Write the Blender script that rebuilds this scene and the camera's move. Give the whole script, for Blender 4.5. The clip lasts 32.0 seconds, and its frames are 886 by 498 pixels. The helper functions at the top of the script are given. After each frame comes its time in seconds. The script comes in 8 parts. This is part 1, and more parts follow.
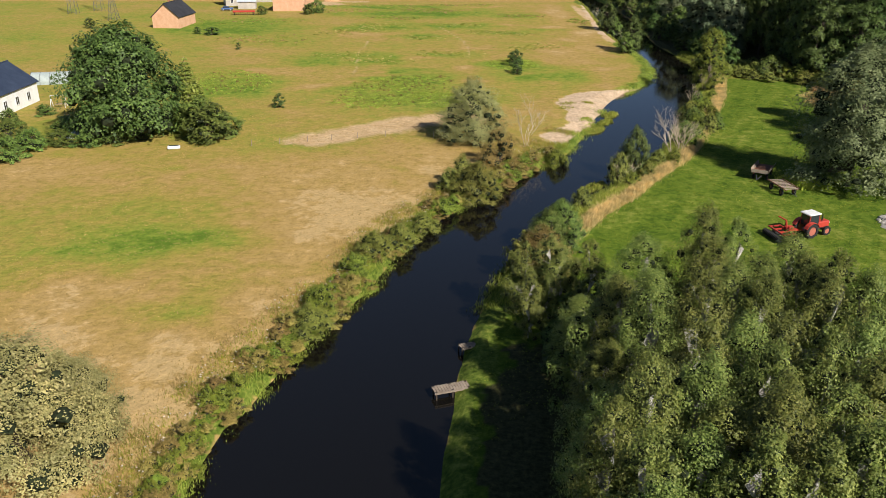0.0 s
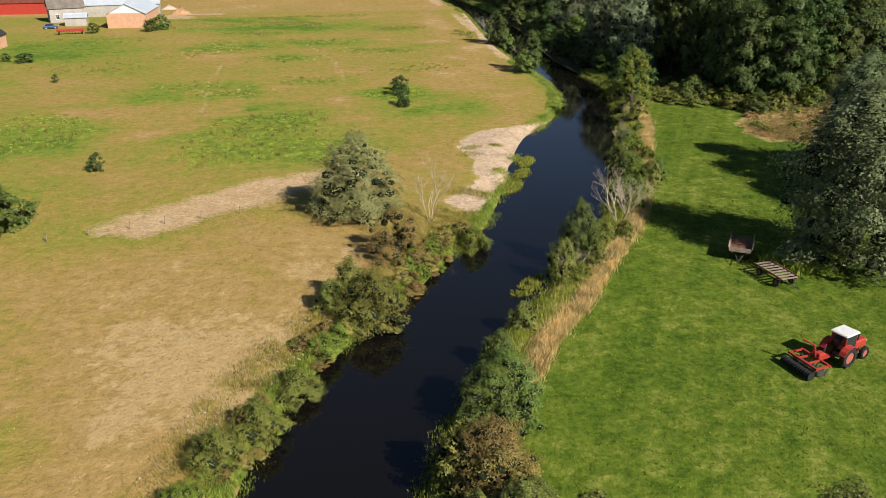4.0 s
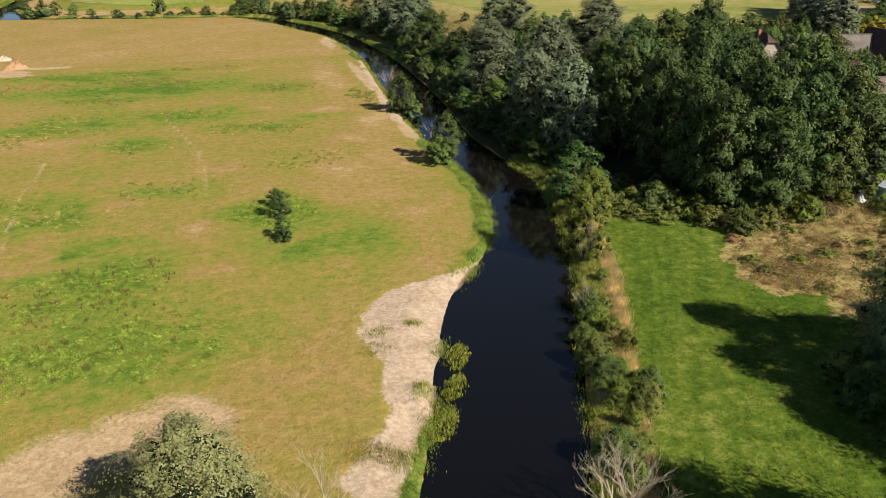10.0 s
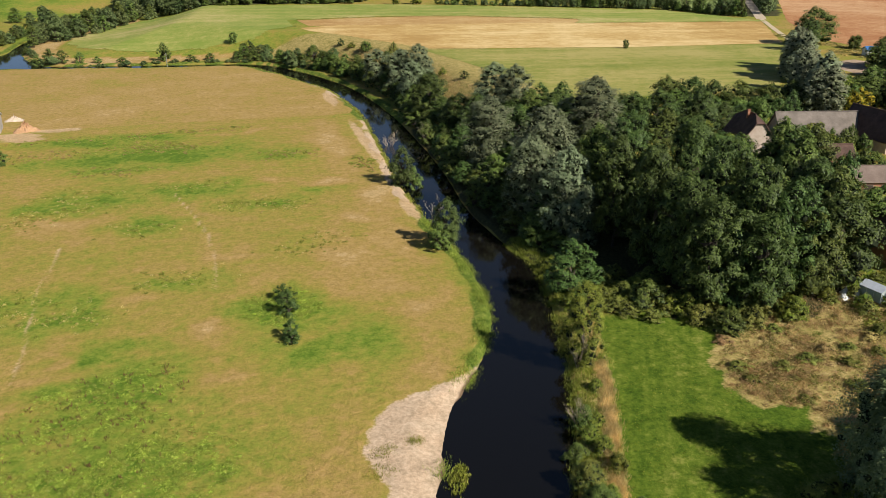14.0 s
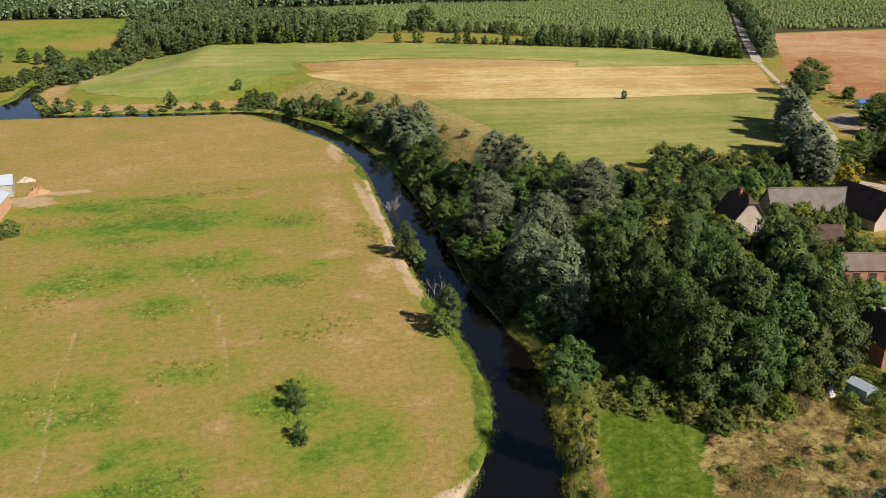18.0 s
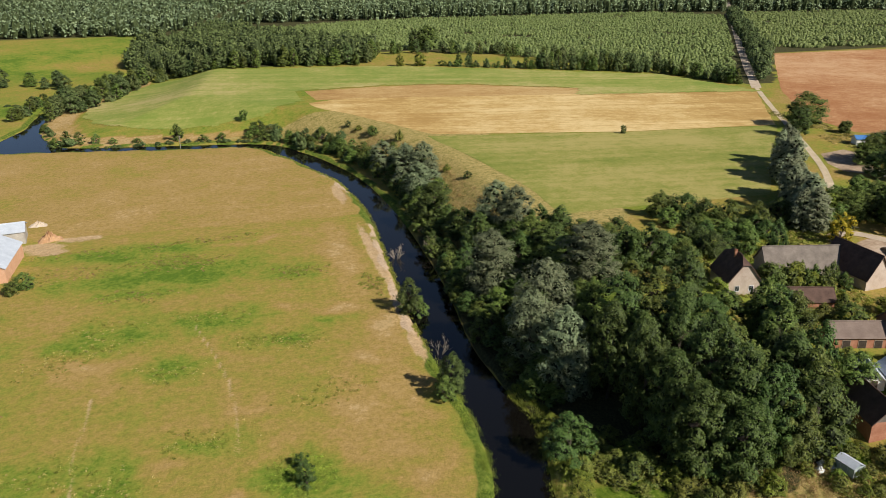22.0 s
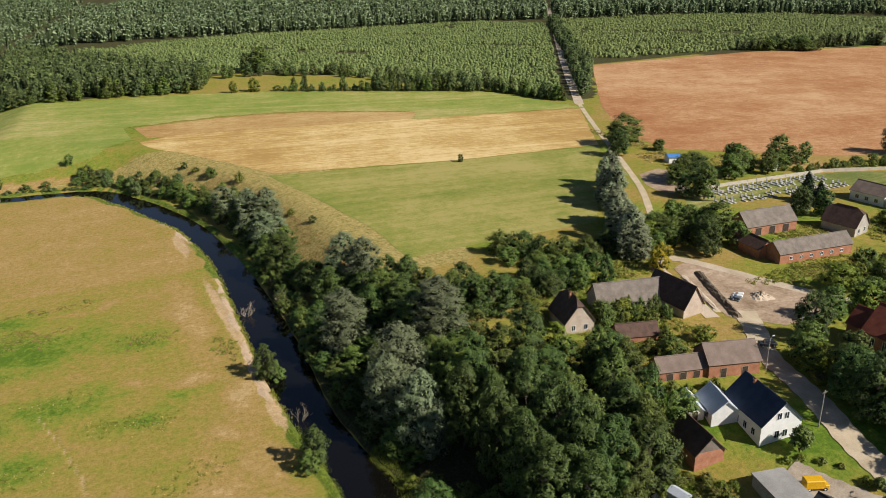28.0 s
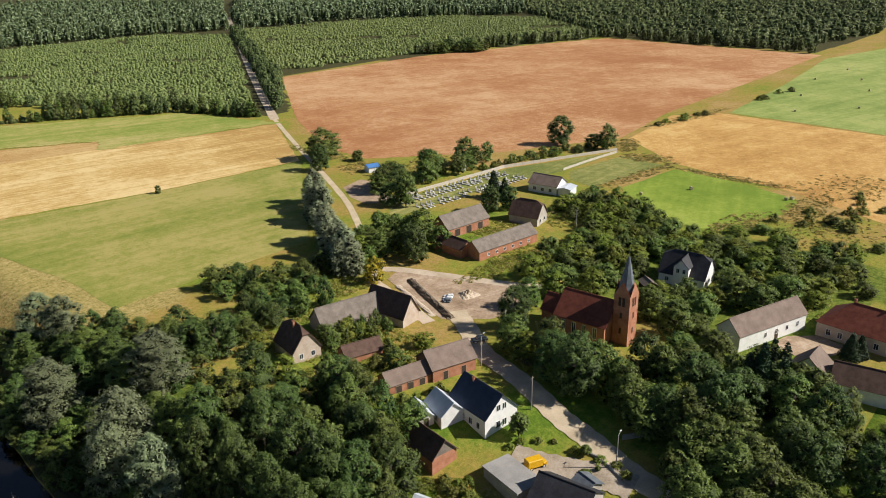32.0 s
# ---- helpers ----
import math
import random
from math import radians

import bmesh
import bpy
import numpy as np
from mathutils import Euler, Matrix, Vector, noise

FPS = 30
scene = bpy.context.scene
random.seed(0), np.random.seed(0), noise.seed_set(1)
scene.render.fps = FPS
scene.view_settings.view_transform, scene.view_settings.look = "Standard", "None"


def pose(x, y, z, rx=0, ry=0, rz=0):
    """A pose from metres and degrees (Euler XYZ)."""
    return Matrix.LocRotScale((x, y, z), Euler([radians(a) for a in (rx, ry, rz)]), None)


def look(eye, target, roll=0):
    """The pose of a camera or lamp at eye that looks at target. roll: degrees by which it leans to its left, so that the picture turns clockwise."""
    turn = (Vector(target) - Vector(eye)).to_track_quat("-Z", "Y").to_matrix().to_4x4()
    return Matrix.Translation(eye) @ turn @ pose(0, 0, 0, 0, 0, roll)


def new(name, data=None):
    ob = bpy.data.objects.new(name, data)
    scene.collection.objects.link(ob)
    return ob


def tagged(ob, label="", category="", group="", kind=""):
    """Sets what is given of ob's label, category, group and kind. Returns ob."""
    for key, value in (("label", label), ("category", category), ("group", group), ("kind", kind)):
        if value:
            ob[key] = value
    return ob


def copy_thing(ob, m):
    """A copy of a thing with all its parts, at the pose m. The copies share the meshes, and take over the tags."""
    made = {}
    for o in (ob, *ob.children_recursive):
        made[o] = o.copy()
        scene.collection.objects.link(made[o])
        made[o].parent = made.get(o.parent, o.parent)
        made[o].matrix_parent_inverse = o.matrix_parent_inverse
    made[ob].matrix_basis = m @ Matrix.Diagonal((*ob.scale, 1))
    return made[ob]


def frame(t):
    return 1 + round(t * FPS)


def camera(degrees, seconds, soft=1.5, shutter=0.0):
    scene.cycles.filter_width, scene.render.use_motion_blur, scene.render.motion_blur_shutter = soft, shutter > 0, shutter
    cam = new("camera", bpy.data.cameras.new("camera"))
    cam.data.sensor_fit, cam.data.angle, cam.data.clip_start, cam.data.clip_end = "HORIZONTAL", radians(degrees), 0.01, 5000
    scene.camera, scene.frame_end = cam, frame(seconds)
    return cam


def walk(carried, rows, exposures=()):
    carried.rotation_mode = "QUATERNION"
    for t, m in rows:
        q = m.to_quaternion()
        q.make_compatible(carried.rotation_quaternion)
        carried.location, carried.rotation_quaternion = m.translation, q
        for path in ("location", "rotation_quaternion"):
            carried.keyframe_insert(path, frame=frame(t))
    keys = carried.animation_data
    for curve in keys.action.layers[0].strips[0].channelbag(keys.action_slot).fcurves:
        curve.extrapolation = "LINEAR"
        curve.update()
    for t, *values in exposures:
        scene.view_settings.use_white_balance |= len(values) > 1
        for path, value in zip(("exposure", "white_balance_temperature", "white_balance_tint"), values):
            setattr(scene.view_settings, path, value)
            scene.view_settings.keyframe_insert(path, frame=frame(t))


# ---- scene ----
cam = camera(57.8, 32.0, soft=0.75)
METRES, EYE, TILT, LEAN, TURN = 138.0, 32.6, -23.0, 0.0, 0.0
ROWS = [
    (0.0, 0.0, 0.0, 0.0, -0.0, 0.0, 0.0),
    (0.5, -0.0017, 0.0267, 0.011, -1.03, -0.01, 0.46),
    (1.0, -0.0029, 0.0532, 0.022, -2.03, -0.02, 0.9),
    (1.5, -0.0034, 0.0799, 0.0334, -3.07, -0.06, 1.36),
    (2.0, -0.0029, 0.1069, 0.0447, -4.12, -0.08, 1.81),
    (2.5, -0.0019, 0.134, 0.0558, -5.16, -0.11, 2.26),
    (4.5, 0.0072, 0.2414, 0.1015, -9.3, -0.37, 4.02),
    (5.0, 0.011, 0.2683, 0.113, -10.33, -0.44, 4.48),
    (5.5, 0.0154, 0.295, 0.1243, -11.73, -0.55, 5.08),
    (6.0, 0.0203, 0.322, 0.136, -13.49, -0.7, 5.82),
    (6.5, 0.0256, 0.3491, 0.1477, -14.76, -0.82, 6.33),
    (7.0, 0.0318, 0.3756, 0.1604, -14.8, -0.84, 6.33),
    (7.5, 0.0385, 0.4004, 0.1753, -14.78, -0.84, 6.34),
    (8.0, 0.0456, 0.424, 0.1924, -14.77, -0.82, 6.34),
    (8.5, 0.0524, 0.4445, 0.2108, -14.77, -0.73, 6.32),
    (9.0, 0.058, 0.4588, 0.2286, -14.74, -0.68, 6.32),
    (9.5, 0.0624, 0.4652, 0.243, -14.77, -0.69, 6.3),
    (10.0, 0.0648, 0.4645, 0.2549, -14.82, -0.7, 6.28),
    (10.5, 0.0648, 0.4605, 0.2658, -14.87, -0.65, 6.3),
    (11.0, 0.0646, 0.4555, 0.2764, -14.87, -0.61, 6.3),
    (11.5, 0.0639, 0.4511, 0.2863, -14.91, -0.58, 6.3),
    (12.0, 0.0636, 0.4463, 0.2966, -14.9, -0.56, 6.29),
    (12.5, 0.0633, 0.4417, 0.3075, -14.9, -0.37, 6.31),
    (13.0, 0.0632, 0.437, 0.3186, -14.9, -0.08, 6.34),
    (13.5, 0.063, 0.4324, 0.3297, -14.9, 0.15, 6.35),
    (14.0, 0.0631, 0.4277, 0.3407, -14.88, 0.37, 6.36),
    (14.5, 0.0631, 0.4227, 0.352, -14.88, 0.56, 6.38),
    (15.0, 0.0631, 0.418, 0.3635, -14.87, 0.74, 6.4),
    (15.5, 0.0629, 0.4133, 0.375, -14.87, 0.91, 6.41),
    (17.5, 0.0619, 0.3935, 0.4222, -14.8, 1.33, 6.44),
    (18.0, 0.0621, 0.3887, 0.4337, -14.78, 1.39, 6.45),
    (18.5, 0.0619, 0.3838, 0.4452, -14.77, 1.43, 6.47),
    (19.0, 0.0617, 0.3789, 0.4569, -14.75, 1.45, 6.49),
    (19.5, 0.0617, 0.3738, 0.4683, -14.73, 1.48, 6.51),
    (20.0, 0.0614, 0.3687, 0.48, -14.71, 1.48, 6.54),
    (20.5, 0.0622, 0.3642, 0.4917, -14.67, 1.48, 6.55),
    (21.0, 0.0617, 0.3588, 0.5039, -14.67, 1.45, 6.59),
    (21.5, 0.0619, 0.3543, 0.5151, -14.65, 1.44, 6.59),
    (22.0, 0.0615, 0.3491, 0.5262, -14.61, 1.42, 6.61),
    (22.5, 0.0615, 0.3448, 0.5371, -14.57, 1.41, 6.63),
    (23.0, 0.0615, 0.3405, 0.5474, -14.55, 1.4, 6.64),
    (23.5, 0.0613, 0.3362, 0.5574, -14.52, 1.39, 6.66),
    (24.0, 0.062, 0.3325, 0.5664, -14.47, 1.39, 6.66),
    (24.5, 0.0618, 0.3281, 0.5749, -14.58, 1.35, 6.73),
    (26.5, 0.063, 0.3146, 0.6054, -18.25, 0.8, 8.31),
    (27.0, 0.0635, 0.3123, 0.6121, -20.6, 0.45, 9.26),
    (27.5, 0.0641, 0.31, 0.6185, -23.0, 0.06, 10.21),
    (28.0, 0.064, 0.3069, 0.6255, -25.42, -0.41, 11.12),
    (28.5, 0.0649, 0.3056, 0.6315, -27.82, -0.87, 12.0),
    (29.0, 0.0645, 0.3034, 0.6378, -30.25, -1.38, 12.87),
    (29.5, 0.0638, 0.3009, 0.6441, -32.71, -1.94, 13.73),
    (30.0, 0.0637, 0.2976, 0.65, -35.32, -2.56, 14.61),
    (30.5, 0.0634, 0.2956, 0.6555, -38.31, -3.32, 15.56),
    (31.0, 0.0646, 0.2942, 0.6599, -41.3, -4.1, 16.46),
    (31.5, 0.0653, 0.2938, 0.664, -44.18, -4.91, 17.28),
    (32.0, 0.0646, 0.2919, 0.6682, -46.67, -5.62, 17.95),
]
walk(cam, [(t, pose(0, 0, EYE, TILT, LEAN, TURN) @ pose(METRES * x, METRES * y, METRES * z, 90 + pitch, roll, yaw)) for t, x, y, z, yaw, pitch, roll in ROWS], [(0.0, 0.5), (3.0, 0.44), (5.0, 0.38), (9.0, 0.42), (13.0, 0.38), (17.0, 0.3), (22.0, 0.24), (25.0, 0.22), (28.0, 0.25), (30.0, 0.32), (32.0, 0.36)])

# ---- world and sun ----
SUN_ELEV, SUN_TO = 37.0, 127.0          # elevation; the way the shadows fall, degrees from +x
sky_world = bpy.data.worlds.new("sky")
scene.world = sky_world
sky_world.use_nodes = True
wn = sky_world.node_tree.nodes
sky_tex = wn.new("ShaderNodeTexSky")
sky_tex.sky_type = "NISHITA"
sky_tex.sun_disc = False
sky_tex.sun_elevation = radians(SUN_ELEV)
sky_tex.sun_rotation = radians(90 - (SUN_TO + 180))
sky_tex.air_density, sky_tex.dust_density, sky_tex.ozone_density = 0.62, 0.15, 1.2
sky_world.node_tree.links.new(sky_tex.outputs[0], wn["Background"].inputs[0])
wn["Background"].inputs[1].default_value = 0.058
sun = new("sun", bpy.data.lights.new("sun", "SUN"))
sun.data.energy, sun.data.angle, sun.data.color = 5.0, radians(0.6), (1.0, 0.94, 0.86)
sun.matrix_world = look((math.cos(radians(SUN_TO + 180)) * 100, math.sin(radians(SUN_TO + 180)) * 100, 100 * math.tan(radians(SUN_ELEV))), (0, 0, 0))


# ---- materials ----
def base_mat(name, rough=0.9):
    m = bpy.data.materials.new(name)
    m.use_nodes = True
    nt = m.node_tree
    b = nt.nodes["Principled BSDF"]
    b.inputs["Roughness"].default_value = rough
    b.inputs["Specular IOR Level"].default_value = 0.25
    return m, nt, b


def noise_node(nt, scale, detail=4.0, rough=0.6, space="Object", stretch=None):
    tc = nt.nodes.new("ShaderNodeTexCoord")
    n = nt.nodes.new("ShaderNodeTexNoise")
    n.inputs["Scale"].default_value, n.inputs["Detail"].default_value, n.inputs["Roughness"].default_value = scale, detail, rough
    src = tc.outputs[space]
    if stretch:
        mp = nt.nodes.new("ShaderNodeMapping")
        mp.vector_type = "TEXTURE"
        mp.inputs["Rotation"].default_value = (0, 0, radians(stretch[0]))
        mp.inputs["Scale"].default_value = tuple(1 / v for v in stretch[1])
        nt.links.new(src, mp.inputs["Vector"])
        src = mp.outputs["Vector"]
    nt.links.new(src, n.inputs["Vector"])
    return n.outputs["Fac"]


def ramp(nt, fac, stops):
    r = nt.nodes.new("ShaderNodeValToRGB")
    els = r.color_ramp.elements
    while len(els) < len(stops):
        els.new(0.5)
    for e, (p, c) in zip(els, stops):
        e.position, e.color = p, (*c, 1)
    nt.links.new(fac, r.inputs[0])
    return r.outputs[0]


def mix(nt, fac, a, b, mode="MIX"):
    n = nt.nodes.new("ShaderNodeMix")
    n.data_type, n.blend_type = "RGBA", mode
    for sock, v in ((n.inputs["Factor"], fac), (n.inputs["A"], a), (n.inputs["B"], b)):
        if isinstance(v, (int, float)):
            sock.default_value = v
        elif isinstance(v, tuple):
            sock.default_value = (*v, 1)
        else:
            nt.links.new(v, sock)
    return n.outputs["Result"]


def calc(nt, op, a, b=0.0, c=None, clamp=False):
    n = nt.nodes.new("ShaderNodeMath")
    n.operation, n.use_clamp = op, clamp
    for sock, v in zip(n.inputs, (a, b, c)):
        if v is None:
            continue
        if isinstance(v, (int, float)):
            sock.default_value = v
        else:
            nt.links.new(v, sock)
    return n.outputs[0]


def bump(nt, b, fac, strength=0.3, dist=0.05):
    n = nt.nodes.new("ShaderNodeBump")
    n.inputs["Strength"].default_value, n.inputs["Distance"].default_value = strength, dist
    nt.links.new(fac, n.inputs["Height"])
    nt.links.new(n.outputs[0], b.inputs["Normal"])


def mottled(name, c1, c2, scale=2.0, fine=20.0, rough=0.9, bump_s=0.2, dist=0.03, metal=0.0, stretch=None, c3=None, vary=0.0):
    """Two colours mixed at a coarse and a fine scale, with a light relief."""
    m, nt, b = base_mat(name, rough)
    big = noise_node(nt, scale, 5, 0.65, stretch=stretch)
    small = noise_node(nt, fine, 3, 0.6, stretch=stretch)
    f = calc(nt, "ADD", calc(nt, "MULTIPLY", big, 0.65), calc(nt, "MULTIPLY", small, 0.35))
    stops = [(0.36, c1), (0.64, c2)] if c3 is None else [(0.34, c1), (0.5, c2), (0.66, c3)]
    col = ramp(nt, f, stops)
    if vary:
        oi = nt.nodes.new("ShaderNodeObjectInfo")
        hs = nt.nodes.new("ShaderNodeHueSaturation")
        nt.links.new(calc(nt, "MULTIPLY_ADD", oi.outputs["Random"], vary, 1 - vary / 2), hs.inputs["Value"])
        nt.links.new(col, hs.inputs["Color"])
        col = hs.outputs[0]
    nt.links.new(col, b.inputs["Base Color"])
    b.inputs["Metallic"].default_value = metal
    bump(nt, b, small, bump_s, dist)
    return m


def leaf_mat(name, c1, c2, c3, through_amount=0.16, tree_vary=0.45, rough=0.55):
    """Leaves: each clump has its own tint, each tree its own depth of colour."""
    m, nt, b = base_mat(name, rough)
    geo = nt.nodes.new("ShaderNodeNewGeometry")
    oi = nt.nodes.new("ShaderNodeObjectInfo")
    near = lambda c, k: tuple(a + (b - a) * k for a, b in zip(c, c2))
    col = ramp(nt, geo.outputs["Random Per Island"], [(0.0, near(c1, 0.35)), (0.55, c2), (1.0, near(c3, 0.35))])
    spray = ramp(nt, noise_node(nt, 0.55, 3, 0.65), [(0.32, (0.62, 0.66, 0.62)), (0.5, (1.0, 1.0, 1.0)), (0.68, (1.42, 1.38, 1.36))])
    col = mix(nt, 1.0, col, spray, "MULTIPLY")
    hs = nt.nodes.new("ShaderNodeHueSaturation")
    nt.links.new(calc(nt, "MULTIPLY_ADD", oi.outputs["Random"], tree_vary, 1 - tree_vary / 2), hs.inputs["Value"])
    nt.links.new(calc(nt, "MULTIPLY_ADD", oi.outputs["Random"], 0.042, 0.462), hs.inputs["Hue"])
    nt.links.new(col, hs.inputs["Color"])
    nt.links.new(hs.outputs[0], b.inputs["Base Color"])
    tr = nt.nodes.new("ShaderNodeBsdfTranslucent")
    nt.links.new(hs.outputs[0], tr.inputs["Color"])
    mx = nt.nodes.new("ShaderNodeMixShader")
    mx.inputs[0].default_value = through_amount
    nt.links.new(b.outputs[0], mx.inputs[1])
    nt.links.new(tr.outputs[0], mx.inputs[2])
    nt.links.new(mx.outputs[0], nt.nodes["Material Output"].inputs["Surface"])
    return m


def crop_mat(name, c1, c2, c3, turn, rows=0.5, bump_s=0.5, lines=0.12):
    """A crop or sward: broad patches, long drilled or mown lines and a fine stalky grain."""
    m, nt, b = base_mat(name, 0.95)
    huge, patch = noise_node(nt, 0.009, 5, 0.6), noise_node(nt, 0.045, 6, 0.68)
    line = noise_node(nt, rows, 2, 0.6, stretch=(turn, (0.02, 1.0, 1.0)))
    wide = noise_node(nt, rows * 0.16, 3, 0.6, stretch=(turn, (0.05, 1.0, 1.0)))
    tuft, grain = noise_node(nt, 0.35, 5, 0.75), noise_node(nt, 1.6, 6, 0.75)
    f = calc(nt, "ADD", calc(nt, "ADD", calc(nt, "MULTIPLY", patch, 0.26), calc(nt, "MULTIPLY", huge, 0.3)), calc(nt, "ADD", calc(nt, "MULTIPLY", line, lines), calc(nt, "MULTIPLY", wide, lines)))
    f = calc(nt, "ADD", f, calc(nt, "ADD", calc(nt, "MULTIPLY", tuft, 0.22), calc(nt, "MULTIPLY", grain, 0.22 - 2 * (lines - 0.12))))
    f = calc(nt, "SUBTRACT", f, 0.12)
    col = ramp(nt, f, [(0.43, c1), (0.5, c2), (0.57, c3)])
    nt.links.new(col, b.inputs["Base Color"])
    bump(nt, b, calc(nt, "ADD", calc(nt, "MULTIPLY", tuft, 1.0), calc(nt, "MULTIPLY", grain, 0.5)), bump_s, 0.3)
    return m


def plain(name, c, rough=0.6, metal=0.0, spec=0.4):
    m, nt, b = base_mat(name, rough)
    n = noise_node(nt, 3.0, 4)
    dark = tuple(v * 0.82 for v in c)
    nt.links.new(ramp(nt, n, [(0.35, dark), (0.65, c)]), b.inputs["Base Color"])
    b.inputs["Metallic"].default_value, b.inputs["Specular IOR Level"].default_value = metal, spec
    return m


ALDER = leaf_mat("alder_leaves", (0.031, 0.066, 0.014), (0.066, 0.118, 0.026), (0.138, 0.208, 0.05), 0.1, 0.4)
WILLOW = leaf_mat("willow_leaves", (0.125, 0.165, 0.08), (0.18, 0.225, 0.115), (0.26, 0.3, 0.17))
POPLARLEAF = leaf_mat("poplar_leaves", (0.17, 0.215, 0.11), (0.265, 0.31, 0.175), (0.4, 0.44, 0.28), 0.18)
GREYGREEN = leaf_mat("grey_green_leaves", (0.1, 0.14, 0.055), (0.155, 0.2, 0.085), (0.23, 0.275, 0.13), 0.15)
OLIVE = leaf_mat("grey_willow_leaves", (0.1, 0.135, 0.024), (0.18, 0.212, 0.04), (0.3, 0.31, 0.078))
BIRCH = leaf_mat("birch_leaves", (0.055, 0.09, 0.018), (0.14, 0.19, 0.04), (0.31, 0.35, 0.095))
GREEN = leaf_mat("broad_leaves", (0.044, 0.085, 0.016), (0.106, 0.166, 0.032), (0.225, 0.295, 0.068), 0.12, 0.6)
GREYWILLOW = leaf_mat("pale_willow_bush_leaves", (0.19, 0.195, 0.065), (0.31, 0.3, 0.105), (0.48, 0.44, 0.19))
LIME = leaf_mat("light_leaves", (0.09, 0.145, 0.018), (0.17, 0.24, 0.03), (0.3, 0.345, 0.06))
DRYLEAF = leaf_mat("browning_leaves", (0.15, 0.14, 0.03), (0.26, 0.22, 0.055), (0.4, 0.31, 0.1))
YELLOW = leaf_mat("yellow_leaves", (0.2, 0.27, 0.02), (0.46, 0.46, 0.02), (0.66, 0.62, 0.04))
SPRUCE = leaf_mat("spruce_needles", (0.0238, 0.048, 0.021), (0.0374, 0.072, 0.03), (0.0595, 0.096, 0.039), 0.08)
# paler, bluish needles: distance haze is painted into the leaf colour
PINE = leaf_mat("hazed_forest_needles", (0.13, 0.19, 0.098), (0.21, 0.28, 0.145), (0.3, 0.365, 0.195), 0.12, 0.0)
DARKWOOD = leaf_mat("dark_wood_leaves", (0.06, 0.1, 0.03), (0.105, 0.155, 0.048), (0.175, 0.225, 0.078), 0.12, 0.0)
YOUNG = leaf_mat("plantation_leaves", (0.125, 0.195, 0.058), (0.175, 0.25, 0.078), (0.225, 0.295, 0.104), 0.18, 0.0)
# leaves lightened for the haze over the far wood
MIXED = leaf_mat("hazed_far_wood_leaves", (0.1, 0.15, 0.05), (0.16, 0.22, 0.075), (0.23, 0.285, 0.105), 0.12, 0.0)
BARK = mottled("bark", (0.04, 0.032, 0.024), (0.1, 0.08, 0.06), 3, 18, 0.95, 0.5)
BIRCHBARK = mottled("birch_bark", (0.1, 0.09, 0.08), (0.6, 0.57, 0.52), 2.5, 9, 0.85, 0.3)
# near-black cores of the crowns: shade between the leaf sprays put into colour
CORE_SHADE = mottled("crown_core_shade", (0.01, 0.016, 0.006), (0.026, 0.034, 0.013), 2.0, 12, 0.95, 0.4)
# dark bodies of the far trees, with the shade between boughs painted in
WOODSHADE = mottled("far_crown_shade", (0.03, 0.045, 0.015), (0.07, 0.09, 0.032), 0.3, 2, 0.95, 0.4)
DEADWOOD = mottled("bleached_deadwood", (0.34, 0.27, 0.18), (0.58, 0.48, 0.36), 3, 14, 0.9, 0.3)
DRYGRASS = leaf_mat("dry_tall_grass", (0.36, 0.28, 0.11), (0.54, 0.41, 0.175), (0.7, 0.56, 0.28), 0.25)
REED = leaf_mat("green_reeds", (0.13, 0.19, 0.025), (0.25, 0.31, 0.045), (0.44, 0.43, 0.12), 0.25)
WEED = leaf_mat("meadow_weeds", (0.16, 0.24, 0.025), (0.28, 0.37, 0.045), (0.44, 0.46, 0.11), 0.25)
WEEDGREEN = leaf_mat("dark_meadow_weeds", (0.14, 0.175, 0.022), (0.23, 0.265, 0.042), (0.36, 0.37, 0.095), 0.3)
WEEDDRY = leaf_mat("dried_weeds", (0.12, 0.08, 0.035), (0.2, 0.13, 0.05), (0.24, 0.12, 0.06), 0.15)
PETAL = leaf_mat("pale_flower_heads", (0.35, 0.33, 0.24), (0.5, 0.47, 0.36), (0.6, 0.58, 0.48), 0.2)
GRASSBLADE = leaf_mat("mown_grass_blades", (0.09, 0.165, 0.015), (0.185, 0.265, 0.026), (0.34, 0.39, 0.08), 0.25)
TANWEED = leaf_mat("faded_ruderal_weeds", (0.3, 0.235, 0.075), (0.45, 0.355, 0.125), (0.6, 0.485, 0.215), 0.25)
PALEWILLOW = leaf_mat("pale_meadow_willow_leaves", (0.18, 0.21, 0.07), (0.275, 0.305, 0.115), (0.4, 0.415, 0.19), 0.2)
STRAWBLADE = leaf_mat("grazed_grass_blades", (0.24, 0.2, 0.055), (0.36, 0.27, 0.09), (0.46, 0.34, 0.14), 0.2)

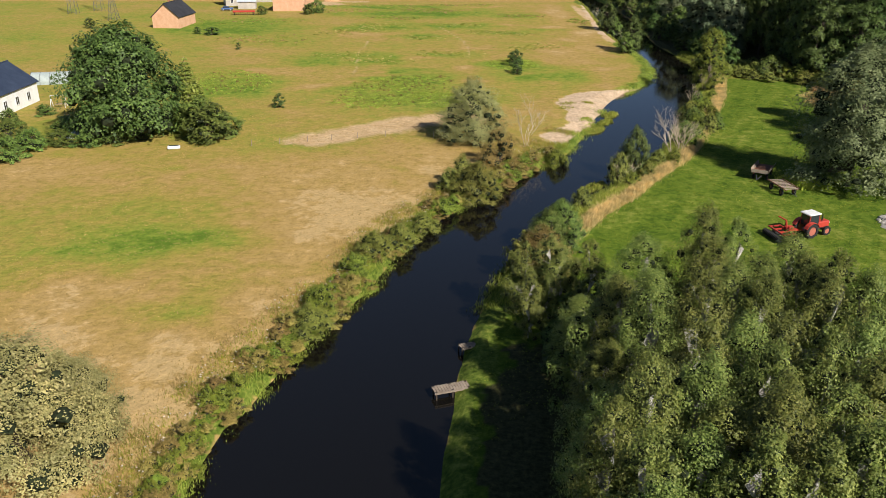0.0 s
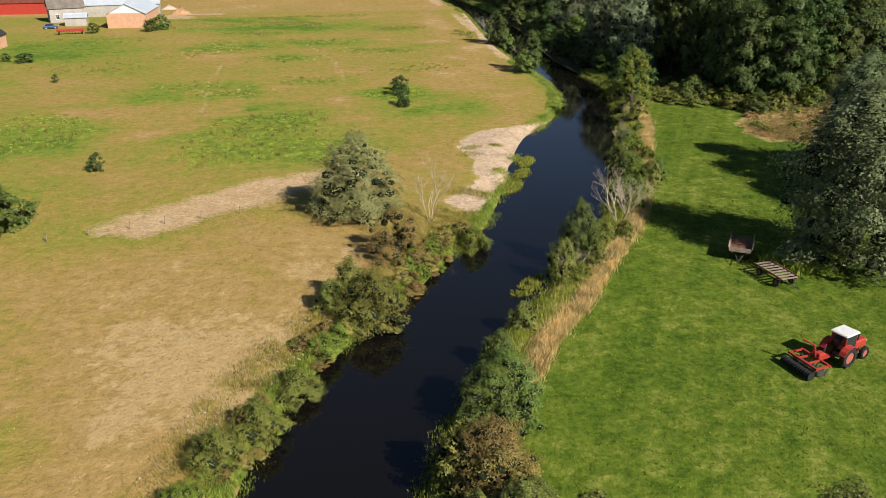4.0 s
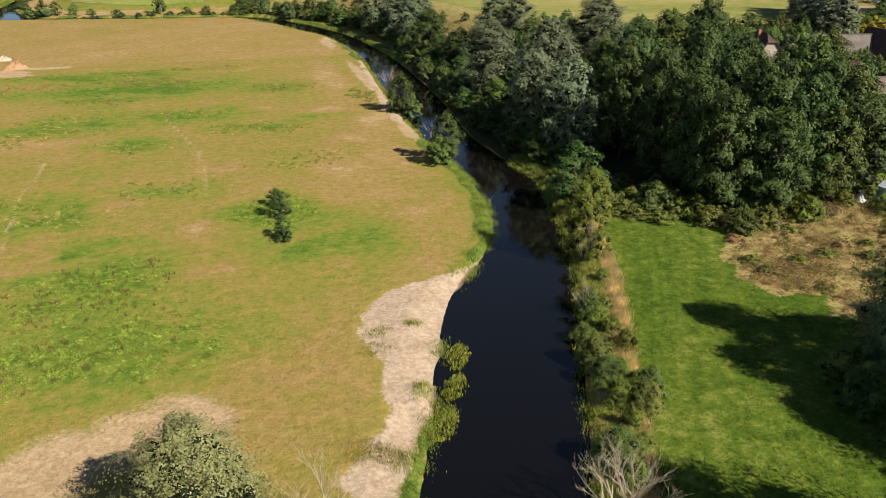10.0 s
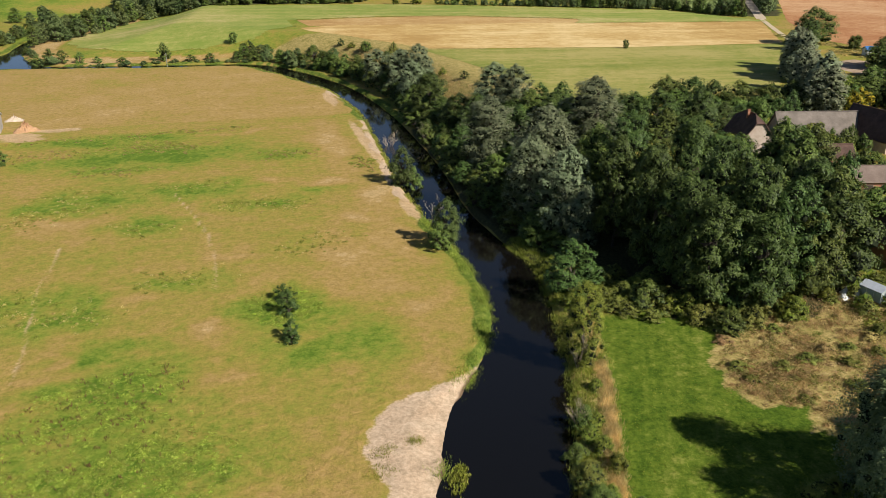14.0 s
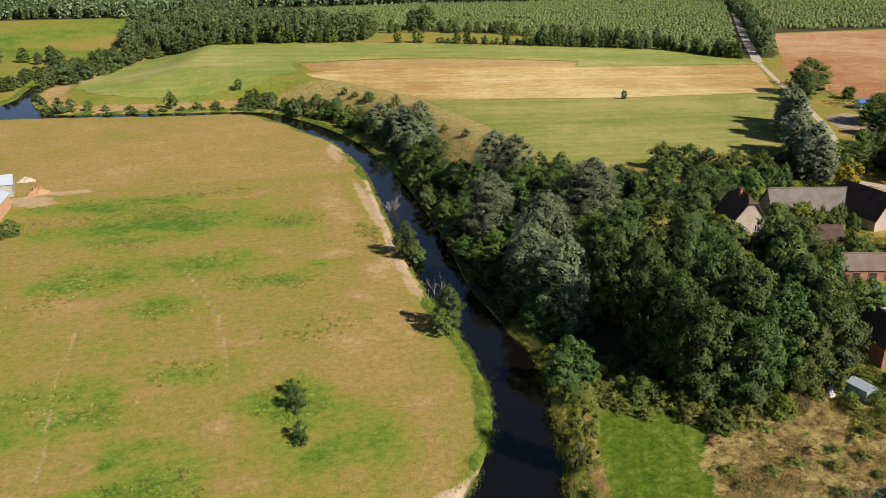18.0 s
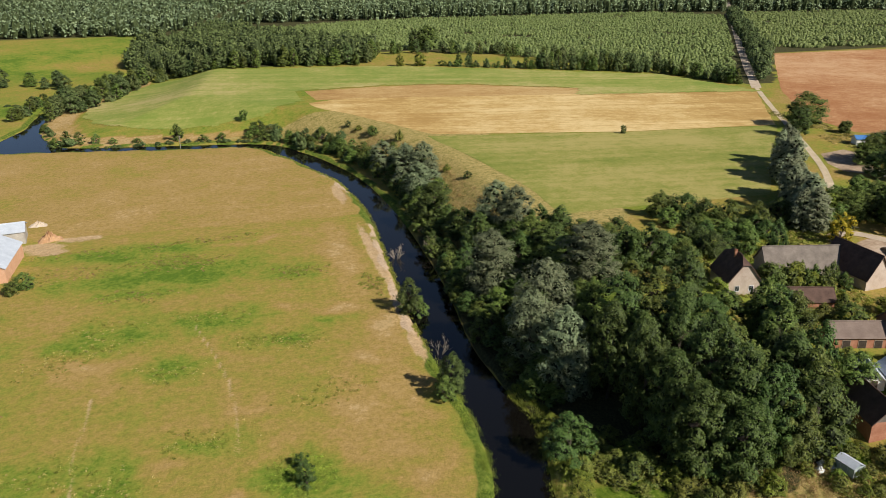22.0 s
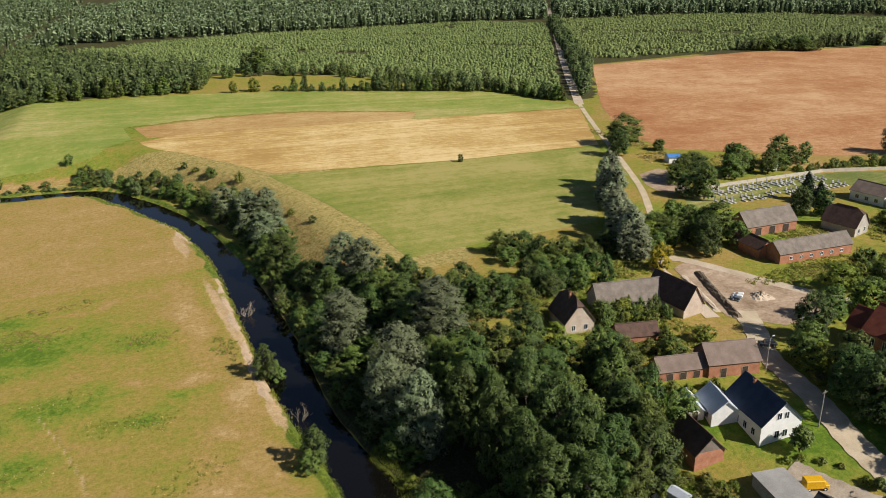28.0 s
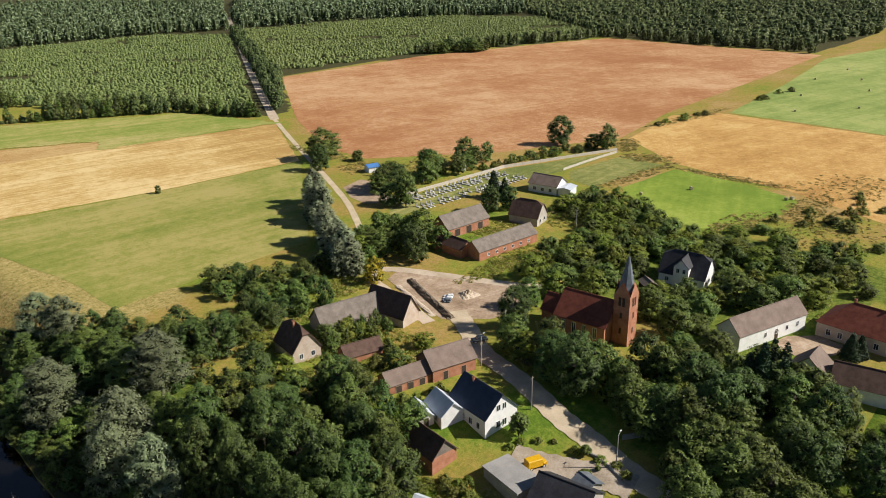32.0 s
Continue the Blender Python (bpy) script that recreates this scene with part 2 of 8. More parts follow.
# ---- terrain ----
# River banks, upstream along the flow, in metres
LEFT_BANK = [(-20, -320), (-18, -40), (-16, 36), (-14, 49), (-10.5, 60), (-7.2, 68), (-3, 82), (3, 92), (9, 100), (14, 108), (18.7, 115), (24.7, 130), (32.5, 150), (41, 163.5), (46, 176), (48, 196), (47.3, 217), (47.3, 241), (50, 276), (52.5, 318), (49.3, 356), (42.6, 376), (33, 402), (20, 422), (-13, 428), (-59, 438), (-80, 442), (-88, 454), (-85, 472), (-80, 490), (-80, 512), (-77, 540), (-63, 568), (-53, 616)]
RIGHT_BANK_LINE = [(-4, -320), (-3, -40), (-0.5, 36), (0.2, 45), (2, 59), (6.7, 74.5), (14, 88.5), (19, 95), (23.5, 102), (32.6, 115.6), (41.5, 136), (47.5, 150), (52.5, 165), (57, 182), (58.5, 190), (57, 203), (56.5, 221), (59.5, 250), (61.2, 286), (60.9, 323), (57.7, 358), (51, 384), (42.4, 405), (28, 426), (-13, 436), (-56, 446), (-65, 461), (-72, 480), (-74, 507), (-70, 535), (-57, 564), (-44, 610)]
WATER_Z, PLATEAU = -0.8, 9.5


def spline(points, n=6):
    """A smooth line through the control points."""
    p = np.array([points[0], *points, points[-1]], float)
    out = []
    for i in range(1, len(p) - 2):
        for t in np.linspace(0, 1, n, endpoint=False):
            a, b, c, d = p[i - 1:i + 3]
            out.append(0.5 * ((2 * b) + (c - a) * t + (2 * a - 5 * b + 4 * c - d) * t * t + (3 * b - a - 3 * c + d) * t ** 3))
    out.append(p[-2])
    return np.array(out)


def signed(line, x, y):
    """The distance to a line, positive on its right-hand side."""
    x, y = np.asarray(x, float), np.asarray(y, float)
    best = np.full(x.shape, 1e9)
    side, lead = np.ones(x.shape), np.zeros(x.shape)
    for (ax, ay), (bx, by) in zip(line[:-1], line[1:]):
        dx, dy = bx - ax, by - ay
        t = np.clip(((x - ax) * dx + (y - ay) * dy) / (dx * dx + dy * dy), 0, 1)
        d = np.hypot(x - ax - t * dx, y - ay - t * dy)
        cross = (dx * (y - ay) - dy * (x - ax)) / math.hypot(dx, dy)
        near = (d < best - 1e-7) | ((d < best + 1e-7) & (np.abs(cross) > lead))      # at a corner the squarer side decides
        best, lead = np.where(near, d, best), np.where(near, np.abs(cross), lead)
        side = np.where(near, np.where(cross < 0, 1.0, -1.0), side)
    return best * side


def inside(x, y, poly):
    """Which of the places lie inside the outline."""
    hit = np.zeros(np.shape(x), bool)
    for (ax, ay), (bx, by) in zip(poly, poly[1:] + poly[:1]):
        hit ^= ((ay > y) != (by > y)) & (x < (bx - ax) * (y - ay) / ((by - ay) or 1e-9) + ax)
    return hit


def smooth(s):
    s = np.clip(s, 0, 1)
    return s * s * (3 - 2 * s)


LB, RB = spline(LEFT_BANK), spline(RIGHT_BANK_LINE)
RB_COARSE = np.array(RIGHT_BANK_LINE, float)


def hill(x, y, d=None):
    d = signed(RB_COARSE, x, y) if d is None else d
    f = np.clip((np.asarray(y, float) - 100) / 100, 0, 1)
    width = np.interp(f, [0, 0.6, 1], [120, 72, 26]) + 70 * smooth((np.asarray(y, float) - 415) / 25) * smooth((52 - np.asarray(x, float)) / 90)
    near = smooth((d - (40 - 36 * f)) / width)
    return PLATEAU * np.maximum(near, smooth((np.asarray(y, float) - 680) / 110))


def ripple(x, y, s):
    """A cheap smooth noise for arrays, about -1 to 1."""
    return (np.sin(x * s + 1.3 * np.sin(y * s * 0.7 + 2)) + np.sin(y * s * 1.1 + 1.7 * np.sin(x * s * 0.6 + 1)) + np.sin((x + y) * s * 1.9 + 0.5)) / 3


# the sandy beach on the inner bend: ovals for what keeps off it, and its outline
BEACH = [(27.5, 147, 8.6, 4.4, 50), (23, 138, 4.2, 5, 40), (20.5, 129.5, 2.6, 4.5, 0), (17, 121, 2.6, 3, 0)]
SAND_EDGE = [(39, 160), (35, 157), (30, 155), (25.5, 153.2), (22.6, 149), (20.6, 145), (21.4, 141), (21.2, 136.5), (20.9, 132), (19.6, 128), (16.8, 124.4), (15.6, 122.2), (16.4, 119), (18.4, 119.2), (19.8, 122.4), (22, 126), (26, 132), (34, 148), (41, 162)]


def blob(x, y, spots):
    """How far each place lies inside any of the ovals (1 in the middle, 0 at the edge and beyond)."""
    out = np.zeros(np.shape(x))
    for cx, cy, rx, ry, turn in spots:
        c, s = math.cos(radians(turn)), math.sin(radians(turn))
        u, v = (x - cx) * c + (y - cy) * s, -(x - cx) * s + (y - cy) * c
        r = np.sqrt((u / rx) ** 2 + (v / ry) ** 2) + 0.16 * ripple(x, y, 0.9) + 0.08 * ripple(x, y, 2.7)
        out = np.maximum(out, np.clip(1.25 - r, 0, 1))
    return out


def ground_z(x, y):
    x, y = np.asarray(x, float), np.asarray(y, float)
    dr, dl = signed(RB_COARSE if x.size < 9 else RB, x, y), -signed(np.array(LEFT_BANK, float) if x.size < 9 else LB, x, y)
    z = hill(x, y, dr if x.size < 9 else None)
    z = z + 0.10 * ripple(x, y, 0.11) * smooth(np.minimum(np.maximum(dr, dl), 12) / 12) * (z < 9)
    land = np.maximum(dr, dl)                      # above 0 on either bank
    beach = smooth(blob(x, y, BEACH) * 2)
    width = 1.3 + 3.5 * beach
    bank = np.where(land >= 0, (WATER_Z - 0.06) * (1 - smooth(land / width)), WATER_Z - 0.06 + np.clip(land, -2.5, 0) * 0.5)
    return np.where(land < width, np.where(land < 0, 0, z) + bank, z)


def gz(x, y):
    return float(ground_z(np.array([x]), np.array([y]))[0])


def axis_steps(stops):
    """Grid lines: (from, to, step) runs."""
    out = []
    for a, b, s in stops:
        out += list(np.arange(a, b, s))
    return np.array(out + [stops[-1][1]])


GX = axis_steps([(-2600, -400, 200), (-400, -120, 28), (-120, -44, 3), (-44, 66, 0.8), (66, 130, 2), (130, 340, 6), (340, 800, 40), (800, 3200, 200)])
GY = axis_steps([(-400, -40, 30), (-40, 24, 4), (24, 214, 0.8), (214, 330, 1.6), (330, 470, 3), (470, 700, 12), (700, 1100, 50), (1100, 3600, 250)])
xx, yy = np.meshgrid(GX, GY)
zz = ground_z(xx, yy)

# Patches on the valley floor: middle, half sizes, turn
GREENER = [(-30, 80, 12, 5, 20), (-24, 63, 8, 4, 25), (-44, 160, 12, 16, 15), (-6, 154, 15, 14, 10), (-8, 166, 12, 8, 20), (3, 148, 9, 8, 0), (15, 184, 9, 8, 0), (22, 170, 10, 8, 0), (-48, 128, 16, 10, 0), (-24, 300, 30, 6, 0), (-30, 190, 12, 8, 30), (-60, 250, 24, 20, 0), (-22, 246, 14, 9, 0), (4, 248, 12, 7, 0), (-6, 226, 10, 6, 0), (-10, 280, 30, 9, 0), (16, 236, 10, 5, 0)]
GREENED = [(-20.5, 241, 9, 5, 0), (3, 250, 9, 5, 0), (14, 235, 8, 4, 0), (-5.5, 225, 9, 5, 0), (1, 199, 9, 5, 0), (-15, 189, 8, 5, 0), (-25, 196, 10, 6, 0), (24, 210, 6, 4, 0), (-14, 268, 12, 5, 0), (25, 272, 8, 5, 0), (30, 240, 6, 5, 0), (-8, 176, 8, 4, 0)]
DRIER = [(-18, 52, 9, 20, -20), (-8, 88, 12, 18, -35), (2, 108, 12, 10, -30), (-22, 104, 18, 10, 10), (-34, 62, 9, 8, 0), (30, 196, 8, 14, 10), (38, 208, 5, 16, 0), (37, 176, 5, 12, -20), (32, 160, 4, 8, -30), (26, 210, 7, 5, 0), (-26, 160, 7, 3, 20), (6, 167, 4, 2.5, 20), (7, 178, 3.5, 2.5, 0), (-16, 170, 5, 3, 30), (-13, 176, 4, 2, 30), (41, 232, 4, 10, 0), (38, 280, 5, 26, 0), (33, 222, 5, 4, 0), (31, 246, 5, 5, 0), (-36, 176, 8, 5, 0), (-60, 100, 22, 12, 0), (-50, 205, 12, 7, 0), (-22, 232, 7, 4, 0), (10, 208, 4, 2.5, 20), (-8, 190, 5, 2.5, 0), (18, 300, 16, 2, 0), (20, 250, 7, 2.5, 0)]
BARE = [(-40.5, 307, 5, 2.6, 0), (-34, 317, 7, 2.4, 0), (46, 238, 1.6, 18, 0), (47.2, 275, 1.8, 30, 0), (46.6, 340, 2, 12, 0), (45, 223, 1.5, 8, 0), (-44, 312, 7, 4, 0), (52, 80, 4, 3, 40), (84, 140, 3, 2, 40), (79, 136, 4, 1.6, 20)]
FAR_TAN = [(98, 474, 30, 14, -10), (130, 470, 60, 10, -14), (100, 500, 40, 5, -20), (165, 492, 50, 5, -24), (-10, 440, 60, 10, -8)]
ROUGH = [(80, 134, 9, 7, 0), (92, 124, 15, 12, 0), (76, 127, 7, 6, 0), (104, 140, 10, 10, 0), (76, 151, 9, 6, 30), (88, 158, 9, 5, 0), (96, 150, 9, 7, 0), (72, 144, 6, 5, 0), (84, 146, 10, 7, 0), (92, 138, 12, 8, 20), (100, 120, 18, 16, 0), (84, 128, 10, 8, 40)]
dr_, dl_ = signed(RB, xx, yy), -signed(LB, xx, yy)
wx_, wy_ = xx + 3 * ripple(yy, xx, 0.22), yy + 4 * ripple(xx, yy, 0.17)
zone_green = np.maximum(blob(wx_, wy_, GREENER), 0.75 * blob(wx_, wy_, GREENED))
zone_dry = np.clip(0.4 + 0.34 * blob(wx_, wy_, DRIER) - 0.45 * zone_green + 0.10 * ripple(xx, yy, 0.05) + 0.22 * smooth((118 - yy) / 30) * smooth((30 - dl_) / 14) + 0.03 * smooth((-8 - xx) / 30) * smooth((yy - 140) / 60) - 0.12 * smooth((-46 - xx) / 16) * smooth((yy - 118) / 20), 0, 1)
north_line = smooth((yy - 316 + 0.02 * xx) / 1.5)                      # the mown field past the track
zone_dry = np.where((dl_ > 0) & (yy < 440), zone_dry * (1 - north_line) + 0.6 * north_line, zone_dry)
sand_x, sand_y = xx + 0.7 * ripple(yy, xx, 0.8), yy + 0.7 * ripple(xx + 9, yy, 0.75)
shore = spline(SAND_EDGE + SAND_EDGE[:1], 4)
zone_sand = smooth(0.5 + np.where(inside(sand_x, sand_y, [tuple(p) for p in shore]), 1, -1) * np.abs(signed(shore, sand_x, sand_y)) / 2.6) * (dl_ > -2.5)
scar = smooth((2.8 + 1.2 * ripple(xx, yy, 0.3) - dl_) / 1.0) * smooth((dl_ - 0.3) / 0.6) * smooth((yy - 214) / 8) * smooth((404 - yy) / 8) * smooth(0.5 + ripple(yy, xx, 0.06) + 0.5 * ripple(yy, xx, 0.21))
zone_sand = np.maximum(zone_sand, scar)                                 # broken sandy edge of the straight reach
zone_wet = smooth((0.9 - dl_) / 0.7) * zone_sand                       # damp dark sand at the water
zone_bare = smooth(blob(xx, yy, BARE) * 1.5)
crescent = np.abs(signed(spline([(-20, 119), (-12, 125.5), (-6, 130), (0, 133), (4, 133)]), xx, yy) + 1.2 * ripple(xx, yy, 0.5))
zone_bare = np.maximum(zone_bare, 1 - smooth((crescent - 1.2) / 5.0))
PATHS = [((-19.5, 170), (-19.5, 182), (-20.5, 198), (-20, 219)), ((-1, 246), (4, 226), (6, 212), (6, 192))]
worn = np.full(xx.shape, 99.0)
for pth in PATHS:
    worn = np.minimum(worn, np.abs(signed(spline(list(pth)), xx, yy)))
zone_bare = np.maximum(zone_bare, 0.58 * (1 - smooth((worn - 0.05) / 0.6)))
edge = np.clip(np.minimum(np.where(dr_ > 0, dr_, 99), np.where(dl_ > 0, dl_, 99)), 0, 99)
right_side = smooth(dr_ / 2)
meadow = right_side * smooth((175 - yy) / 14)
zone_mown = meadow * np.maximum(smooth((dr_ - 4.5) / 1.0), smooth((72 - yy) / 6) * smooth((dr_ - 0.8) / 1.0))
zone_rough = np.clip(smooth(blob(xx, yy, ROUGH) * 2.2) + right_side * (1 - smooth((dr_ - 4.2) / 0.8)) * (yy < 175) * smooth((yy - 76) / 6), 0, 1)
slope_side = right_side * smooth((yy - 205) / 10) * smooth((60 - dr_) / 6) * (yy < 440)
zone_rough = np.maximum(zone_rough, slope_side * smooth((dr_ - 5) / 3) * smooth((yy - 250) / 20))
# darker lush green laid as tree shade on ground under scrub and wood
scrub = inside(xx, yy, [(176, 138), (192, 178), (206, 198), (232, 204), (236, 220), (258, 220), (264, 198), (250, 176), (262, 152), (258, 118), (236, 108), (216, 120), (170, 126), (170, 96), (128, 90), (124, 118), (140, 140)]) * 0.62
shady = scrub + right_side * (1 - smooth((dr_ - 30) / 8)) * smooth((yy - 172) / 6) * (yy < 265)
zone_lush_shade = np.clip((1 - smooth((edge - 1.2 - 1.2 * ripple(xx, yy, 0.3)) / 2.2)) * (1 - zone_sand), 0, 1) * ((dl_ > 0) | (yy > 300) | (yy < 76)) + shady
north_bank = smooth((yy - 440) / 12) * (dr_ > 0)
zone_dry = np.where(north_bank > 0, np.where(dr_ < 16, 0.8, np.clip(0.17 + 0.12 * smooth((xx - 60) / 60) + 0.12 * ripple(xx * 0.3, yy, 0.05) + 0.5 * blob(xx, yy, FAR_TAN), 0, 0.66)), zone_dry)
zone_dry = np.where((dl_ > 0) & (yy > 470), 0.24 + 0.3 * ripple(xx * 0.4, yy, 0.05), zone_dry)     # pastures beyond the bend
village = right_side * smooth((dr_ - 40) / 20) * (yy > 100) * (yy < 440)
zone_dry = np.where(village > 0.3, 0.26 + 0.3 * ripple(xx, yy, 0.09) + 0.2 * smooth((xx - 240) / 60), zone_dry)
zone_mown = np.maximum(zone_mown * (village < 0.5), 0)

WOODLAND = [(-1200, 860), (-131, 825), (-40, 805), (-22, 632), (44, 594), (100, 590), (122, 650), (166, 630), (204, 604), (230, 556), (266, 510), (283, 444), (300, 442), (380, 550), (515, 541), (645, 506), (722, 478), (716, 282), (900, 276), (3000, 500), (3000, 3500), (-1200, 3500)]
zone_wood_shade = inside(xx, yy, WOODLAND).astype(float)
zone_wood_shade = np.maximum(zone_wood_shade, smooth((9 + 2 * ripple(xx, yy, 0.2) - dr_) / 3) * smooth(dr_ / 0.6) * smooth((yy - 176) / 4) * smooth((300 - yy) / 20))      # woodland floor colour paints the wood's shade on this bank
# also darkens the wet wood floor and paints shade into the grove floor
zone_wood_shade = np.maximum(zone_wood_shade, smooth((blob(xx, yy, [(84, 182, 20, 24, 20), (16.5, 36, 11, 12, 0), (7.5, 40, 5, 16, 0)]) - 0.1) * 4))

# The ground sheet
ny, nx = xx.shape
gverts = np.stack([xx.ravel(), yy.ravel(), zz.ravel()], 1)
idx = np.arange(nx * ny).reshape(ny, nx)
gfaces = np.stack([idx[:-1, :-1], idx[:-1, 1:], idx[1:, 1:], idx[1:, :-1]], -1).reshape(-1, 4)


def sheet(name, verts, faces, smooth_shade=True):
    me = bpy.data.meshes.new(name)
    n = faces.shape[1]
    me.vertices.add(len(verts))
    me.vertices.foreach_set("co", np.asarray(verts, np.float32).ravel())
    me.loops.add(faces.size)
    me.loops.foreach_set("vertex_index", faces.ravel().astype(np.int32))
    me.polygons.add(len(faces))
    me.polygons.foreach_set("loop_start", np.arange(0, faces.size, n, dtype=np.int32))
    me.polygons.foreach_set("use_smooth", np.full(len(faces), smooth_shade))
    me.update(calc_edges=True)
    return me


ground_mesh = sheet("ground", gverts, gfaces)
for aname, chans in (("zone_a", (zone_dry, zone_sand, zone_bare)), ("zone_b", (zone_mown, zone_rough, zone_lush_shade)), ("zone_c", (zone_wood_shade, zone_wet, zone_wood_shade))):
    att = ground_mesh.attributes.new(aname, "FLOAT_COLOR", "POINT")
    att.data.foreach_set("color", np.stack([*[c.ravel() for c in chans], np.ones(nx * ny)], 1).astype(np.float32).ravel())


def ground_material():
    """Grazed meadow, mown sward, rough weeds, bare soil and sand, mixed by the zones of the sheet."""
    m, nt, b = base_mat("meadow_ground", 0.95)
    b.inputs["Specular IOR Level"].default_value = 0.1
    att = []
    for name in ("zone_a", "zone_b", "zone_c"):
        z = nt.nodes.new("ShaderNodeAttribute")
        z.attribute_name = name
        sep = nt.nodes.new("ShaderNodeSeparateColor")
        nt.links.new(z.outputs["Color"], sep.inputs[0])
        att.append(sep.outputs)
    sa, sb, sc = att

    def centred(fac, amount):
        return calc(nt, "MULTIPLY_ADD", fac, amount, -amount / 2)
    broad, big, mid = noise_node(nt, 0.02, 4, 0.6), noise_node(nt, 0.06, 6, 0.66), noise_node(nt, 0.3, 6, 0.72)
    clump = noise_node(nt, 0.75, 4, 0.7)
    fine, grain = noise_node(nt, 2.2, 5, 0.7), noise_node(nt, 8.0, 3, 0.65)
    wisp = noise_node(nt, 0.5, 5, 0.75, stretch=(55, (0.35, 1.0, 1.0)))
    wob = calc(nt, "ADD", centred(big, 0.9), centred(mid, 0.85))
    wob = calc(nt, "ADD", wob, calc(nt, "ADD", centred(clump, 0.5), centred(wisp, 0.3)))
    wob = calc(nt, "ADD", wob, calc(nt, "ADD", centred(fine, 0.2), centred(broad, 0.6)))
    dry = calc(nt, "ADD", calc(nt, "ADD", sa[0], 0.13), wob)
    pasture = ramp(nt, dry, [(0.0, (0.1, 0.17, 0.018)), (0.16, (0.172, 0.228, 0.03)), (0.34, (0.242, 0.242, 0.042)), (0.52, (0.297, 0.239, 0.054)), (0.74, (0.357, 0.242, 0.08)), (0.94, (0.4, 0.27, 0.106)), (1.15, (0.455, 0.32, 0.148))])
    swath = noise_node(nt, 0.8, 2, 0.5, stretch=(62, (0.05, 1.0, 1.0)))
    cut = calc(nt, "ADD", calc(nt, "MULTIPLY", swath, 0.12), calc(nt, "MULTIPLY", big, 0.24))
    mown = ramp(nt, calc(nt, "ADD", calc(nt, "ADD", cut, calc(nt, "MULTIPLY", mid, 0.24)), calc(nt, "ADD", calc(nt, "MULTIPLY", clump, 0.24), calc(nt, "MULTIPLY", fine, 0.16))), [(0.38, (0.035, 0.07, 0.006)), (0.45, (0.066, 0.115, 0.01)), (0.52, (0.114, 0.162, 0.017)), (0.6, (0.225, 0.235, 0.05))])
    rough = ramp(nt, calc(nt, "ADD", calc(nt, "MULTIPLY", fine, 0.35), calc(nt, "ADD", calc(nt, "MULTIPLY", mid, 0.3), calc(nt, "MULTIPLY", clump, 0.35))), [(0.36, (0.14, 0.15, 0.032)), (0.44, (0.27, 0.23, 0.068)), (0.54, (0.4, 0.31, 0.115)), (0.66, (0.5, 0.4, 0.2))])
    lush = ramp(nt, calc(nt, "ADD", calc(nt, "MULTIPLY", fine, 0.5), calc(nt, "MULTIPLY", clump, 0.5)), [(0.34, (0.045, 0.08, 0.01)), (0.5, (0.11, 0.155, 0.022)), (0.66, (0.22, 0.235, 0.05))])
    sand = ramp(nt, calc(nt, "ADD", calc(nt, "MULTIPLY", mid, 0.5), calc(nt, "MULTIPLY", fine, 0.5)), [(0.32, (0.37, 0.26, 0.165)), (0.5, (0.49, 0.36, 0.245)), (0.66, (0.575, 0.45, 0.325))])
    damp = ramp(nt, fine, [(0.35, (0.1, 0.065, 0.04)), (0.65, (0.2, 0.135, 0.085))])
    bare = ramp(nt, calc(nt, "ADD", calc(nt, "MULTIPLY", mid, 0.5), calc(nt, "MULTIPLY", fine, 0.5)), [(0.32, (0.38, 0.25, 0.125)), (0.5, (0.48, 0.335, 0.185)), (0.66, (0.56, 0.42, 0.26))])

    def mask(sock, spread=0.7, sharp=4.0):
        s = calc(nt, "ADD", sock, calc(nt, "ADD", centred(fine, spread), centred(mid, spread * 0.8)))
        return calc(nt, "MULTIPLY_ADD", calc(nt, "SUBTRACT", s, 0.5), sharp, 0.5, clamp=True)
    col = mix(nt, mask(sb[0], 0.4), pasture, mown)
    col = mix(nt, mask(sb[1]), col, rough)
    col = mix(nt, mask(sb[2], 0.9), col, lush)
    col = mix(nt, mask(sa[2], 0.9, 1.8), col, bare)
    col = mix(nt, mask(sa[1], 0.8, 3.5), col, mix(nt, mask(sc[1], 0.4, 2.5), sand, damp))
    # dark woodland floor; tree shade is put into this colour too
    floor_shade_col = ramp(nt, fine, [(0.3, (0.03, 0.035, 0.012)), (0.55, (0.075, 0.07, 0.03)), (0.75, (0.11, 0.12, 0.035))])
    col = mix(nt, mask(sc[0], 0.5), col, floor_shade_col)
    # stalks and tussocks: lighter and darker specks
    speck = calc(nt, "ADD", calc(nt, "MULTIPLY", grain, 0.3), calc(nt, "ADD", calc(nt, "MULTIPLY", fine, 0.35), calc(nt, "MULTIPLY", clump, 0.35)))
    col = mix(nt, 1.0, col, ramp(nt, speck, [(0.34, (0.6, 0.64, 0.58)), (0.5, (0.98, 0.98, 0.96)), (0.66, (1.28, 1.25, 1.22))]), "MULTIPLY")
    nt.links.new(col, b.inputs["Base Color"])
    even = calc(nt, "SUBTRACT", 1.0, calc(nt, "MULTIPLY", calc(nt, "MAXIMUM", sa[1], sa[2]), 0.85))
    relief = calc(nt, "ADD", calc(nt, "MULTIPLY", clump, 0.9), calc(nt, "ADD", calc(nt, "MULTIPLY", fine, 0.5), calc(nt, "MULTIPLY", grain, 0.15)))
    bump(nt, b, calc(nt, "MULTIPLY", even, relief), 0.55, 0.35)
    return m


ground = tagged(new("ground", ground_mesh), "dry summer river meadow with green and straw-coloured patches", "ground", kind="structure")
ground.data.materials.append(ground_material())


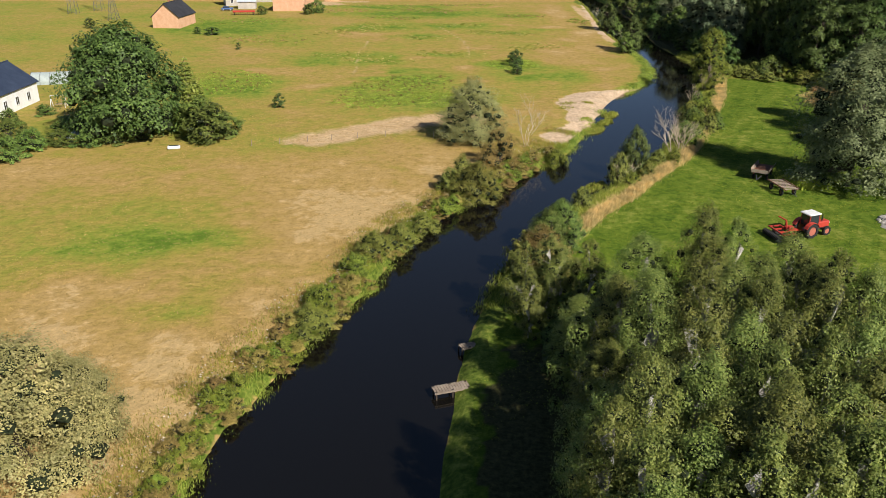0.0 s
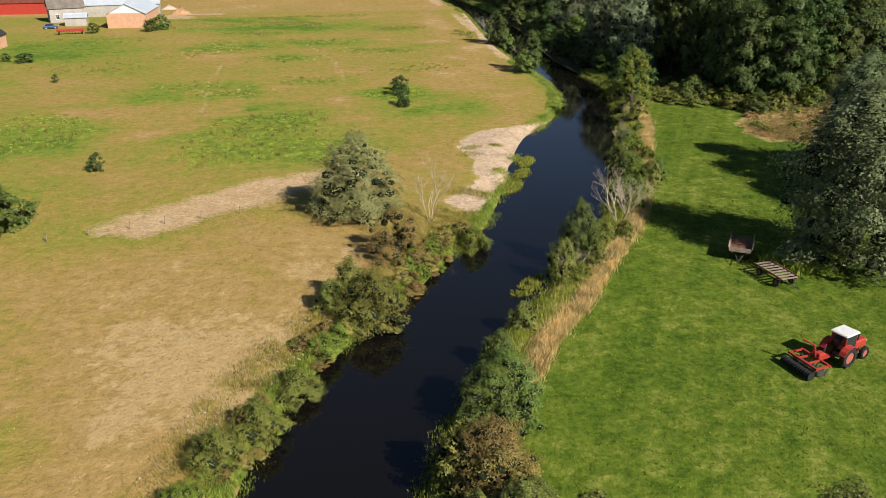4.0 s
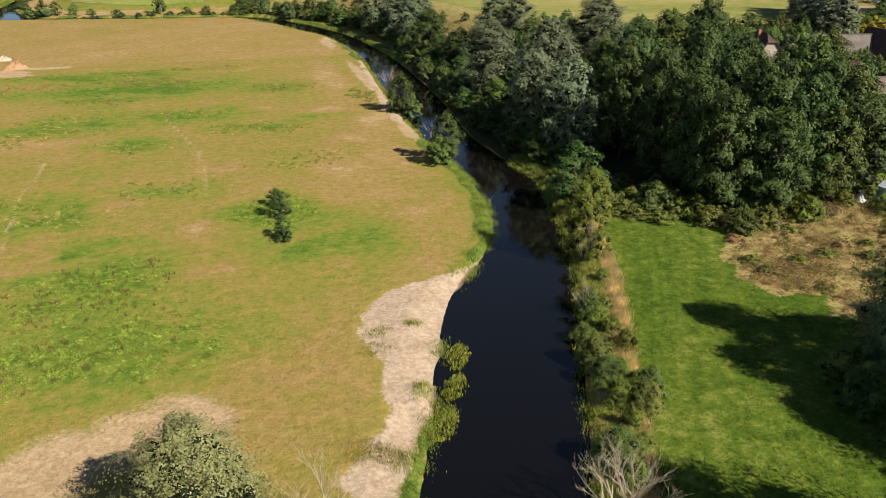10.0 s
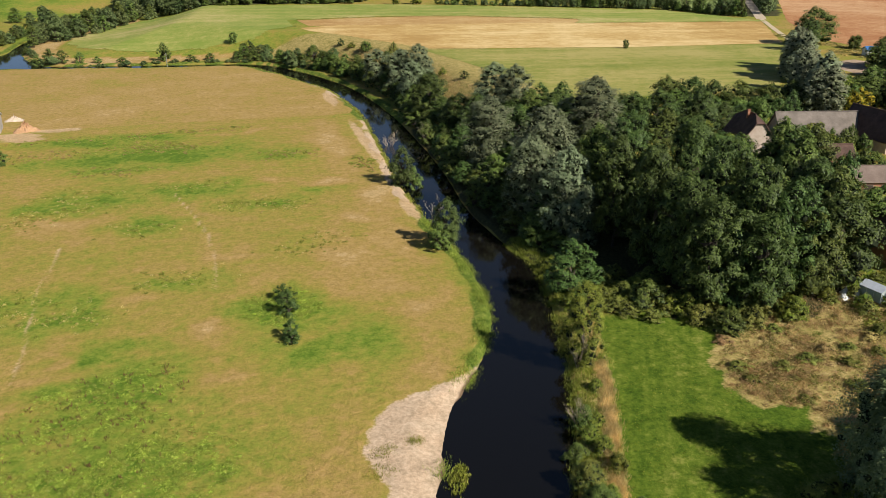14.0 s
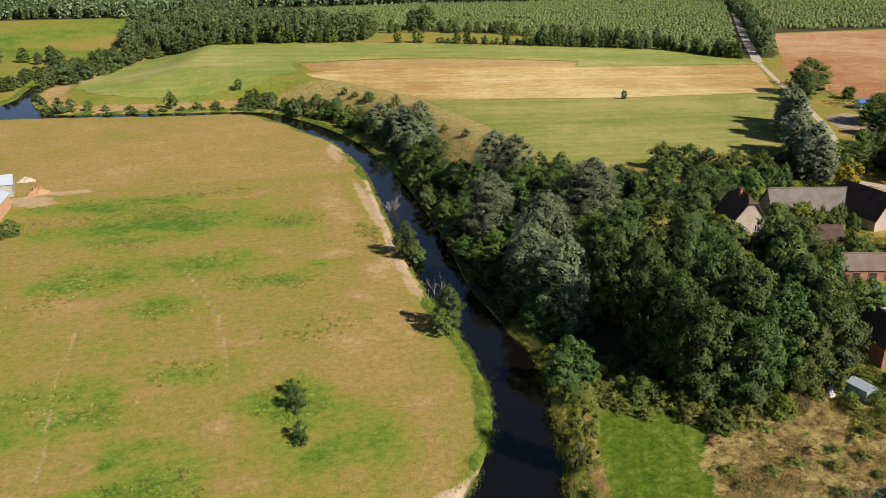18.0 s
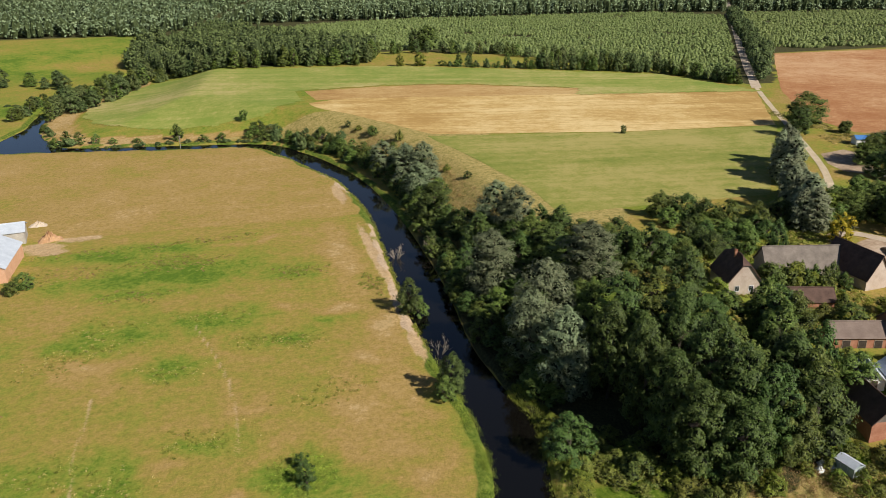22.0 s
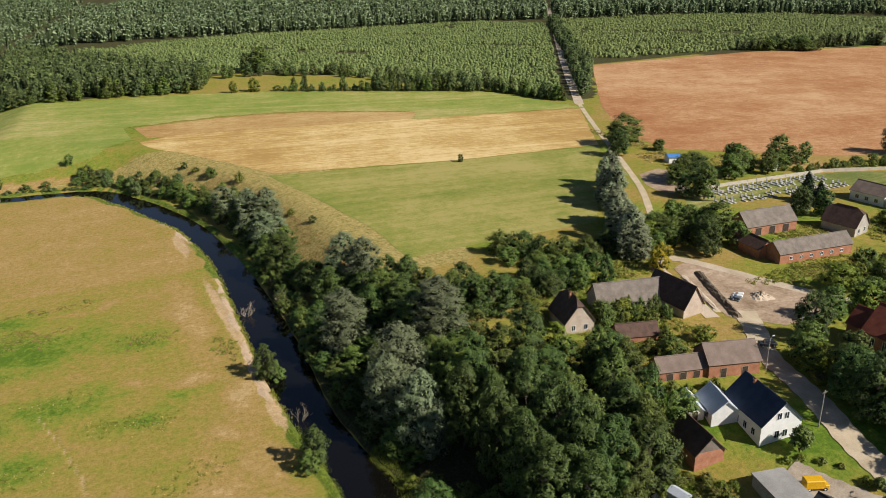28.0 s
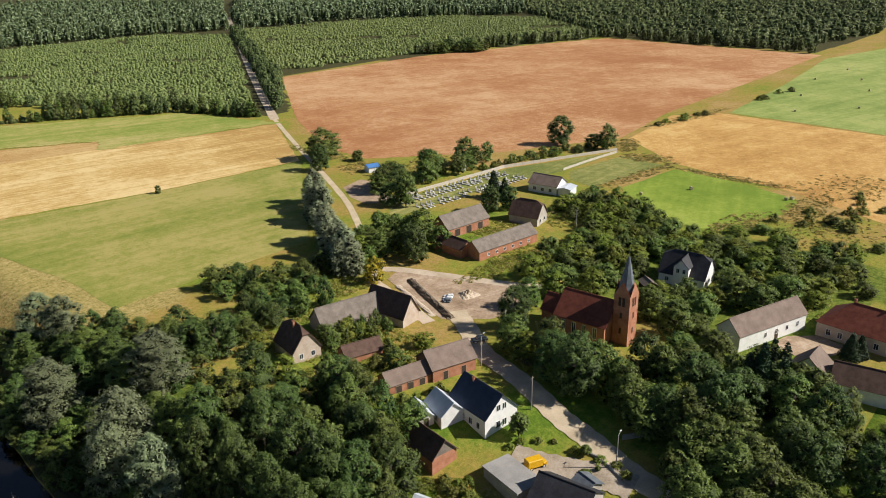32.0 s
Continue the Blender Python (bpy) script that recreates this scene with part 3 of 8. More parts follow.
def water_material():
    m, nt, b = base_mat("river_water", 0.05)
    b.inputs["Base Color"].default_value = (0.0052, 0.0046, 0.0036, 1)
    b.inputs["IOR"].default_value = 1.45
    b.inputs["Specular IOR Level"].default_value = 0.6
    n1, n2 = noise_node(nt, 0.9, 3, 0.5), noise_node(nt, 5.0, 2, 0.5)
    bump(nt, b, calc(nt, "ADD", calc(nt, "MULTIPLY", n1, 0.7), calc(nt, "MULTIPLY", n2, 0.3)), 0.08, 0.05)
    return m


wx, wy = np.meshgrid(np.arange(-160, 91, 10.0), np.arange(-330, 641, 10.0))
wi = np.arange(wx.size).reshape(wx.shape)
water = tagged(new("water", sheet("water", np.stack([wx.ravel(), wy.ravel(), np.full(wx.size, WATER_Z)], 1), np.stack([wi[:-1, :-1], wi[:-1, 1:], wi[1:, 1:], wi[1:, :-1]], -1).reshape(-1, 4))), "dark slow river water between overgrown banks", "river", kind="structure")
water.data.materials.append(water_material())


# ---- fields on the plateau ----
def field(name, label, corners, material, up=0.05, category="field"):
    """A flat field with slightly wavering edges."""
    pts = []
    for (ax, ay), (bx, by) in zip(corners, corners[1:] + corners[:1]):
        n = max(2, int(math.hypot(bx - ax, by - ay) / 6))
        for i in range(n):
            t = i / n
            x, y = ax + (bx - ax) * t, ay + (by - ay) * t
            pts.append((x + 0.5 * float(ripple(x, y, 0.5)), y + 0.5 * float(ripple(y, x, 0.45))))
    bm = bmesh.new()
    f = bm.faces.new([bm.verts.new((x, y, PLATEAU + up)) for x, y in pts])
    if f.normal.z < 0:
        f.normal_flip()
    bmesh.ops.triangulate(bm, faces=bm.faces[:])
    me = bpy.data.meshes.new(name)
    bm.to_mesh(me)
    bm.free()
    for p in me.polygons:
        if p.normal.z < 0:
            p.flip()
    me.materials.append(material)
    return tagged(new(name, me), label, category, kind="structure")


STUBBLE = crop_mat("stubble", (0.4, 0.245, 0.075), (0.535, 0.365, 0.135), (0.68, 0.51, 0.24), -11, 0.45, 0.4, 0.17)
HAYMEADOW = crop_mat("mown_hay_meadow", (0.165, 0.205, 0.03), (0.255, 0.255, 0.055), (0.37, 0.315, 0.1), -9, 0.35)
RYE = crop_mat("ripe_reddish_crop", (0.34, 0.145, 0.055), (0.44, 0.225, 0.098), (0.56, 0.345, 0.18), -14, 0.3, 0.6, 0.06)
WHEAT = crop_mat("ripe_golden_crop", (0.38, 0.2, 0.055), (0.52, 0.305, 0.092), (0.64, 0.43, 0.165), -12, 0.25, 0.6, 0.08)
AFTERMATH = crop_mat("bright_aftermath_grass", (0.15, 0.225, 0.02), (0.215, 0.29, 0.033), (0.3, 0.355, 0.06), 20, 0.3)
PALEGREEN = crop_mat("pale_hayfield", (0.17, 0.24, 0.05), (0.25, 0.31, 0.075), (0.36, 0.38, 0.12), -14, 0.25)
LAWN = crop_mat("dry_lawn", (0.13, 0.16, 0.035), (0.22, 0.225, 0.06), (0.38, 0.33, 0.12), 0, 0.8)
DUGEARTH = mottled("dug_sandy_earth", (0.22, 0.15, 0.092), (0.38, 0.275, 0.185), 0.16, 1.3, 0.95, 0.6, 0.15, c3=(0.54, 0.42, 0.305))
DUST = mottled("pale_sandy_earth", (0.42, 0.33, 0.23), (0.62, 0.51, 0.39), 0.15, 2.5, 0.95, 0.5, 0.08)

field("field_hay_meadow", "mown green hay meadow above the river slope", [(88, 376), (96, 332), (100, 297), (99, 269), (117, 270), (140, 269), (166, 268), (205, 318), (231, 350), (163, 359)], HAYMEADOW)
field("field_stubble", "harvested golden stubble field with faint mowing lines", [(52, 462), (54, 450), (60, 440), (67, 429), (75, 412), (84, 394), (91, 378.5), (163, 360), (231, 351), (274, 423), (185, 444), (110, 460), (70, 469)], STUBBLE)
NORTHGREEN = crop_mat("pale_green_pasture", (0.19, 0.25, 0.04), (0.285, 0.3, 0.068), (0.43, 0.365, 0.135), -18, 0.2, 0.4, 0.16)
TANBAND = crop_mat("dry_tan_fallow", (0.33, 0.185, 0.06), (0.43, 0.265, 0.095), (0.52, 0.36, 0.15), -14, 0.3, 0.6, 0.1)


def draped(name, label, corners, material, cell=1.6, up=0.14, category="field"):
    """A field that follows the slope, with a ragged margin."""
    xs, ys = [p[0] for p in corners], [p[1] for p in corners]
    gx, gy = np.arange(min(xs), max(xs) + cell, cell), np.arange(min(ys), max(ys) + cell, cell)
    mx, my = np.meshgrid(gx, gy)
    hx, hy = mx[:-1, :-1] + cell / 2, my[:-1, :-1] + cell / 2
    on = inside(hx + 1.2 * ripple(hy, hx, 0.4), hy + 1.6 * ripple(hx, hy, 0.3), corners).ravel()
    ids = np.arange(mx.size).reshape(mx.shape)
    quads = np.stack([ids[:-1, :-1], ids[:-1, 1:], ids[1:, 1:], ids[1:, :-1]], -1).reshape(-1, 4)[on]
    used, back = np.unique(quads, return_inverse=True)
    co = np.stack([mx.ravel()[used], my.ravel()[used], ground_z(mx.ravel()[used], my.ravel()[used]) + up], 1)
    ob = tagged(new(name, sheet(name, co, back.reshape(-1, 4))), label, category, kind="structure")
    ob.data.materials.append(material)
    return ob


draped("field_pasture", "pale green pasture sloping from the forest to the river bend", [(277, 422), (272, 440), (258, 488), (206, 520), (164, 546), (122, 570), (98, 578), (44, 586), (8, 596), (-20, 610), (-32, 596), (-46, 562), (-56, 535), (-56, 508), (-46, 484), (-30, 468), (-10, 460), (12, 457), (30, 452), (50, 470), (50, 499), (96, 503), (140, 493), (193, 460.5), (184, 442.5)], NORTHGREEN)
field("field_fallow", "strip of dry orange-tan fallow above the stubble", [(54, 497), (57, 470), (70, 466), (110, 457), (185, 441), (194, 459), (140, 490), (96, 499)], TANBAND, 0.03)
field("field_red_crop", "broad field of ripe reddish crop", [(376, 545), (515, 537), (640, 502), (715, 474), (709, 274), (560, 271), (425, 269), (357, 260), (301, 288), (252, 330), (254, 362), (290, 425)], RYE)
field("field_golden_crop", "golden ripe crop field beside the village", [(358, 256), (420, 264), (442, 247), (437, 160), (380, 120), (300, 128), (318, 166), (329, 219)], WHEAT)
field("field_bales_far", "pale green hayfield dotted with round bales", [(446, 242), (560, 250), (690, 265), (800, 240), (760, 120), (500, 60), (439, 158)], PALEGREEN)
field("field_bales_near", "bright green aftermath field with round hay bales", [(284, 218), (321, 214), (316, 180), (309, 159), (289, 158), (257, 174), (259, 200)], AFTERMATH)
field("plot_olive", "dry olive-green lawn plot between white walls", [(291, 247), (328, 242), (323, 221), (276, 227), (280, 240)], LAWN)
field("cemetery_lawn", "worn cemetery lawn inside a white wall", [(198, 263), (214, 277), (277, 271), (332, 247), (290, 249), (258, 259), (215, 262)], LAWN, 0.045)
field("car_park", "bare sandy parking ground beside the cemetery", [(206, 283), (208, 293), (215, 305), (227, 308), (229, 297), (222, 290), (217, 280), (211, 279)], DUGEARTH, 0.04, "ground")
field("manor_yard", "trodden sandy yard in front of the old house", [(189, 126.5), (197, 125), (202, 119), (200, 111), (193, 113), (188, 120)], DUGEARTH, 0.04, "ground")

# ---- kits for parts ----
def part(name, me, material, parent, label=""):
    """Links a mesh or bmesh as one part under a thing."""
    if isinstance(me, bmesh.types.BMesh):
        bm, me = me, bpy.data.meshes.new(name)
        bm.to_mesh(me)
        bm.free()
    if material is not None and not me.materials:
        me.materials.append(material)
    ob = new(name, me)
    ob.parent = parent
    return tagged(ob, label) if label else ob


def thing(name, label, category, m=None, group="", kind=""):
    ob = tagged(new(name), label, category, group, kind)
    ob.empty_display_size = 0.3
    if m is not None:
        ob.matrix_basis = m
    return ob


def cards(centres, normals, sizes, rng, lengthen=1.4):
    """Small folded leaf clumps: four corners each, bent along the middle."""
    n = len(centres)
    normals = normals / (np.linalg.norm(normals, axis=1, keepdims=True) + 1e-9)
    r = rng.normal(size=(n, 3))
    u = np.cross(normals, r)
    u /= np.linalg.norm(u, axis=1, keepdims=True) + 1e-9
    v = np.cross(normals, u)
    s = sizes[:, None]
    fold = normals * s * 0.22
    a = centres - u * s * 0.5 * lengthen - fold
    b = centres + v * s * (0.35 + 0.2 * rng.random((n, 1))) + fold * 0.4
    c = centres + u * s * 0.5 * lengthen - fold
    d = centres - v * s * (0.35 + 0.2 * rng.random((n, 1))) + fold * 0.4
    verts = np.stack([a, b, c, d], 1).reshape(-1, 3)
    faces = np.arange(4 * n).reshape(n, 4)
    return verts, faces


def leaves(centres, normals, sizes, rng):
    """Single pointed leaf sprays: one triangle each."""
    n = len(centres)
    normals = normals / (np.linalg.norm(normals, axis=1, keepdims=True) + 1e-9)
    u = np.cross(normals, rng.normal(size=(n, 3)))
    u /= np.linalg.norm(u, axis=1, keepdims=True) + 1e-9
    v = np.cross(normals, u)
    s = sizes[:, None]
    a = centres + u * s * (0.55 + 0.3 * rng.random((n, 1)))
    b = centres - u * s * 0.4 + v * s * (0.3 + 0.25 * rng.random((n, 1)))
    c = centres - u * s * (0.25 + 0.3 * rng.random((n, 1))) - v * s * (0.3 + 0.25 * rng.random((n, 1)))
    return np.stack([a, b, c], 1).reshape(-1, 3), np.arange(3 * n).reshape(n, 3)


def crown_mesh(name, h, r, seed, n, leaf, low=0.18, shape="round", droop=0.0, gaps=0.25, lobes=22, core=0.48):
    """A crown of many leaf clumps gathered in uneven lobes."""
    rng = np.random.default_rng(seed)
    cen, rad = [], []
    for i in range(lobes):
        t = (i + rng.random()) / lobes
        z = low + (0.97 - low) * t
        if shape == "round":
            w = math.sqrt(max(0.02, 1 - (abs(t - 0.42) / 0.6) ** 2.2))
        elif shape == "tall":
            w = math.sqrt(max(0.03, 1 - (abs(t - 0.35) / 0.67) ** 2.0)) * (0.9 + 0.1 * rng.random())
        else:
            w = math.sqrt(max(0.05, 1 - (t / 1.02) ** 2.2))
        ang = i * 2.399 + rng.normal() * 0.5
        lr = r * (0.18 + 0.2 * rng.random() ** 1.4) * (0.8 + 0.3 * w)
        off = max(0.0, r * w - lr * 0.8) * math.sqrt(rng.uniform(0.25, 1.0))
        cen.append((off * math.cos(ang), off * math.sin(ang), z * h - lr * 0.35))
        rad.append(lr)
    cen, rad = np.array(cen), np.array(rad)
    pick = rng.choice(len(rad), n, p=rad ** 2 / (rad ** 2).sum())
    # each lobe breaks up into sprays, which stand apart with gaps between them
    per = 9
    spray = rng.normal(size=(len(rad), per, 3))
    spray /= np.linalg.norm(spray, axis=2, keepdims=True)
    spray[:, :, 2] = np.where(spray[:, :, 2] < -0.35, -spray[:, :, 2], spray[:, :, 2])
    which = spray[pick, rng.integers(0, per, n)]
    d = rng.normal(size=(n, 3))
    d /= np.linalg.norm(d, axis=1, keepdims=True)
    d[:, 2] = np.where(d[:, 2] < -0.45, -d[:, 2], d[:, 2])
    loose = rng.random(n) < 0.22
    shell = rad[pick] * (1 - gaps * rng.random(n) ** 1.5) * (1 + 0.05 * rng.normal(size=n))
    puff = rad[pick] * 0.46 * (0.45 + 0.55 * np.sqrt(rng.random(n)))
    away = np.where(loose[:, None], d * shell[:, None], which * (rad[pick] * 0.74)[:, None] + d * puff[:, None])
    p = cen[pick] + away * np.array([1, 1, 0.85])
    d = np.where(loose[:, None], d, 0.6 * d + 0.5 * which)
    p += 0.05 * r * np.stack([ripple(p[:, 0] + seed, p[:, 2], 6.0 / r), ripple(p[:, 1] - seed, p[:, 2], 6.5 / r), ripple(p[:, 0], p[:, 1], 7.0 / r)], 1) * 2
    if droop:
        p[:, 2] -= droop * rng.random(n) ** 2 * np.hypot(p[:, 0], p[:, 1]) / r * h * 0.25
    p[:, 2] = np.maximum(p[:, 2], 0.08 * h * rng.random(n) + (0.3 if shape == "bush" else low * h * 0.6))
    outward = p - np.array([0, 0, h * 0.42])
    outward /= np.linalg.norm(outward, axis=1, keepdims=True) + 1e-9
    nrm = d * 0.9 + outward * 0.35 + rng.normal(size=(n, 3)) * 0.3 + np.array([0, 0, 0.25])
    size = leaf * (0.6 + 0.8 * rng.random(n))
    v, f = leaves(p, nrm, size, rng)
    # a solid core per lobe, its near-black colour painting the shaded gaps
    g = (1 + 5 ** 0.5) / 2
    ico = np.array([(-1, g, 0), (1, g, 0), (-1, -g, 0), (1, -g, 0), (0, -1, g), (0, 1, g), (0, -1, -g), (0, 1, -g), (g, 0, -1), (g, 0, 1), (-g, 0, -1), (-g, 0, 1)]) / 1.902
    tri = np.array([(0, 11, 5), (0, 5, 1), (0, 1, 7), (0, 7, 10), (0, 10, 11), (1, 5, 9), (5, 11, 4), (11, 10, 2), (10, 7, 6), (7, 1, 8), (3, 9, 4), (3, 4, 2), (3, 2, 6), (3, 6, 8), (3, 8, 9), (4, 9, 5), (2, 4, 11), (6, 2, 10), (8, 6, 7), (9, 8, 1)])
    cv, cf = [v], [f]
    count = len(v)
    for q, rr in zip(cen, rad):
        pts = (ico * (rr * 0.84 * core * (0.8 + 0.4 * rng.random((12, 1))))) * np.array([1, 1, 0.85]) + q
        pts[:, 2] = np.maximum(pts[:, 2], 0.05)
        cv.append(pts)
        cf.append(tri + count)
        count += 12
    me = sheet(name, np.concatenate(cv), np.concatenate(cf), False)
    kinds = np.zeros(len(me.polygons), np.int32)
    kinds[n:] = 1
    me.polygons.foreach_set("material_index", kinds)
    return me, cen, rad


def tube(bm, pts, radii, sides=6):
    """A tapering round limb through the points."""
    rings = []
    for i, p in enumerate(pts):
        a = Vector(pts[max(i - 1, 0)])
        b = Vector(pts[min(i + 1, len(pts) - 1)])
        q = (b - a).to_track_quat("Z", "X")
        rings.append([bm.verts.new(Vector(p) + q @ Vector((radii[i] * math.cos(2 * math.pi * k / sides), radii[i] * math.sin(2 * math.pi * k / sides), 0))) for k in range(sides)])
    for a, b in zip(rings[:-1], rings[1:]):
        for k in range(sides):
            bm.faces.new((a[k], a[(k + 1) % sides], b[(k + 1) % sides], b[k]))
    if radii[0] > 0.001:
        bm.faces.new(rings[0][::-1])
    if radii[-1] > 0.001:
        bm.faces.new(rings[-1])
    return bm


def trunk_bmesh(h, r0, cen, seed, limbs=9, top=0.8, lean=0.03):
    rng = random.Random(seed)
    bm = bmesh.new()
    spine = [Vector((math.sin(k * 1.3 + seed) * lean * h * k / 6, math.cos(k * 1.7 + seed) * lean * h * k / 6, -0.4 + (h * top + 0.4) * k / 6)) for k in range(7)]
    tube(bm, spine, [r0 * (1.25 if k == 0 else 1 - 0.85 * k / 6) for k in range(7)], 7)
    bm.normal_update()
    used = set()
    order = sorted(range(len(cen)), key=lambda i: cen[i][2])
    for i in order[:: max(1, len(order) // limbs)]:
        c = Vector(cen[i])
        z = max(h * 0.15, c.z - (Vector((c.x, c.y)).length) * 0.7)
        k = min(5, max(0, int((z + 0.4) / (h * top + 0.4) * 6)))
        start = spine[k]
        midp = start.lerp(c, 0.55) + Vector((rng.uniform(-0.3, 0.3), rng.uniform(-0.3, 0.3), 0.25))
        out = Vector((c.x, c.y, 0)).normalized() if c.xy.length > 0.05 else Vector((1, 0, 0))
        sides = [f for f in bm.faces if len(f.verts) == 4 and f not in used and abs(f.calc_center_median().z - (start.z + spine[k + 1].z) / 2) < 0.1 * h]
        if not sides:
            continue
        f = max(sides, key=lambda q: q.normal.dot(out))
        used.add(f)
        ring = list(f.verts)
        for p, s in ((midp, 0.16 * r0), (start.lerp(c, 0.85), 0.03 * r0)):
            mean = sum((v.co for v in ring), Vector()) / 4
            nxt = [bm.verts.new(p + (v.co - mean).normalized() * s) for v in ring]
            for i in range(4):
                used.add(bm.faces.new((ring[i], ring[(i + 1) % 4], nxt[(i + 1) % 4], nxt[i])))
            ring = nxt
    return bm


def make_tree(name, label, category, h, r, seed, n, leaf, leaves, bark=BARK, trunk_r=None, **shape):
    """A tree or bush with a trunk, limbs and a leafy crown; stands at the origin until copied."""
    t = thing(name, label, category)
    me, cen, rad = crown_mesh("crown", h, r, seed, n, leaf, **shape)
    part("trunk", trunk_bmesh(h, trunk_r or (0.012 * h + 0.08), cen, seed, top=0.62 if shape.get("shape") != "tall" else 0.85), bark, t)
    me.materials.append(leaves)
    me.materials.append(CORE_SHADE)
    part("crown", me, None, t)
    t["h0"], t["r0"] = h, r
    return t


def make_conifer(name, label, h, r, seed, n, leaves, bark=BARK, thin=1.0):
    t = thing(name, label, "conifer")
    rng = np.random.default_rng(seed)
    z = 1 - np.sqrt(rng.random(n))
    tier = np.floor(z * 16) / 16
    w = r * (1 - tier * 0.97) * (0.45 + 0.6 * np.sqrt(rng.random(n))) * (0.85 + 0.3 * rng.random(n))
    a = np.round(rng.random(n) * 11) / 11 * 2 * np.pi + tier * 40 + rng.normal(size=n) * 0.12
    p = np.stack([w * np.cos(a), w * np.sin(a), h * (0.06 + 0.93 * (tier + 0.02)) - w * 0.28 + 0.1 * rng.normal(size=n)], 1)
    nrm = np.stack([np.cos(a) * 0.4, np.sin(a) * 0.4, np.full(n, 0.9)], 1) + rng.normal(size=(n, 3)) * 0.4
    v, f = cards(p, nrm, 0.55 * thin * (0.6 + 0.7 * rng.random(n)), rng, 1.8)
    part("trunk", tube(bmesh.new(), [(0, 0, -0.4), (0, 0, h * 0.5), (0, 0, h * 0.98)], [0.02 * h, 0.012 * h, 0.003 * h], 7), bark, t)
    part("crown", sheet("crown", v, f, False), leaves, t)
    t["h0"], t["r0"] = h, r
    return t


def make_dead(name, label, h, r, seed, stems=4):
    """A bare bleached tree of forking branches."""
    rng = random.Random(seed)
    t = thing(name, label, "dead tree")
    bm = bmesh.new()

    def grow(p, d, length, rad, depth):
        q = p + d * length
        m = p.lerp(q, 0.5) + Vector((rng.uniform(-1, 1), rng.uniform(-1, 1), rng.uniform(0, 0.6))) * length * 0.07
        tube(bm, [p, m, q], [rad, rad * 0.8, rad * 0.55], 5 if depth < 2 else 3)
        if depth < 4:
            for _ in range(3):
                nd = (d + Vector((rng.uniform(-1, 1), rng.uniform(-1, 1), rng.uniform(-0.25, 0.8))) * 0.65).normalized()
                grow(p.lerp(q, rng.uniform(0.45, 1.0)), nd, length * rng.uniform(0.5, 0.75), rad * 0.55, depth + 1)
    for s in range(stems):
        a = s * 2.4 + rng.random()
        d = Vector((math.cos(a) * 0.4 * r / h * 2, math.sin(a) * 0.4 * r / h * 2, 1)).normalized()
        grow(Vector((math.cos(a) * 0.15, math.sin(a) * 0.15, -0.2)), d, h * 0.42 * rng.uniform(0.8, 1.1), 0.06, 0)
    part("bare_crown", bm, DEADWOOD, t)
    t["h0"], t["r0"] = h, r
    return t


placed = random.Random(7)
FIRST_USED = set()


def plant(kinds, rows, group):
    """Sets trees (x, y, height, crown radius): picks the kind nearest in size and fits it."""
    for i, (x, y, h, r) in enumerate(rows):
        near = sorted(kinds, key=lambda k: abs(math.log(k["h0"] / h)) + 0.5 * abs(math.log(k["r0"] / r)))
        k = near[0] if len(near) < 2 or placed.random() < 0.6 else near[1]
        sz, sr = h / k["h0"], r / k["r0"]
        m = pose(x, y, gz(x, y) - 0.05, 0, 0, placed.uniform(0, 360)) @ Matrix.Diagonal((sr, sr, sz, 1))
        if k.name not in FIRST_USED:
            FIRST_USED.add(k.name)
            k.matrix_basis = m
            tagged(k, group=group)
        else:
            tagged(copy_thing_free(k, m), group=group)


def copy_thing_free(k, m):
    """copy_thing for a kind that itself is already set with a scale of its own."""
    keep = k.matrix_basis.copy()
    k.matrix_basis = Matrix.Identity(4)
    c = copy_thing(k, m)
    k.matrix_basis = keep
    return c


def stuff_cards(name, label, category, pts, nrm, size, material, seed=1):
    rng = np.random.default_rng(seed)
    v, f = leaves(pts, nrm, size, rng)
    ob = tagged(new(name, sheet(name, v, f, False)), label, category, kind="stuff")
    ob.data.materials.append(material)
    return ob


def tall_grass(name, label, pts, height, material, seed=1, blades=5, spread=0.35, wide=0.07, category="grass"):
    """Tufts of upright, leaning blades at the points (x, y, z)."""
    rng = np.random.default_rng(seed)
    p = np.repeat(np.asarray(pts, float), blades, axis=0)
    n = len(p)
    p = p + np.stack([rng.normal(size=n) * spread, rng.normal(size=n) * spread, np.full(n, -0.05)], 1)
    hh = height * (0.5 + 0.8 * rng.random(n))
    a = rng.random(n) * 2 * np.pi
    side = np.stack([np.cos(a), np.sin(a), np.zeros(n)], 1) * (wide * (0.6 + 0.8 * rng.random(n)))[:, None]
    lean = np.stack([rng.normal(size=n), rng.normal(size=n), np.zeros(n)], 1) * (hh * 0.28)[:, None]
    mid_ = p + lean * 0.4 + np.array([0, 0, 1]) * (hh * 0.6)[:, None]
    tip = p + lean + np.array([0, 0, 1]) * hh[:, None]
    v = np.stack([p - side, p + side, mid_ + side * 0.8, tip, mid_ - side * 0.8], 1).reshape(-1, 3)
    f = np.arange(5 * n).reshape(n, 5)
    ob = tagged(new(name, sheet(name, v, f, False)), label, category, kind="stuff")
    ob.data.materials.append(material)
    return ob

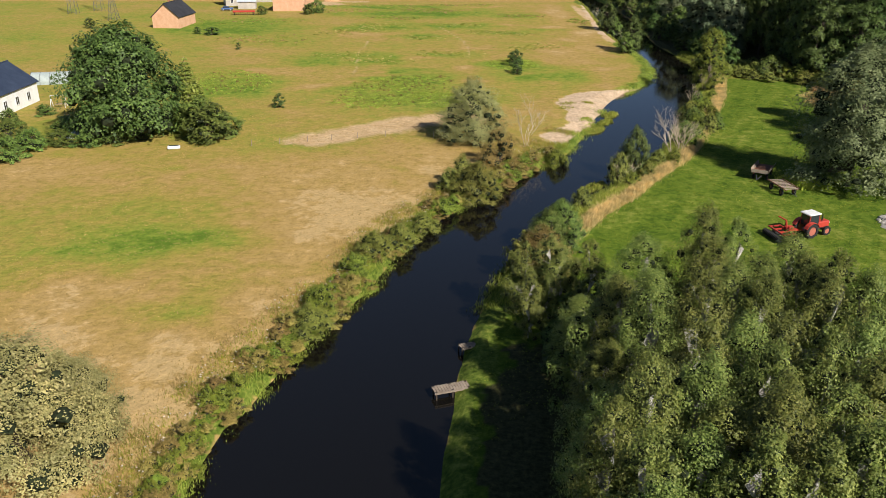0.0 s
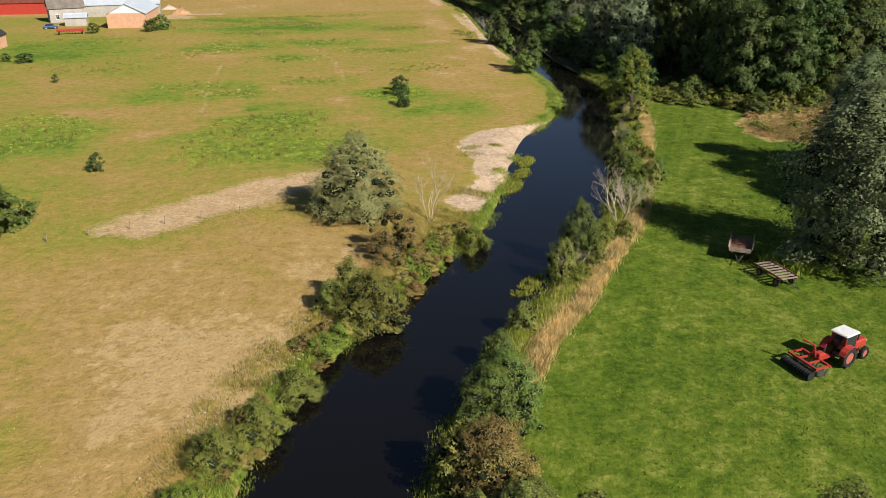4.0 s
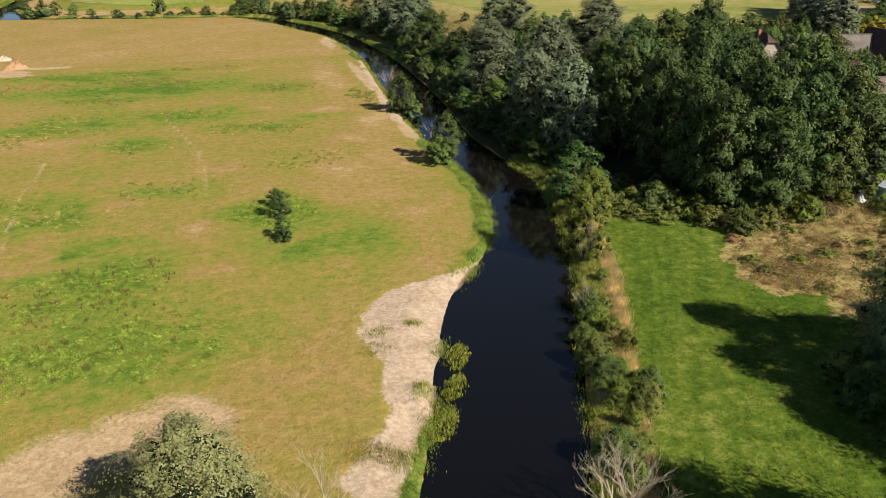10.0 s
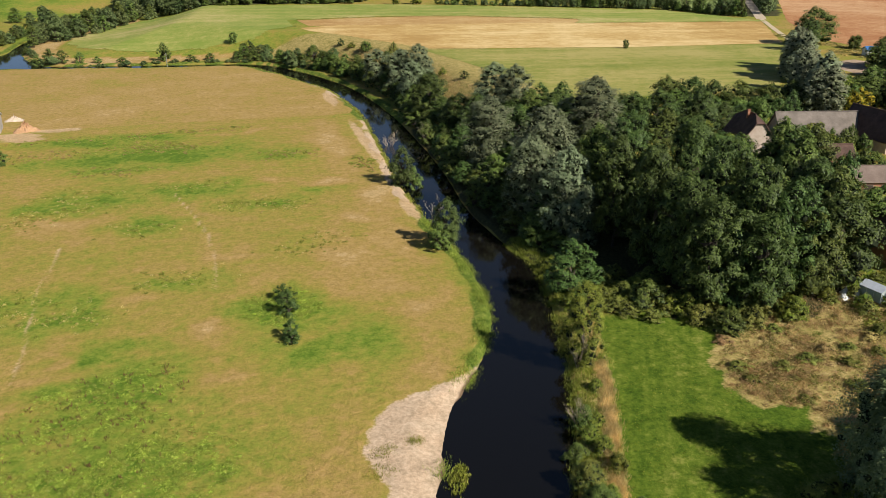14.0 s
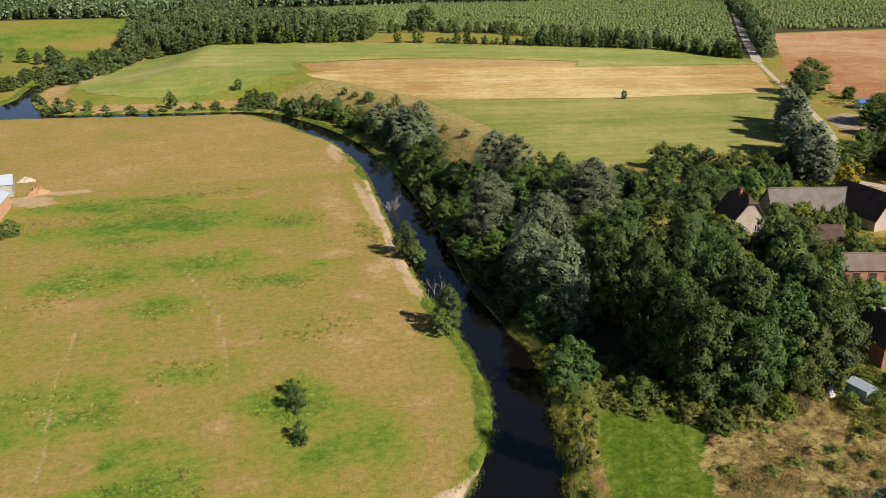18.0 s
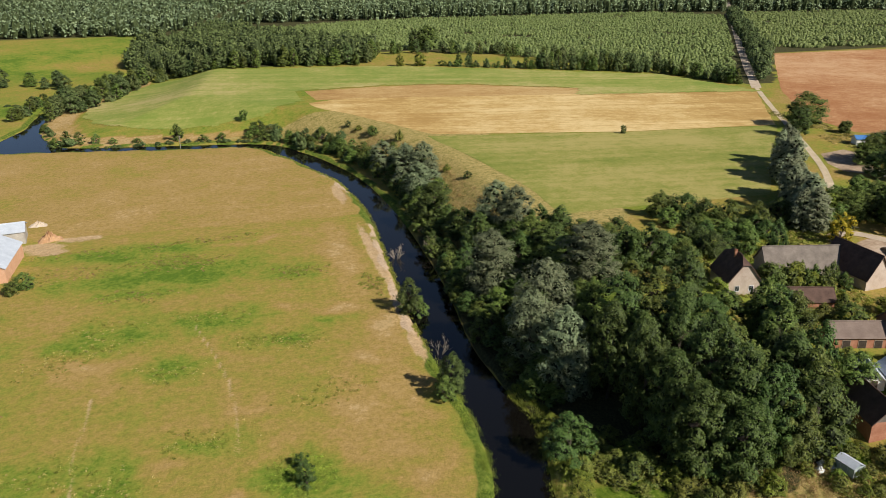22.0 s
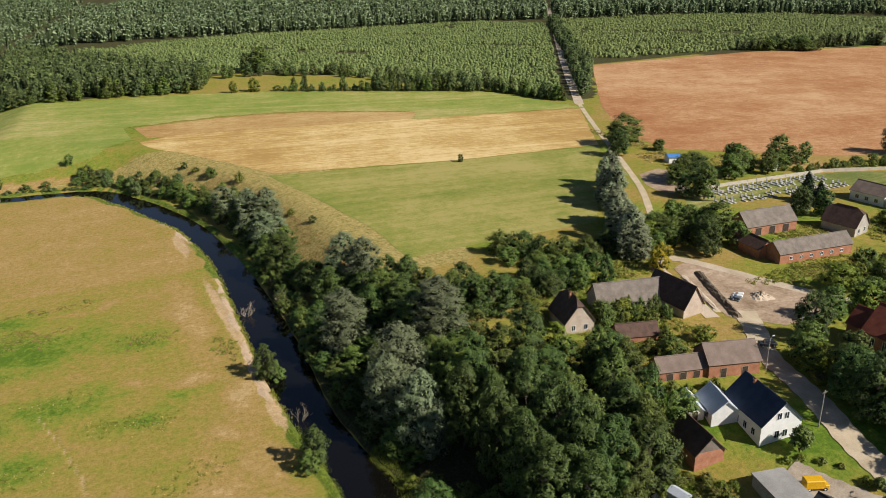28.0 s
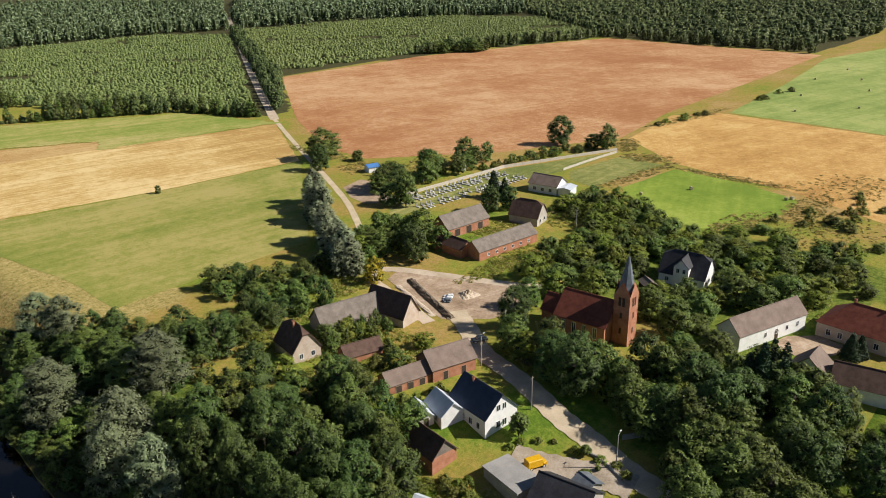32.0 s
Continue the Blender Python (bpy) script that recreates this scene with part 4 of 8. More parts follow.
# ---- plan of trees: x, y, height, crown radius ----
WILLOWS = [(66.4, 358.8, 12, 5.4), (70.4, 338.4, 13.5, 5.6), (70.4, 319.6, 13, 5), (80.2, 270.8, 14, 6), (83, 263, 13, 5), (67.2, 238.1, 18, 6.5), (68.1, 208.4, 21, 6.5), (64, 205.5, 18, 5), (67.2, 196.3, 17, 5.5), (67.3, 192.9, 13, 4), (83.6, 220.4, 16, 6.5)]
RIVER_ALDERS = [(68.9, 294.5, 14, 5.5), (68.4, 309.7, 8, 3), (72.1, 276.2, 10, 5), (73.2, 264.6, 11, 5), (81.3, 248.5, 10, 5), (82.7, 239.2, 10, 5), (75.7, 241.8, 10, 4.5), (81.3, 227.9, 11, 5), (97.1, 228.3, 10, 5), (101.3, 225.5, 11, 5), (56.1, 398, 6, 3.5), (51.2, 412.7, 6, 3.5), (42, 418.8, 5, 3), (26.9, 440, 6, 3), (33.9, 435.3, 5, 3)]
WOOD_ALDERS = [(86.5, 198, 17, 6.5), (78.6, 196.2, 17, 6), (76.1, 203, 15, 5), (91.9, 196.6, 15, 5.5), (91.6, 188.3, 17, 6), (83.7, 184.6, 19, 6.5), (78.2, 186.6, 19, 6.5), (73.4, 190, 17, 5.5), (91.5, 181, 18, 6), (83.9, 174.5, 20, 6.5), (76, 173.4, 20, 6.5), (74.5, 179.5, 18, 5.5), (90.9, 173.5, 19, 6), (84.5, 167.2, 19, 6), (75.8, 164.8, 19, 6), (75.5, 169.5, 16, 5)]
WOOD_EDGE = [(103.3, 187.4, 13, 5), (101, 179.4, 15, 5), (104.4, 180.1, 15, 5), (106.4, 175, 12, 4.4), (97.1, 171, 16, 5.5), (97.6, 166.1, 16, 5.5), (88.2, 163.6, 18, 6), (81.8, 161.1, 15, 5.5), (90.8, 161.8, 13, 5), (74.5, 196.8, 14, 5), (78.9, 163.5, 12, 4.5)]
BANK_SHRUBS = [(58.8, 174.9, 9, 5), (67.7, 167.9, 4.5, 4), (66.2, 172.6, 2.5, 3), (71.1, 166.1, 2.5, 3.2), (72.6, 161.8, 2.5, 3), (75.1, 158.1, 3.5, 3), (79, 158.3, 3, 2.5), (85.3, 158, 3, 2.5)]
LEFT_ALDERS = [(47.7, 239.8, 9.3, 4), (49.8, 238.6, 6, 2.5), (46.4, 201.5, 8.5, 3.6), (44.6, 199.4, 5, 2.5)]
DEAD_TREES = [(12.4, 116, 8.5, 3.5), (33, 111.8, 7.5, 4.5), (34.8, 113.8, 6, 3), (23.1, 98.6, 4, 2.5), (50.5, 155, 6, 2), (45.1, 143.2, 5, 2), (49.1, 218.4, 6, 2.5), (52.7, 275.9, 6, 3.2), (62.4, 274.5, 6, 3)]
MEADOW_BUSHES = [(16.4, 181.5, 3.8, 2.2), (16.1, 186.4, 2.6, 1.8), (15.8, 171.9, 1.8, 1.5), (-29.1, 141.5, 2.6, 1.5), (-51.3, 204.9, 1.8, 0.9), (-64.7, 230.3, 2.2, 3), (-69.3, 232.5, 2, 1.5), (15.9, 173.4, 3, 1.6), (-104.3, 244.2, 3, 2.2)]
BANK_BUSHES = [(7.6, 106.8, 5, 3.8), (4.2, 94.1, 5.2, 4.6), (2.4, 96.9, 4.5, 3), (16, 109, 3.4, 2.6), (1, 95.4, 3.2, 2.5), (-11.3, 59.8, 3.6, 3), (-10.7, 63.2, 3.4, 2.4), (-7, 75.4, 3.8, 3), (-4.6, 78.7, 3.8, 3.2), (-2.2, 83.4, 3.4, 2.8), (-8.7, 71, 3, 2.4), (0, 88.6, 2.6, 2.4)]
RIGHT_BANK = [(25.5, 102.6, 6, 2.6), (22.7, 99.2, 4, 2), (41.9, 124.1, 3, 2), (43.9, 126.8, 2.5, 2), (12.4, 78.2, 4.5, 3.6), (11.1, 77.4, 4, 3), (41.5, 133, 3, 2.2), (36.4, 118.6, 3, 2.5), (16.5, 89.8, 2.4, 1.6), (13.4, 84.9, 2.6, 1.8), (51.3, 155.5, 12, 3.8)]
LEFT_WILLOW = [(-26.8, 41.8, 9, 6.2), (-24.9, 44.8, 6, 4), (-31.1, 43, 8, 5)]
FARM_TREE = [(-48.8, 121.5, 16.5, 9.6)]
FARM_BUSHES = [(-37.5, 121.5, 6, 4.6), (-33, 122, 3, 2.6), (-53, 119.5, 3, 3), (-58, 122, 3.2, 3), (-64, 116, 4, 3.4), (-35.8, 119.5, 5.5, 5), (-41, 125.6, 4, 3), (-60.1, 114.2, 3.2, 3), (-60.6, 108.5, 3.5, 3), (-56.9, 116.3, 2.4, 2.6), (-53.1, 116.3, 2.4, 2.6), (-49.6, 117.3, 2.2, 2.4), (-68.3, 135.9, 1.8, 2.2), (-70, 127.4, 3, 2.6)]
BIRCHES = [(9.7, 46.3, 14, 3.4), (11.4, 45.8, 14, 3.4), (12.6, 43, 14, 3.4), (15, 41.6, 14, 3.4), (18, 44.4, 13, 3.2), (19.1, 42.8, 13, 3.2), (21.7, 43.9, 14, 3.4), (22.6, 41.8, 15, 3.6), (24.5, 41.6, 14, 3.4), (11.3, 36.1, 14, 3.4), (13.4, 35.5, 14, 3.4), (15.6, 36, 14, 3.4), (17.6, 36.1, 14, 3.4), (18.1, 33, 15, 3.4), (20.3, 33.7, 15, 3.4), (9.6, 41.2, 12, 3), (8.8, 31.2, 14, 3.6), (6.7, 51.7, 9, 2.2)]
BIRCHES_B = [(10.2, 29.8, 14, 3.6), (12.5, 29.4, 14, 3.6), (15.5, 30.7, 14, 3.6), (17.4, 29.4, 14, 3.6), (8.8, 26.7, 13, 3.6), (10.5, 26.4, 13, 3.4), (13.7, 27.1, 13, 3.6), (15.1, 25.4, 14, 3.6), (6.9, 36.8, 9, 3), (8.6, 38.9, 11, 3), (5.4, 49.3, 5, 2.2), (5.3, 40.7, 6, 2.5), (22.7, 33.8, 14, 3.6), (26.9, 41.6, 14, 3.6), (18.3, 26.5, 14, 3.6), (6.9, 24.8, 12, 3.4), (10.8, 23.7, 13, 3.5), (13.6, 23.1, 13, 3.5)]
BIRCH_BUSH = [(9.5, 70.1, 5, 3.6), (9.8, 67.8, 4.5, 3.2), (8.1, 71.2, 4, 3)]
CHURCH_TREES = [(157.5, 179, 12, 5), (170.1, 183.4, 9, 4), (148.1, 161.9, 12, 5), (146.7, 153.8, 12, 5), (147.1, 148.5, 11, 5), (146, 143.4, 10, 4), (138.2, 151, 13, 6), (139.3, 158, 12, 5), (155, 141.9, 12, 5), (154.5, 137.7, 11, 4), (165.6, 138.7, 9, 4), (173.1, 133.7, 8, 5), (145.5, 172.3, 10, 4.5), (144.9, 140.5, 10, 4)]
SOUTH_TREES = [(142.5, 138.6, 11, 5), (143.5, 133.3, 11, 4.5), (142.2, 130.8, 13, 5), (142.9, 125.7, 14, 6), (147.3, 121.3, 15, 6), (144.5, 116.8, 14, 6), (139.3, 119.4, 13, 5.5), (137.5, 123, 11, 5), (137.7, 110.9, 14, 6), (148.9, 108.8, 12, 5), (128.8, 112.8, 14, 6), (131, 106.3, 14, 6), (124.4, 117.2, 12, 5), (159.8, 111.4, 12, 5), (141, 128.5, 10, 4.5), (143.7, 101.9, 13, 6), (122.1, 106.9, 13, 6), (130.7, 100.8, 13, 6)]
SPRUCES = [(161.7, 119.1, 16, 4), (160.8, 121.5, 13, 3.6), (163.7, 115.6, 13, 3.6), (241.9, 250.2, 11, 3.6), (241.6, 244.9, 9, 3.2)]
GARDEN_TREES = [(185.4, 173.1, 9, 4), (182.5, 181.7, 9, 5), (206.4, 178.7, 8, 4), (215.6, 176.4, 6, 4), (224.4, 174, 6, 4), (229.2, 167.7, 6, 4), (231.3, 160.2, 6, 4), (239.2, 155.3, 6, 4), (235.4, 146, 7, 4), (231.7, 137.9, 7, 4), (184.5, 155.9, 9, 4), (179.5, 146.3, 10, 4), (191.4, 144.7, 8, 4), (206.1, 141.3, 9, 5), (205.8, 134.8, 8, 4), (216, 131.8, 8, 4), (202, 186.8, 7, 4), (193, 174.3, 8, 4)]
GARDEN_TREES_B = [(221.5, 151.8, 6, 4), (216.1, 166.3, 6, 3.5), (245.4, 221, 6, 4), (250.1, 215.8, 5, 3.5), (252.2, 209.6, 8, 4), (256.6, 205.3, 9, 4), (259.8, 195.2, 4, 3), (203.1, 199.2, 7, 4), (186.1, 193.3, 8, 5), (265.6, 157, 3, 3), (259.5, 163.3, 3, 3), (250.9, 168.5, 3, 2.5), (258.5, 146.2, 4, 3), (180.2, 181.8, 8, 4)]
NORTH_TREES = [(187.5, 237.3, 12, 5.5), (187, 242.3, 9, 4), (187.8, 229.6, 8, 3.4), (178, 239.8, 7, 4), (239.7, 344.9, 14, 8), (247.2, 330.2, 5, 3), (226.1, 288.7, 11, 7), (218.1, 288.4, 8, 4), (250.1, 289.6, 11, 5), (272.8, 288.9, 12, 5), (282, 284.7, 9, 3), (327.7, 275.8, 14, 6.2), (331.3, 259.6, 7, 4.5), (332.4, 253.6, 12, 4.5)]
YELLOW_TREE = [(156.1, 227.3, 8, 4)]
POPLARS = [(195, 299.6, 14, 3.6), (181.3, 280.9, 14, 4), (168.4, 261.4, 13, 4.5), (162.2, 247.7, 12, 4.5), (155.7, 236.3, 12, 4.5)]
ORCHARD = [(124, 259.5, 7, 4), (129.1, 255.6, 7, 5), (131.8, 249.7, 7, 4), (137.4, 247, 7, 4.5), (142.8, 242.8, 7, 4.5), (151.2, 244.6, 7, 4), (121.6, 251.9, 5, 3.5), (134.9, 238.2, 5, 3.5), (136.5, 226.6, 8, 2.6), (128.8, 226.8, 7, 2.6), (103.4, 245.5, 6, 4), (108.7, 232.7, 6, 4), (101.7, 234.5, 7, 5), (110.8, 225.8, 6, 4)]
YARD_TREES = [(126.4, 207.6, 6, 3), (105.1, 186.2, 12, 5), (108.5, 187, 8, 3.6), (124, 187.5, 5, 3), (121.4, 208.1, 6, 3), (95.7, 162.4, 14, 5.5), (97.8, 173.8, 14, 5), (88.5, 169.8, 14, 5.5), (109.8, 170.3, 8, 3.5), (129.9, 205.2, 4, 2.5), (104.8, 204.4, 6, 3), (136.1, 190.1, 4, 3)]
BALL_TREES = [(123.2, 152.9, 5.4, 2.4), (130.4, 123.5, 6.5, 2.6), (127.2, 139.6, 2.4, 1.3)]

# ---- trees and bushes ----
K_ALDER = [make_tree("alder", "dense dark-green alder in the riverside wood", "tree", 18, 6, 11, 17000, 0.28, ALDER, low=0.12, lobes=60, gaps=0.3),
           make_tree("alder", "broad dark-green alder of the wet wood", "tree", 17, 5.6, 12, 16000, 0.28, ALDER, low=0.12, lobes=52, gaps=0.3),
           make_tree("alder", "tall leafy alder with a ragged crown", "tree", 15, 5.2, 13, 14000, 0.28, GREEN, low=0.12, lobes=48, gaps=0.3),
           make_tree("alder", "low bushy alder on the river bank", "tree", 10, 4.6, 14, 8500, 0.25, ALDER, low=0.1, lobes=36, gaps=0.3),
           make_tree("alder", "small alder bush by the water", "tree", 6, 3.2, 15, 5200, 0.2, GREEN, low=0.05, lobes=24, gaps=0.35)]
K_WILLOW = [make_tree("willow", "tall silver-leaved willow beside the river", "tree", 19, 6.2, 21, 17000, 0.26, WILLOW, low=0.1, shape="tall", lobes=68, gaps=0.3),
            make_tree("willow", "silver-grey willow with billowing crown", "tree", 15, 6, 22, 14000, 0.27, WILLOW, low=0.1, lobes=52, gaps=0.3),
            make_tree("willow", "bushy silver willow near the water", "tree", 12, 5, 23, 9000, 0.27, WILLOW, low=0.08, lobes=40, gaps=0.3)]
K_BIGWILLOW = [make_tree("willow", "large grey-green willow shading the mown meadow", "tree", 17, 7.2, 24, 44000, 0.195, GREYGREEN, low=0.04, shape="tall", lobes=80, gaps=0.35, droop=0.4, core=0.36)]
K_BIRCH = [make_tree("birch", "slender birch with hanging yellowish-green twigs", "tree", 14, 3.5, s, 30000, 0.1, BIRCH, BIRCHBARK, 0.13, core=0.35, low=0.16, shape="tall", lobes=52, gaps=0.5, droop=0.7) for s in (31, 32, 33)]
K_BIRCH.append(make_tree("birch", "low young birch at the grove edge", "tree", 8, 2.6, 34, 13000, 0.1, BIRCH, BIRCHBARK, 0.09, low=0.1, shape="tall", lobes=32, gaps=0.5, droop=0.5))
K_GREEN = [make_tree("broadleaf_tree", "full green leafy village tree", "tree", 12, 5, 41, 9500, 0.29, GREEN, low=0.12, lobes=48),
           make_tree("broadleaf_tree", "spreading dark-green tree in the village", "tree", 13, 5.8, 42, 10500, 0.3, ALDER, low=0.14, lobes=52),
           make_tree("broadleaf_tree", "fresh green rounded village tree", "tree", 9, 4.2, 43, 7000, 0.27, GREEN, low=0.1, lobes=36),
           make_tree("broadleaf_tree", "small bushy green garden tree", "tree", 6, 3.8, 44, 5000, 0.25, GREEN, low=0.06, lobes=28),
           make_tree("broadleaf_tree", "light-green bushy garden tree", "tree", 7, 3.8, 45, 5000, 0.25, LIME, low=0.08, lobes=28)]
K_FRUIT = [make_tree("fruit_tree", "old orchard tree with rounded crown", "tree", 7, 4.2, 46, 6000, 0.25, GREEN, low=0.05, lobes=32),
           make_tree("fruit_tree", "dense orchard tree in a thicket", "tree", 6.5, 4.5, 47, 6000, 0.25, ALDER, low=0.04, lobes=30)]
K_SHRUB = [make_tree("bush", "leafy green bush on the river bank", "bush", 4, 3, 51, 3600, 0.2, GREEN, low=0.02, shape="bush", lobes=28),
           make_tree("bush", "olive-green willow bush at the water", "bush", 3.5, 3, 52, 3800, 0.19, OLIVE, low=0.02, shape="bush", lobes=30),
           make_tree("bush", "low light-green bush on the bank", "bush", 2.6, 2.6, 53, 2400, 0.18, LIME, low=0.02, shape="bush", lobes=24)]
K_NEAR = [make_tree("bush", "leafy green bush leaning over the river", "bush", 4, 3, 151, 17000, 0.085, GREEN, low=0.02, shape="bush", lobes=44, gaps=0.45),
          make_tree("bush", "olive-green willow bush at the water", "bush", 3.5, 3, 152, 16000, 0.085, OLIVE, low=0.02, shape="bush", lobes=44, gaps=0.45),
          make_tree("bush", "low light-green bush on the bank", "bush", 2.6, 2.6, 153, 11000, 0.08, LIME, low=0.02, shape="bush", lobes=36, gaps=0.5)]
K_HERB = [make_tree("herb_clump", "fluffy yellow-green clump of tall bank herbs", "weeds", 1.4, 1.5, 155, 3800, 0.075, LIME, low=0.02, shape="bush", lobes=20, gaps=0.6),
          make_tree("herb_clump", "olive clump of meadowsweet and nettle", "weeds", 1.6, 1.4, 156, 3800, 0.075, OLIVE, low=0.02, shape="bush", lobes=20, gaps=0.6),
          make_tree("herb_clump", "rusty seeding clump of dock and tansy", "weeds", 1.2, 1.2, 157, 3000, 0.07, DRYLEAF, low=0.02, shape="bush", lobes=16, gaps=0.7)]
K_NEARALDER = [make_tree("alder", "slim alder rising from the river bank", "tree", 12, 3.8, 154, 16000, 0.15, LIME, low=0.12, shape="tall", lobes=56, gaps=0.4)]
K_CLUMP = [make_tree("weed_clump", "faded tan clump of tall ruderal weeds", "weeds", 1.6, 1.8, 59, 1400, 0.16, TANWEED, low=0.02, shape="bush", lobes=16, gaps=0.5),
           make_tree("weed_clump", "olive clump of nettles and mugwort", "weeds", 1.5, 1.7, 60, 1400, 0.16, OLIVE, low=0.02, shape="bush", lobes=16, gaps=0.5)]
K_DARK = [make_tree("bush", "dark green undergrowth bush in the birch grove", "bush", 4, 2.6, 68, 3200, 0.18, ALDER, low=0.02, shape="bush", lobes=26, gaps=0.4)]
K_MEADOWBUSH = [make_tree("bush", "small dark hawthorn bush on the open meadow", "bush", 3.2, 1.8, 54, 7000, 0.085, ALDER, low=0.02, shape="tall", lobes=20, gaps=0.5)]
K_BROWN = [make_tree("bush", "browning bush beside the meadow willow", "bush", 5, 3.8, 55, 14000, 0.1, DRYLEAF, low=0.02, shape="bush", lobes=32, gaps=0.5)]
K_MEADOWWILLOW = [make_tree("willow", "round grey-green willow standing alone on the meadow", "tree", 11.5, 6.2, 56, 38000, 0.15, PALEWILLOW, low=0.03, shape="bush", lobes=90, gaps=0.25, core=0.34)]
K_GREYBUSH = [make_tree("willow_bush", "big grey-green willow bush with many thin branches", "bush", 8, 5.5, 57, 56000, 0.1, GREYWILLOW, low=0.02, shape="bush", lobes=68, gaps=0.35, core=0.42)]
K_FARM = [make_tree("oak", "large dense dark-green oak by the farmhouse", "tree", 14.5, 8.2, 58, 34000, 0.31, ALDER, low=0.06, lobes=92)]
K_POPLAR = [make_tree("poplar", "silvery poplar in the row along the track", "tree", 13.5, 3.6, s, 7000, 0.28, POPLARLEAF, low=0.04, shape="tall", lobes=70, gaps=0.4) for s in (61, 67)]
K_YELLOW = [make_tree("maple", "tree turning bright yellow on one side", "tree", 8, 4, 62, 3320, 0.34, YELLOW, low=0.06, lobes=32)]
K_SPRUCE = [make_conifer("spruce", "dark spruce among the village trees", 15, 4, 63, 2400, SPRUCE), make_conifer("spruce", "dark spruce in the gardens", 10, 3.4, 64, 1800, SPRUCE)]
K_BALL = [make_tree("ball_tree", "clipped round tree in the front garden", "tree", 5.4, 2.4, 65, 2550, 0.32, GREEN, low=0.3, lobes=32, gaps=0.15)]
K_BROWNSPRUCE = [make_conifer("spruce", "half-dead spruce with brownish thin branches", 11, 3.6, 66, 4200, OLIVE, DEADWOOD, 0.6)]
K_DEAD = [make_dead("dead_tree", "bare bleached dead tree on the bank", 8, 3.5, 71, 3), make_dead("dead_shrub", "bare grey shrub leaning over the bank", 6, 4, 72, 7)]

def wider(rows, k=1.18):
    return [(x, y, h, r * k) for x, y, h, r in rows]


def clear_strip(rows):
    """Keeps the grove off the open grass along the bank."""
    return [(max(x, 6.4 + 0.8 * r), y, max(3.0, min(h, 1.35 * (max(x, 6.4 + 0.8 * r) - 0.5 * r - 1.2))), r * 0.86) for x, y, h, r in rows if x > 7.2]


ROAD_MID = np.array([(124, 96), (127, 120), (128.5, 131), (131.3, 141), (133, 149), (136.2, 158), (139.5, 168), (143, 178)], float)


def off_road(rows):
    """Moves trees back from the village road."""
    out = []
    for x, y, h, r in rows:
        d = float(signed(ROAD_MID, x, y))
        low = 0.85 if -1 < d < 18 and y < 140 else 1.0
        out.append((x + max(0.0, r * 0.78 + 2.8 - d), y, h * low, r) if -1 < d < r * 0.78 + 2.8 else (x, y, h * low, r))
    return out


HOUSES = [(124, 163, 8), (118, 169, 5), (109, 164, 6), (121, 182, 6), (131, 179, 6.5), (114.5, 211.5, 6), (123, 199, 5), (129, 215, 6), (137, 213, 6), (143, 207, 7), (168, 160, 8), (168, 168, 7), (169, 154, 4), (167, 174, 5), (202, 237, 7), (211, 236, 7), (194, 216, 6), (206, 214, 6), (189, 225, 6), (227, 224, 7), (262, 237, 8), (213, 159, 8.5), (201, 164, 3), (187, 132, 6), (198, 129, 7), (207, 110, 12), (179, 114, 6), (181, 102, 7), (112, 146, 6), (113, 135, 7), (119, 142, 6)]


def near_house(x, y, r):
    return any(math.hypot(x - a, y - b) < c + r for a, b, c in HOUSES)


def thicket(kinds, poly, step, h, r, group, seed, keep=0.9):
    """Fills an outline with trees or bushes at uneven distances."""
    rnd = random.Random(seed)
    xs, ys = [p[0] for p in poly], [p[1] for p in poly]
    rows = []
    y = min(ys)
    while y < max(ys):
        x = min(xs)
        while x < max(xs):
            px, py = x + rnd.uniform(-0.35, 0.35) * step, y + rnd.uniform(-0.35, 0.35) * step
            if rnd.random() < keep and bool(inside(np.array([px]), np.array([py]), poly)[0]):
                k = rnd.uniform(0.75, 1.2)
                rows.append((px, py, h * k, r * rnd.uniform(0.85, 1.2)))
            x += step
        y += step
    if max(xs) < 40 and max(ys) < 72:
        rows = [(px, py, max(1.6, min(hh, 1.0 * (px - 3.6))), rr) for px, py, hh, rr in rows]
    plant(kinds, off_road([q for q in rows if not near_house(q[0], q[1], q[3] * 0.55)]), group)


plant(K_WILLOW, wider(WILLOWS), "riverside willows")
plant(K_ALDER, wider(RIVER_ALDERS), "riverside alders")
plant(K_ALDER, [(x, y, h * (0.8, 1.1, 0.92, 1.16)[i % 4], r) for i, (x, y, h, r) in enumerate(wider(WOOD_ALDERS, 0.86))], "wet wood trees")
plant(K_ALDER, wider(WOOD_EDGE, 0.88), "wet wood trees")
plant(K_ALDER[3:] + K_SHRUB, BANK_SHRUBS, "shrubs below the wood")
plant(K_ALDER[3:], LEFT_ALDERS, "left bank alders")
plant(K_DEAD, DEAD_TREES, "dead trees on the banks")
plant(K_MEADOWBUSH, MEADOW_BUSHES, "meadow bushes")
plant(K_MEADOWWILLOW, [(4.4, 119.4, 9.2, 6.3)], "meadow trees")
plant(K_BROWN, BANK_BUSHES[:1], "bank bushes")
plant(K_NEAR, [(x, y, h * (0.66 if y < 92 else 0.9), r * (0.82 if y < 92 else 0.92)) for x, y, h, r in BANK_BUSHES[1:]], "bank bushes")
plant(K_NEAR[:2], RIGHT_BANK[:-1], "bushes on the right bank")
plant(K_NEAR[::2], [(41.5, 133, 2.4, 2), (41, 129.5, 2.6, 2.2), (40.4, 126, 2.4, 2), (42.5, 138, 2.2, 1.8), (45.8, 143, 2.4, 1.8)], "bushes on the right bank")
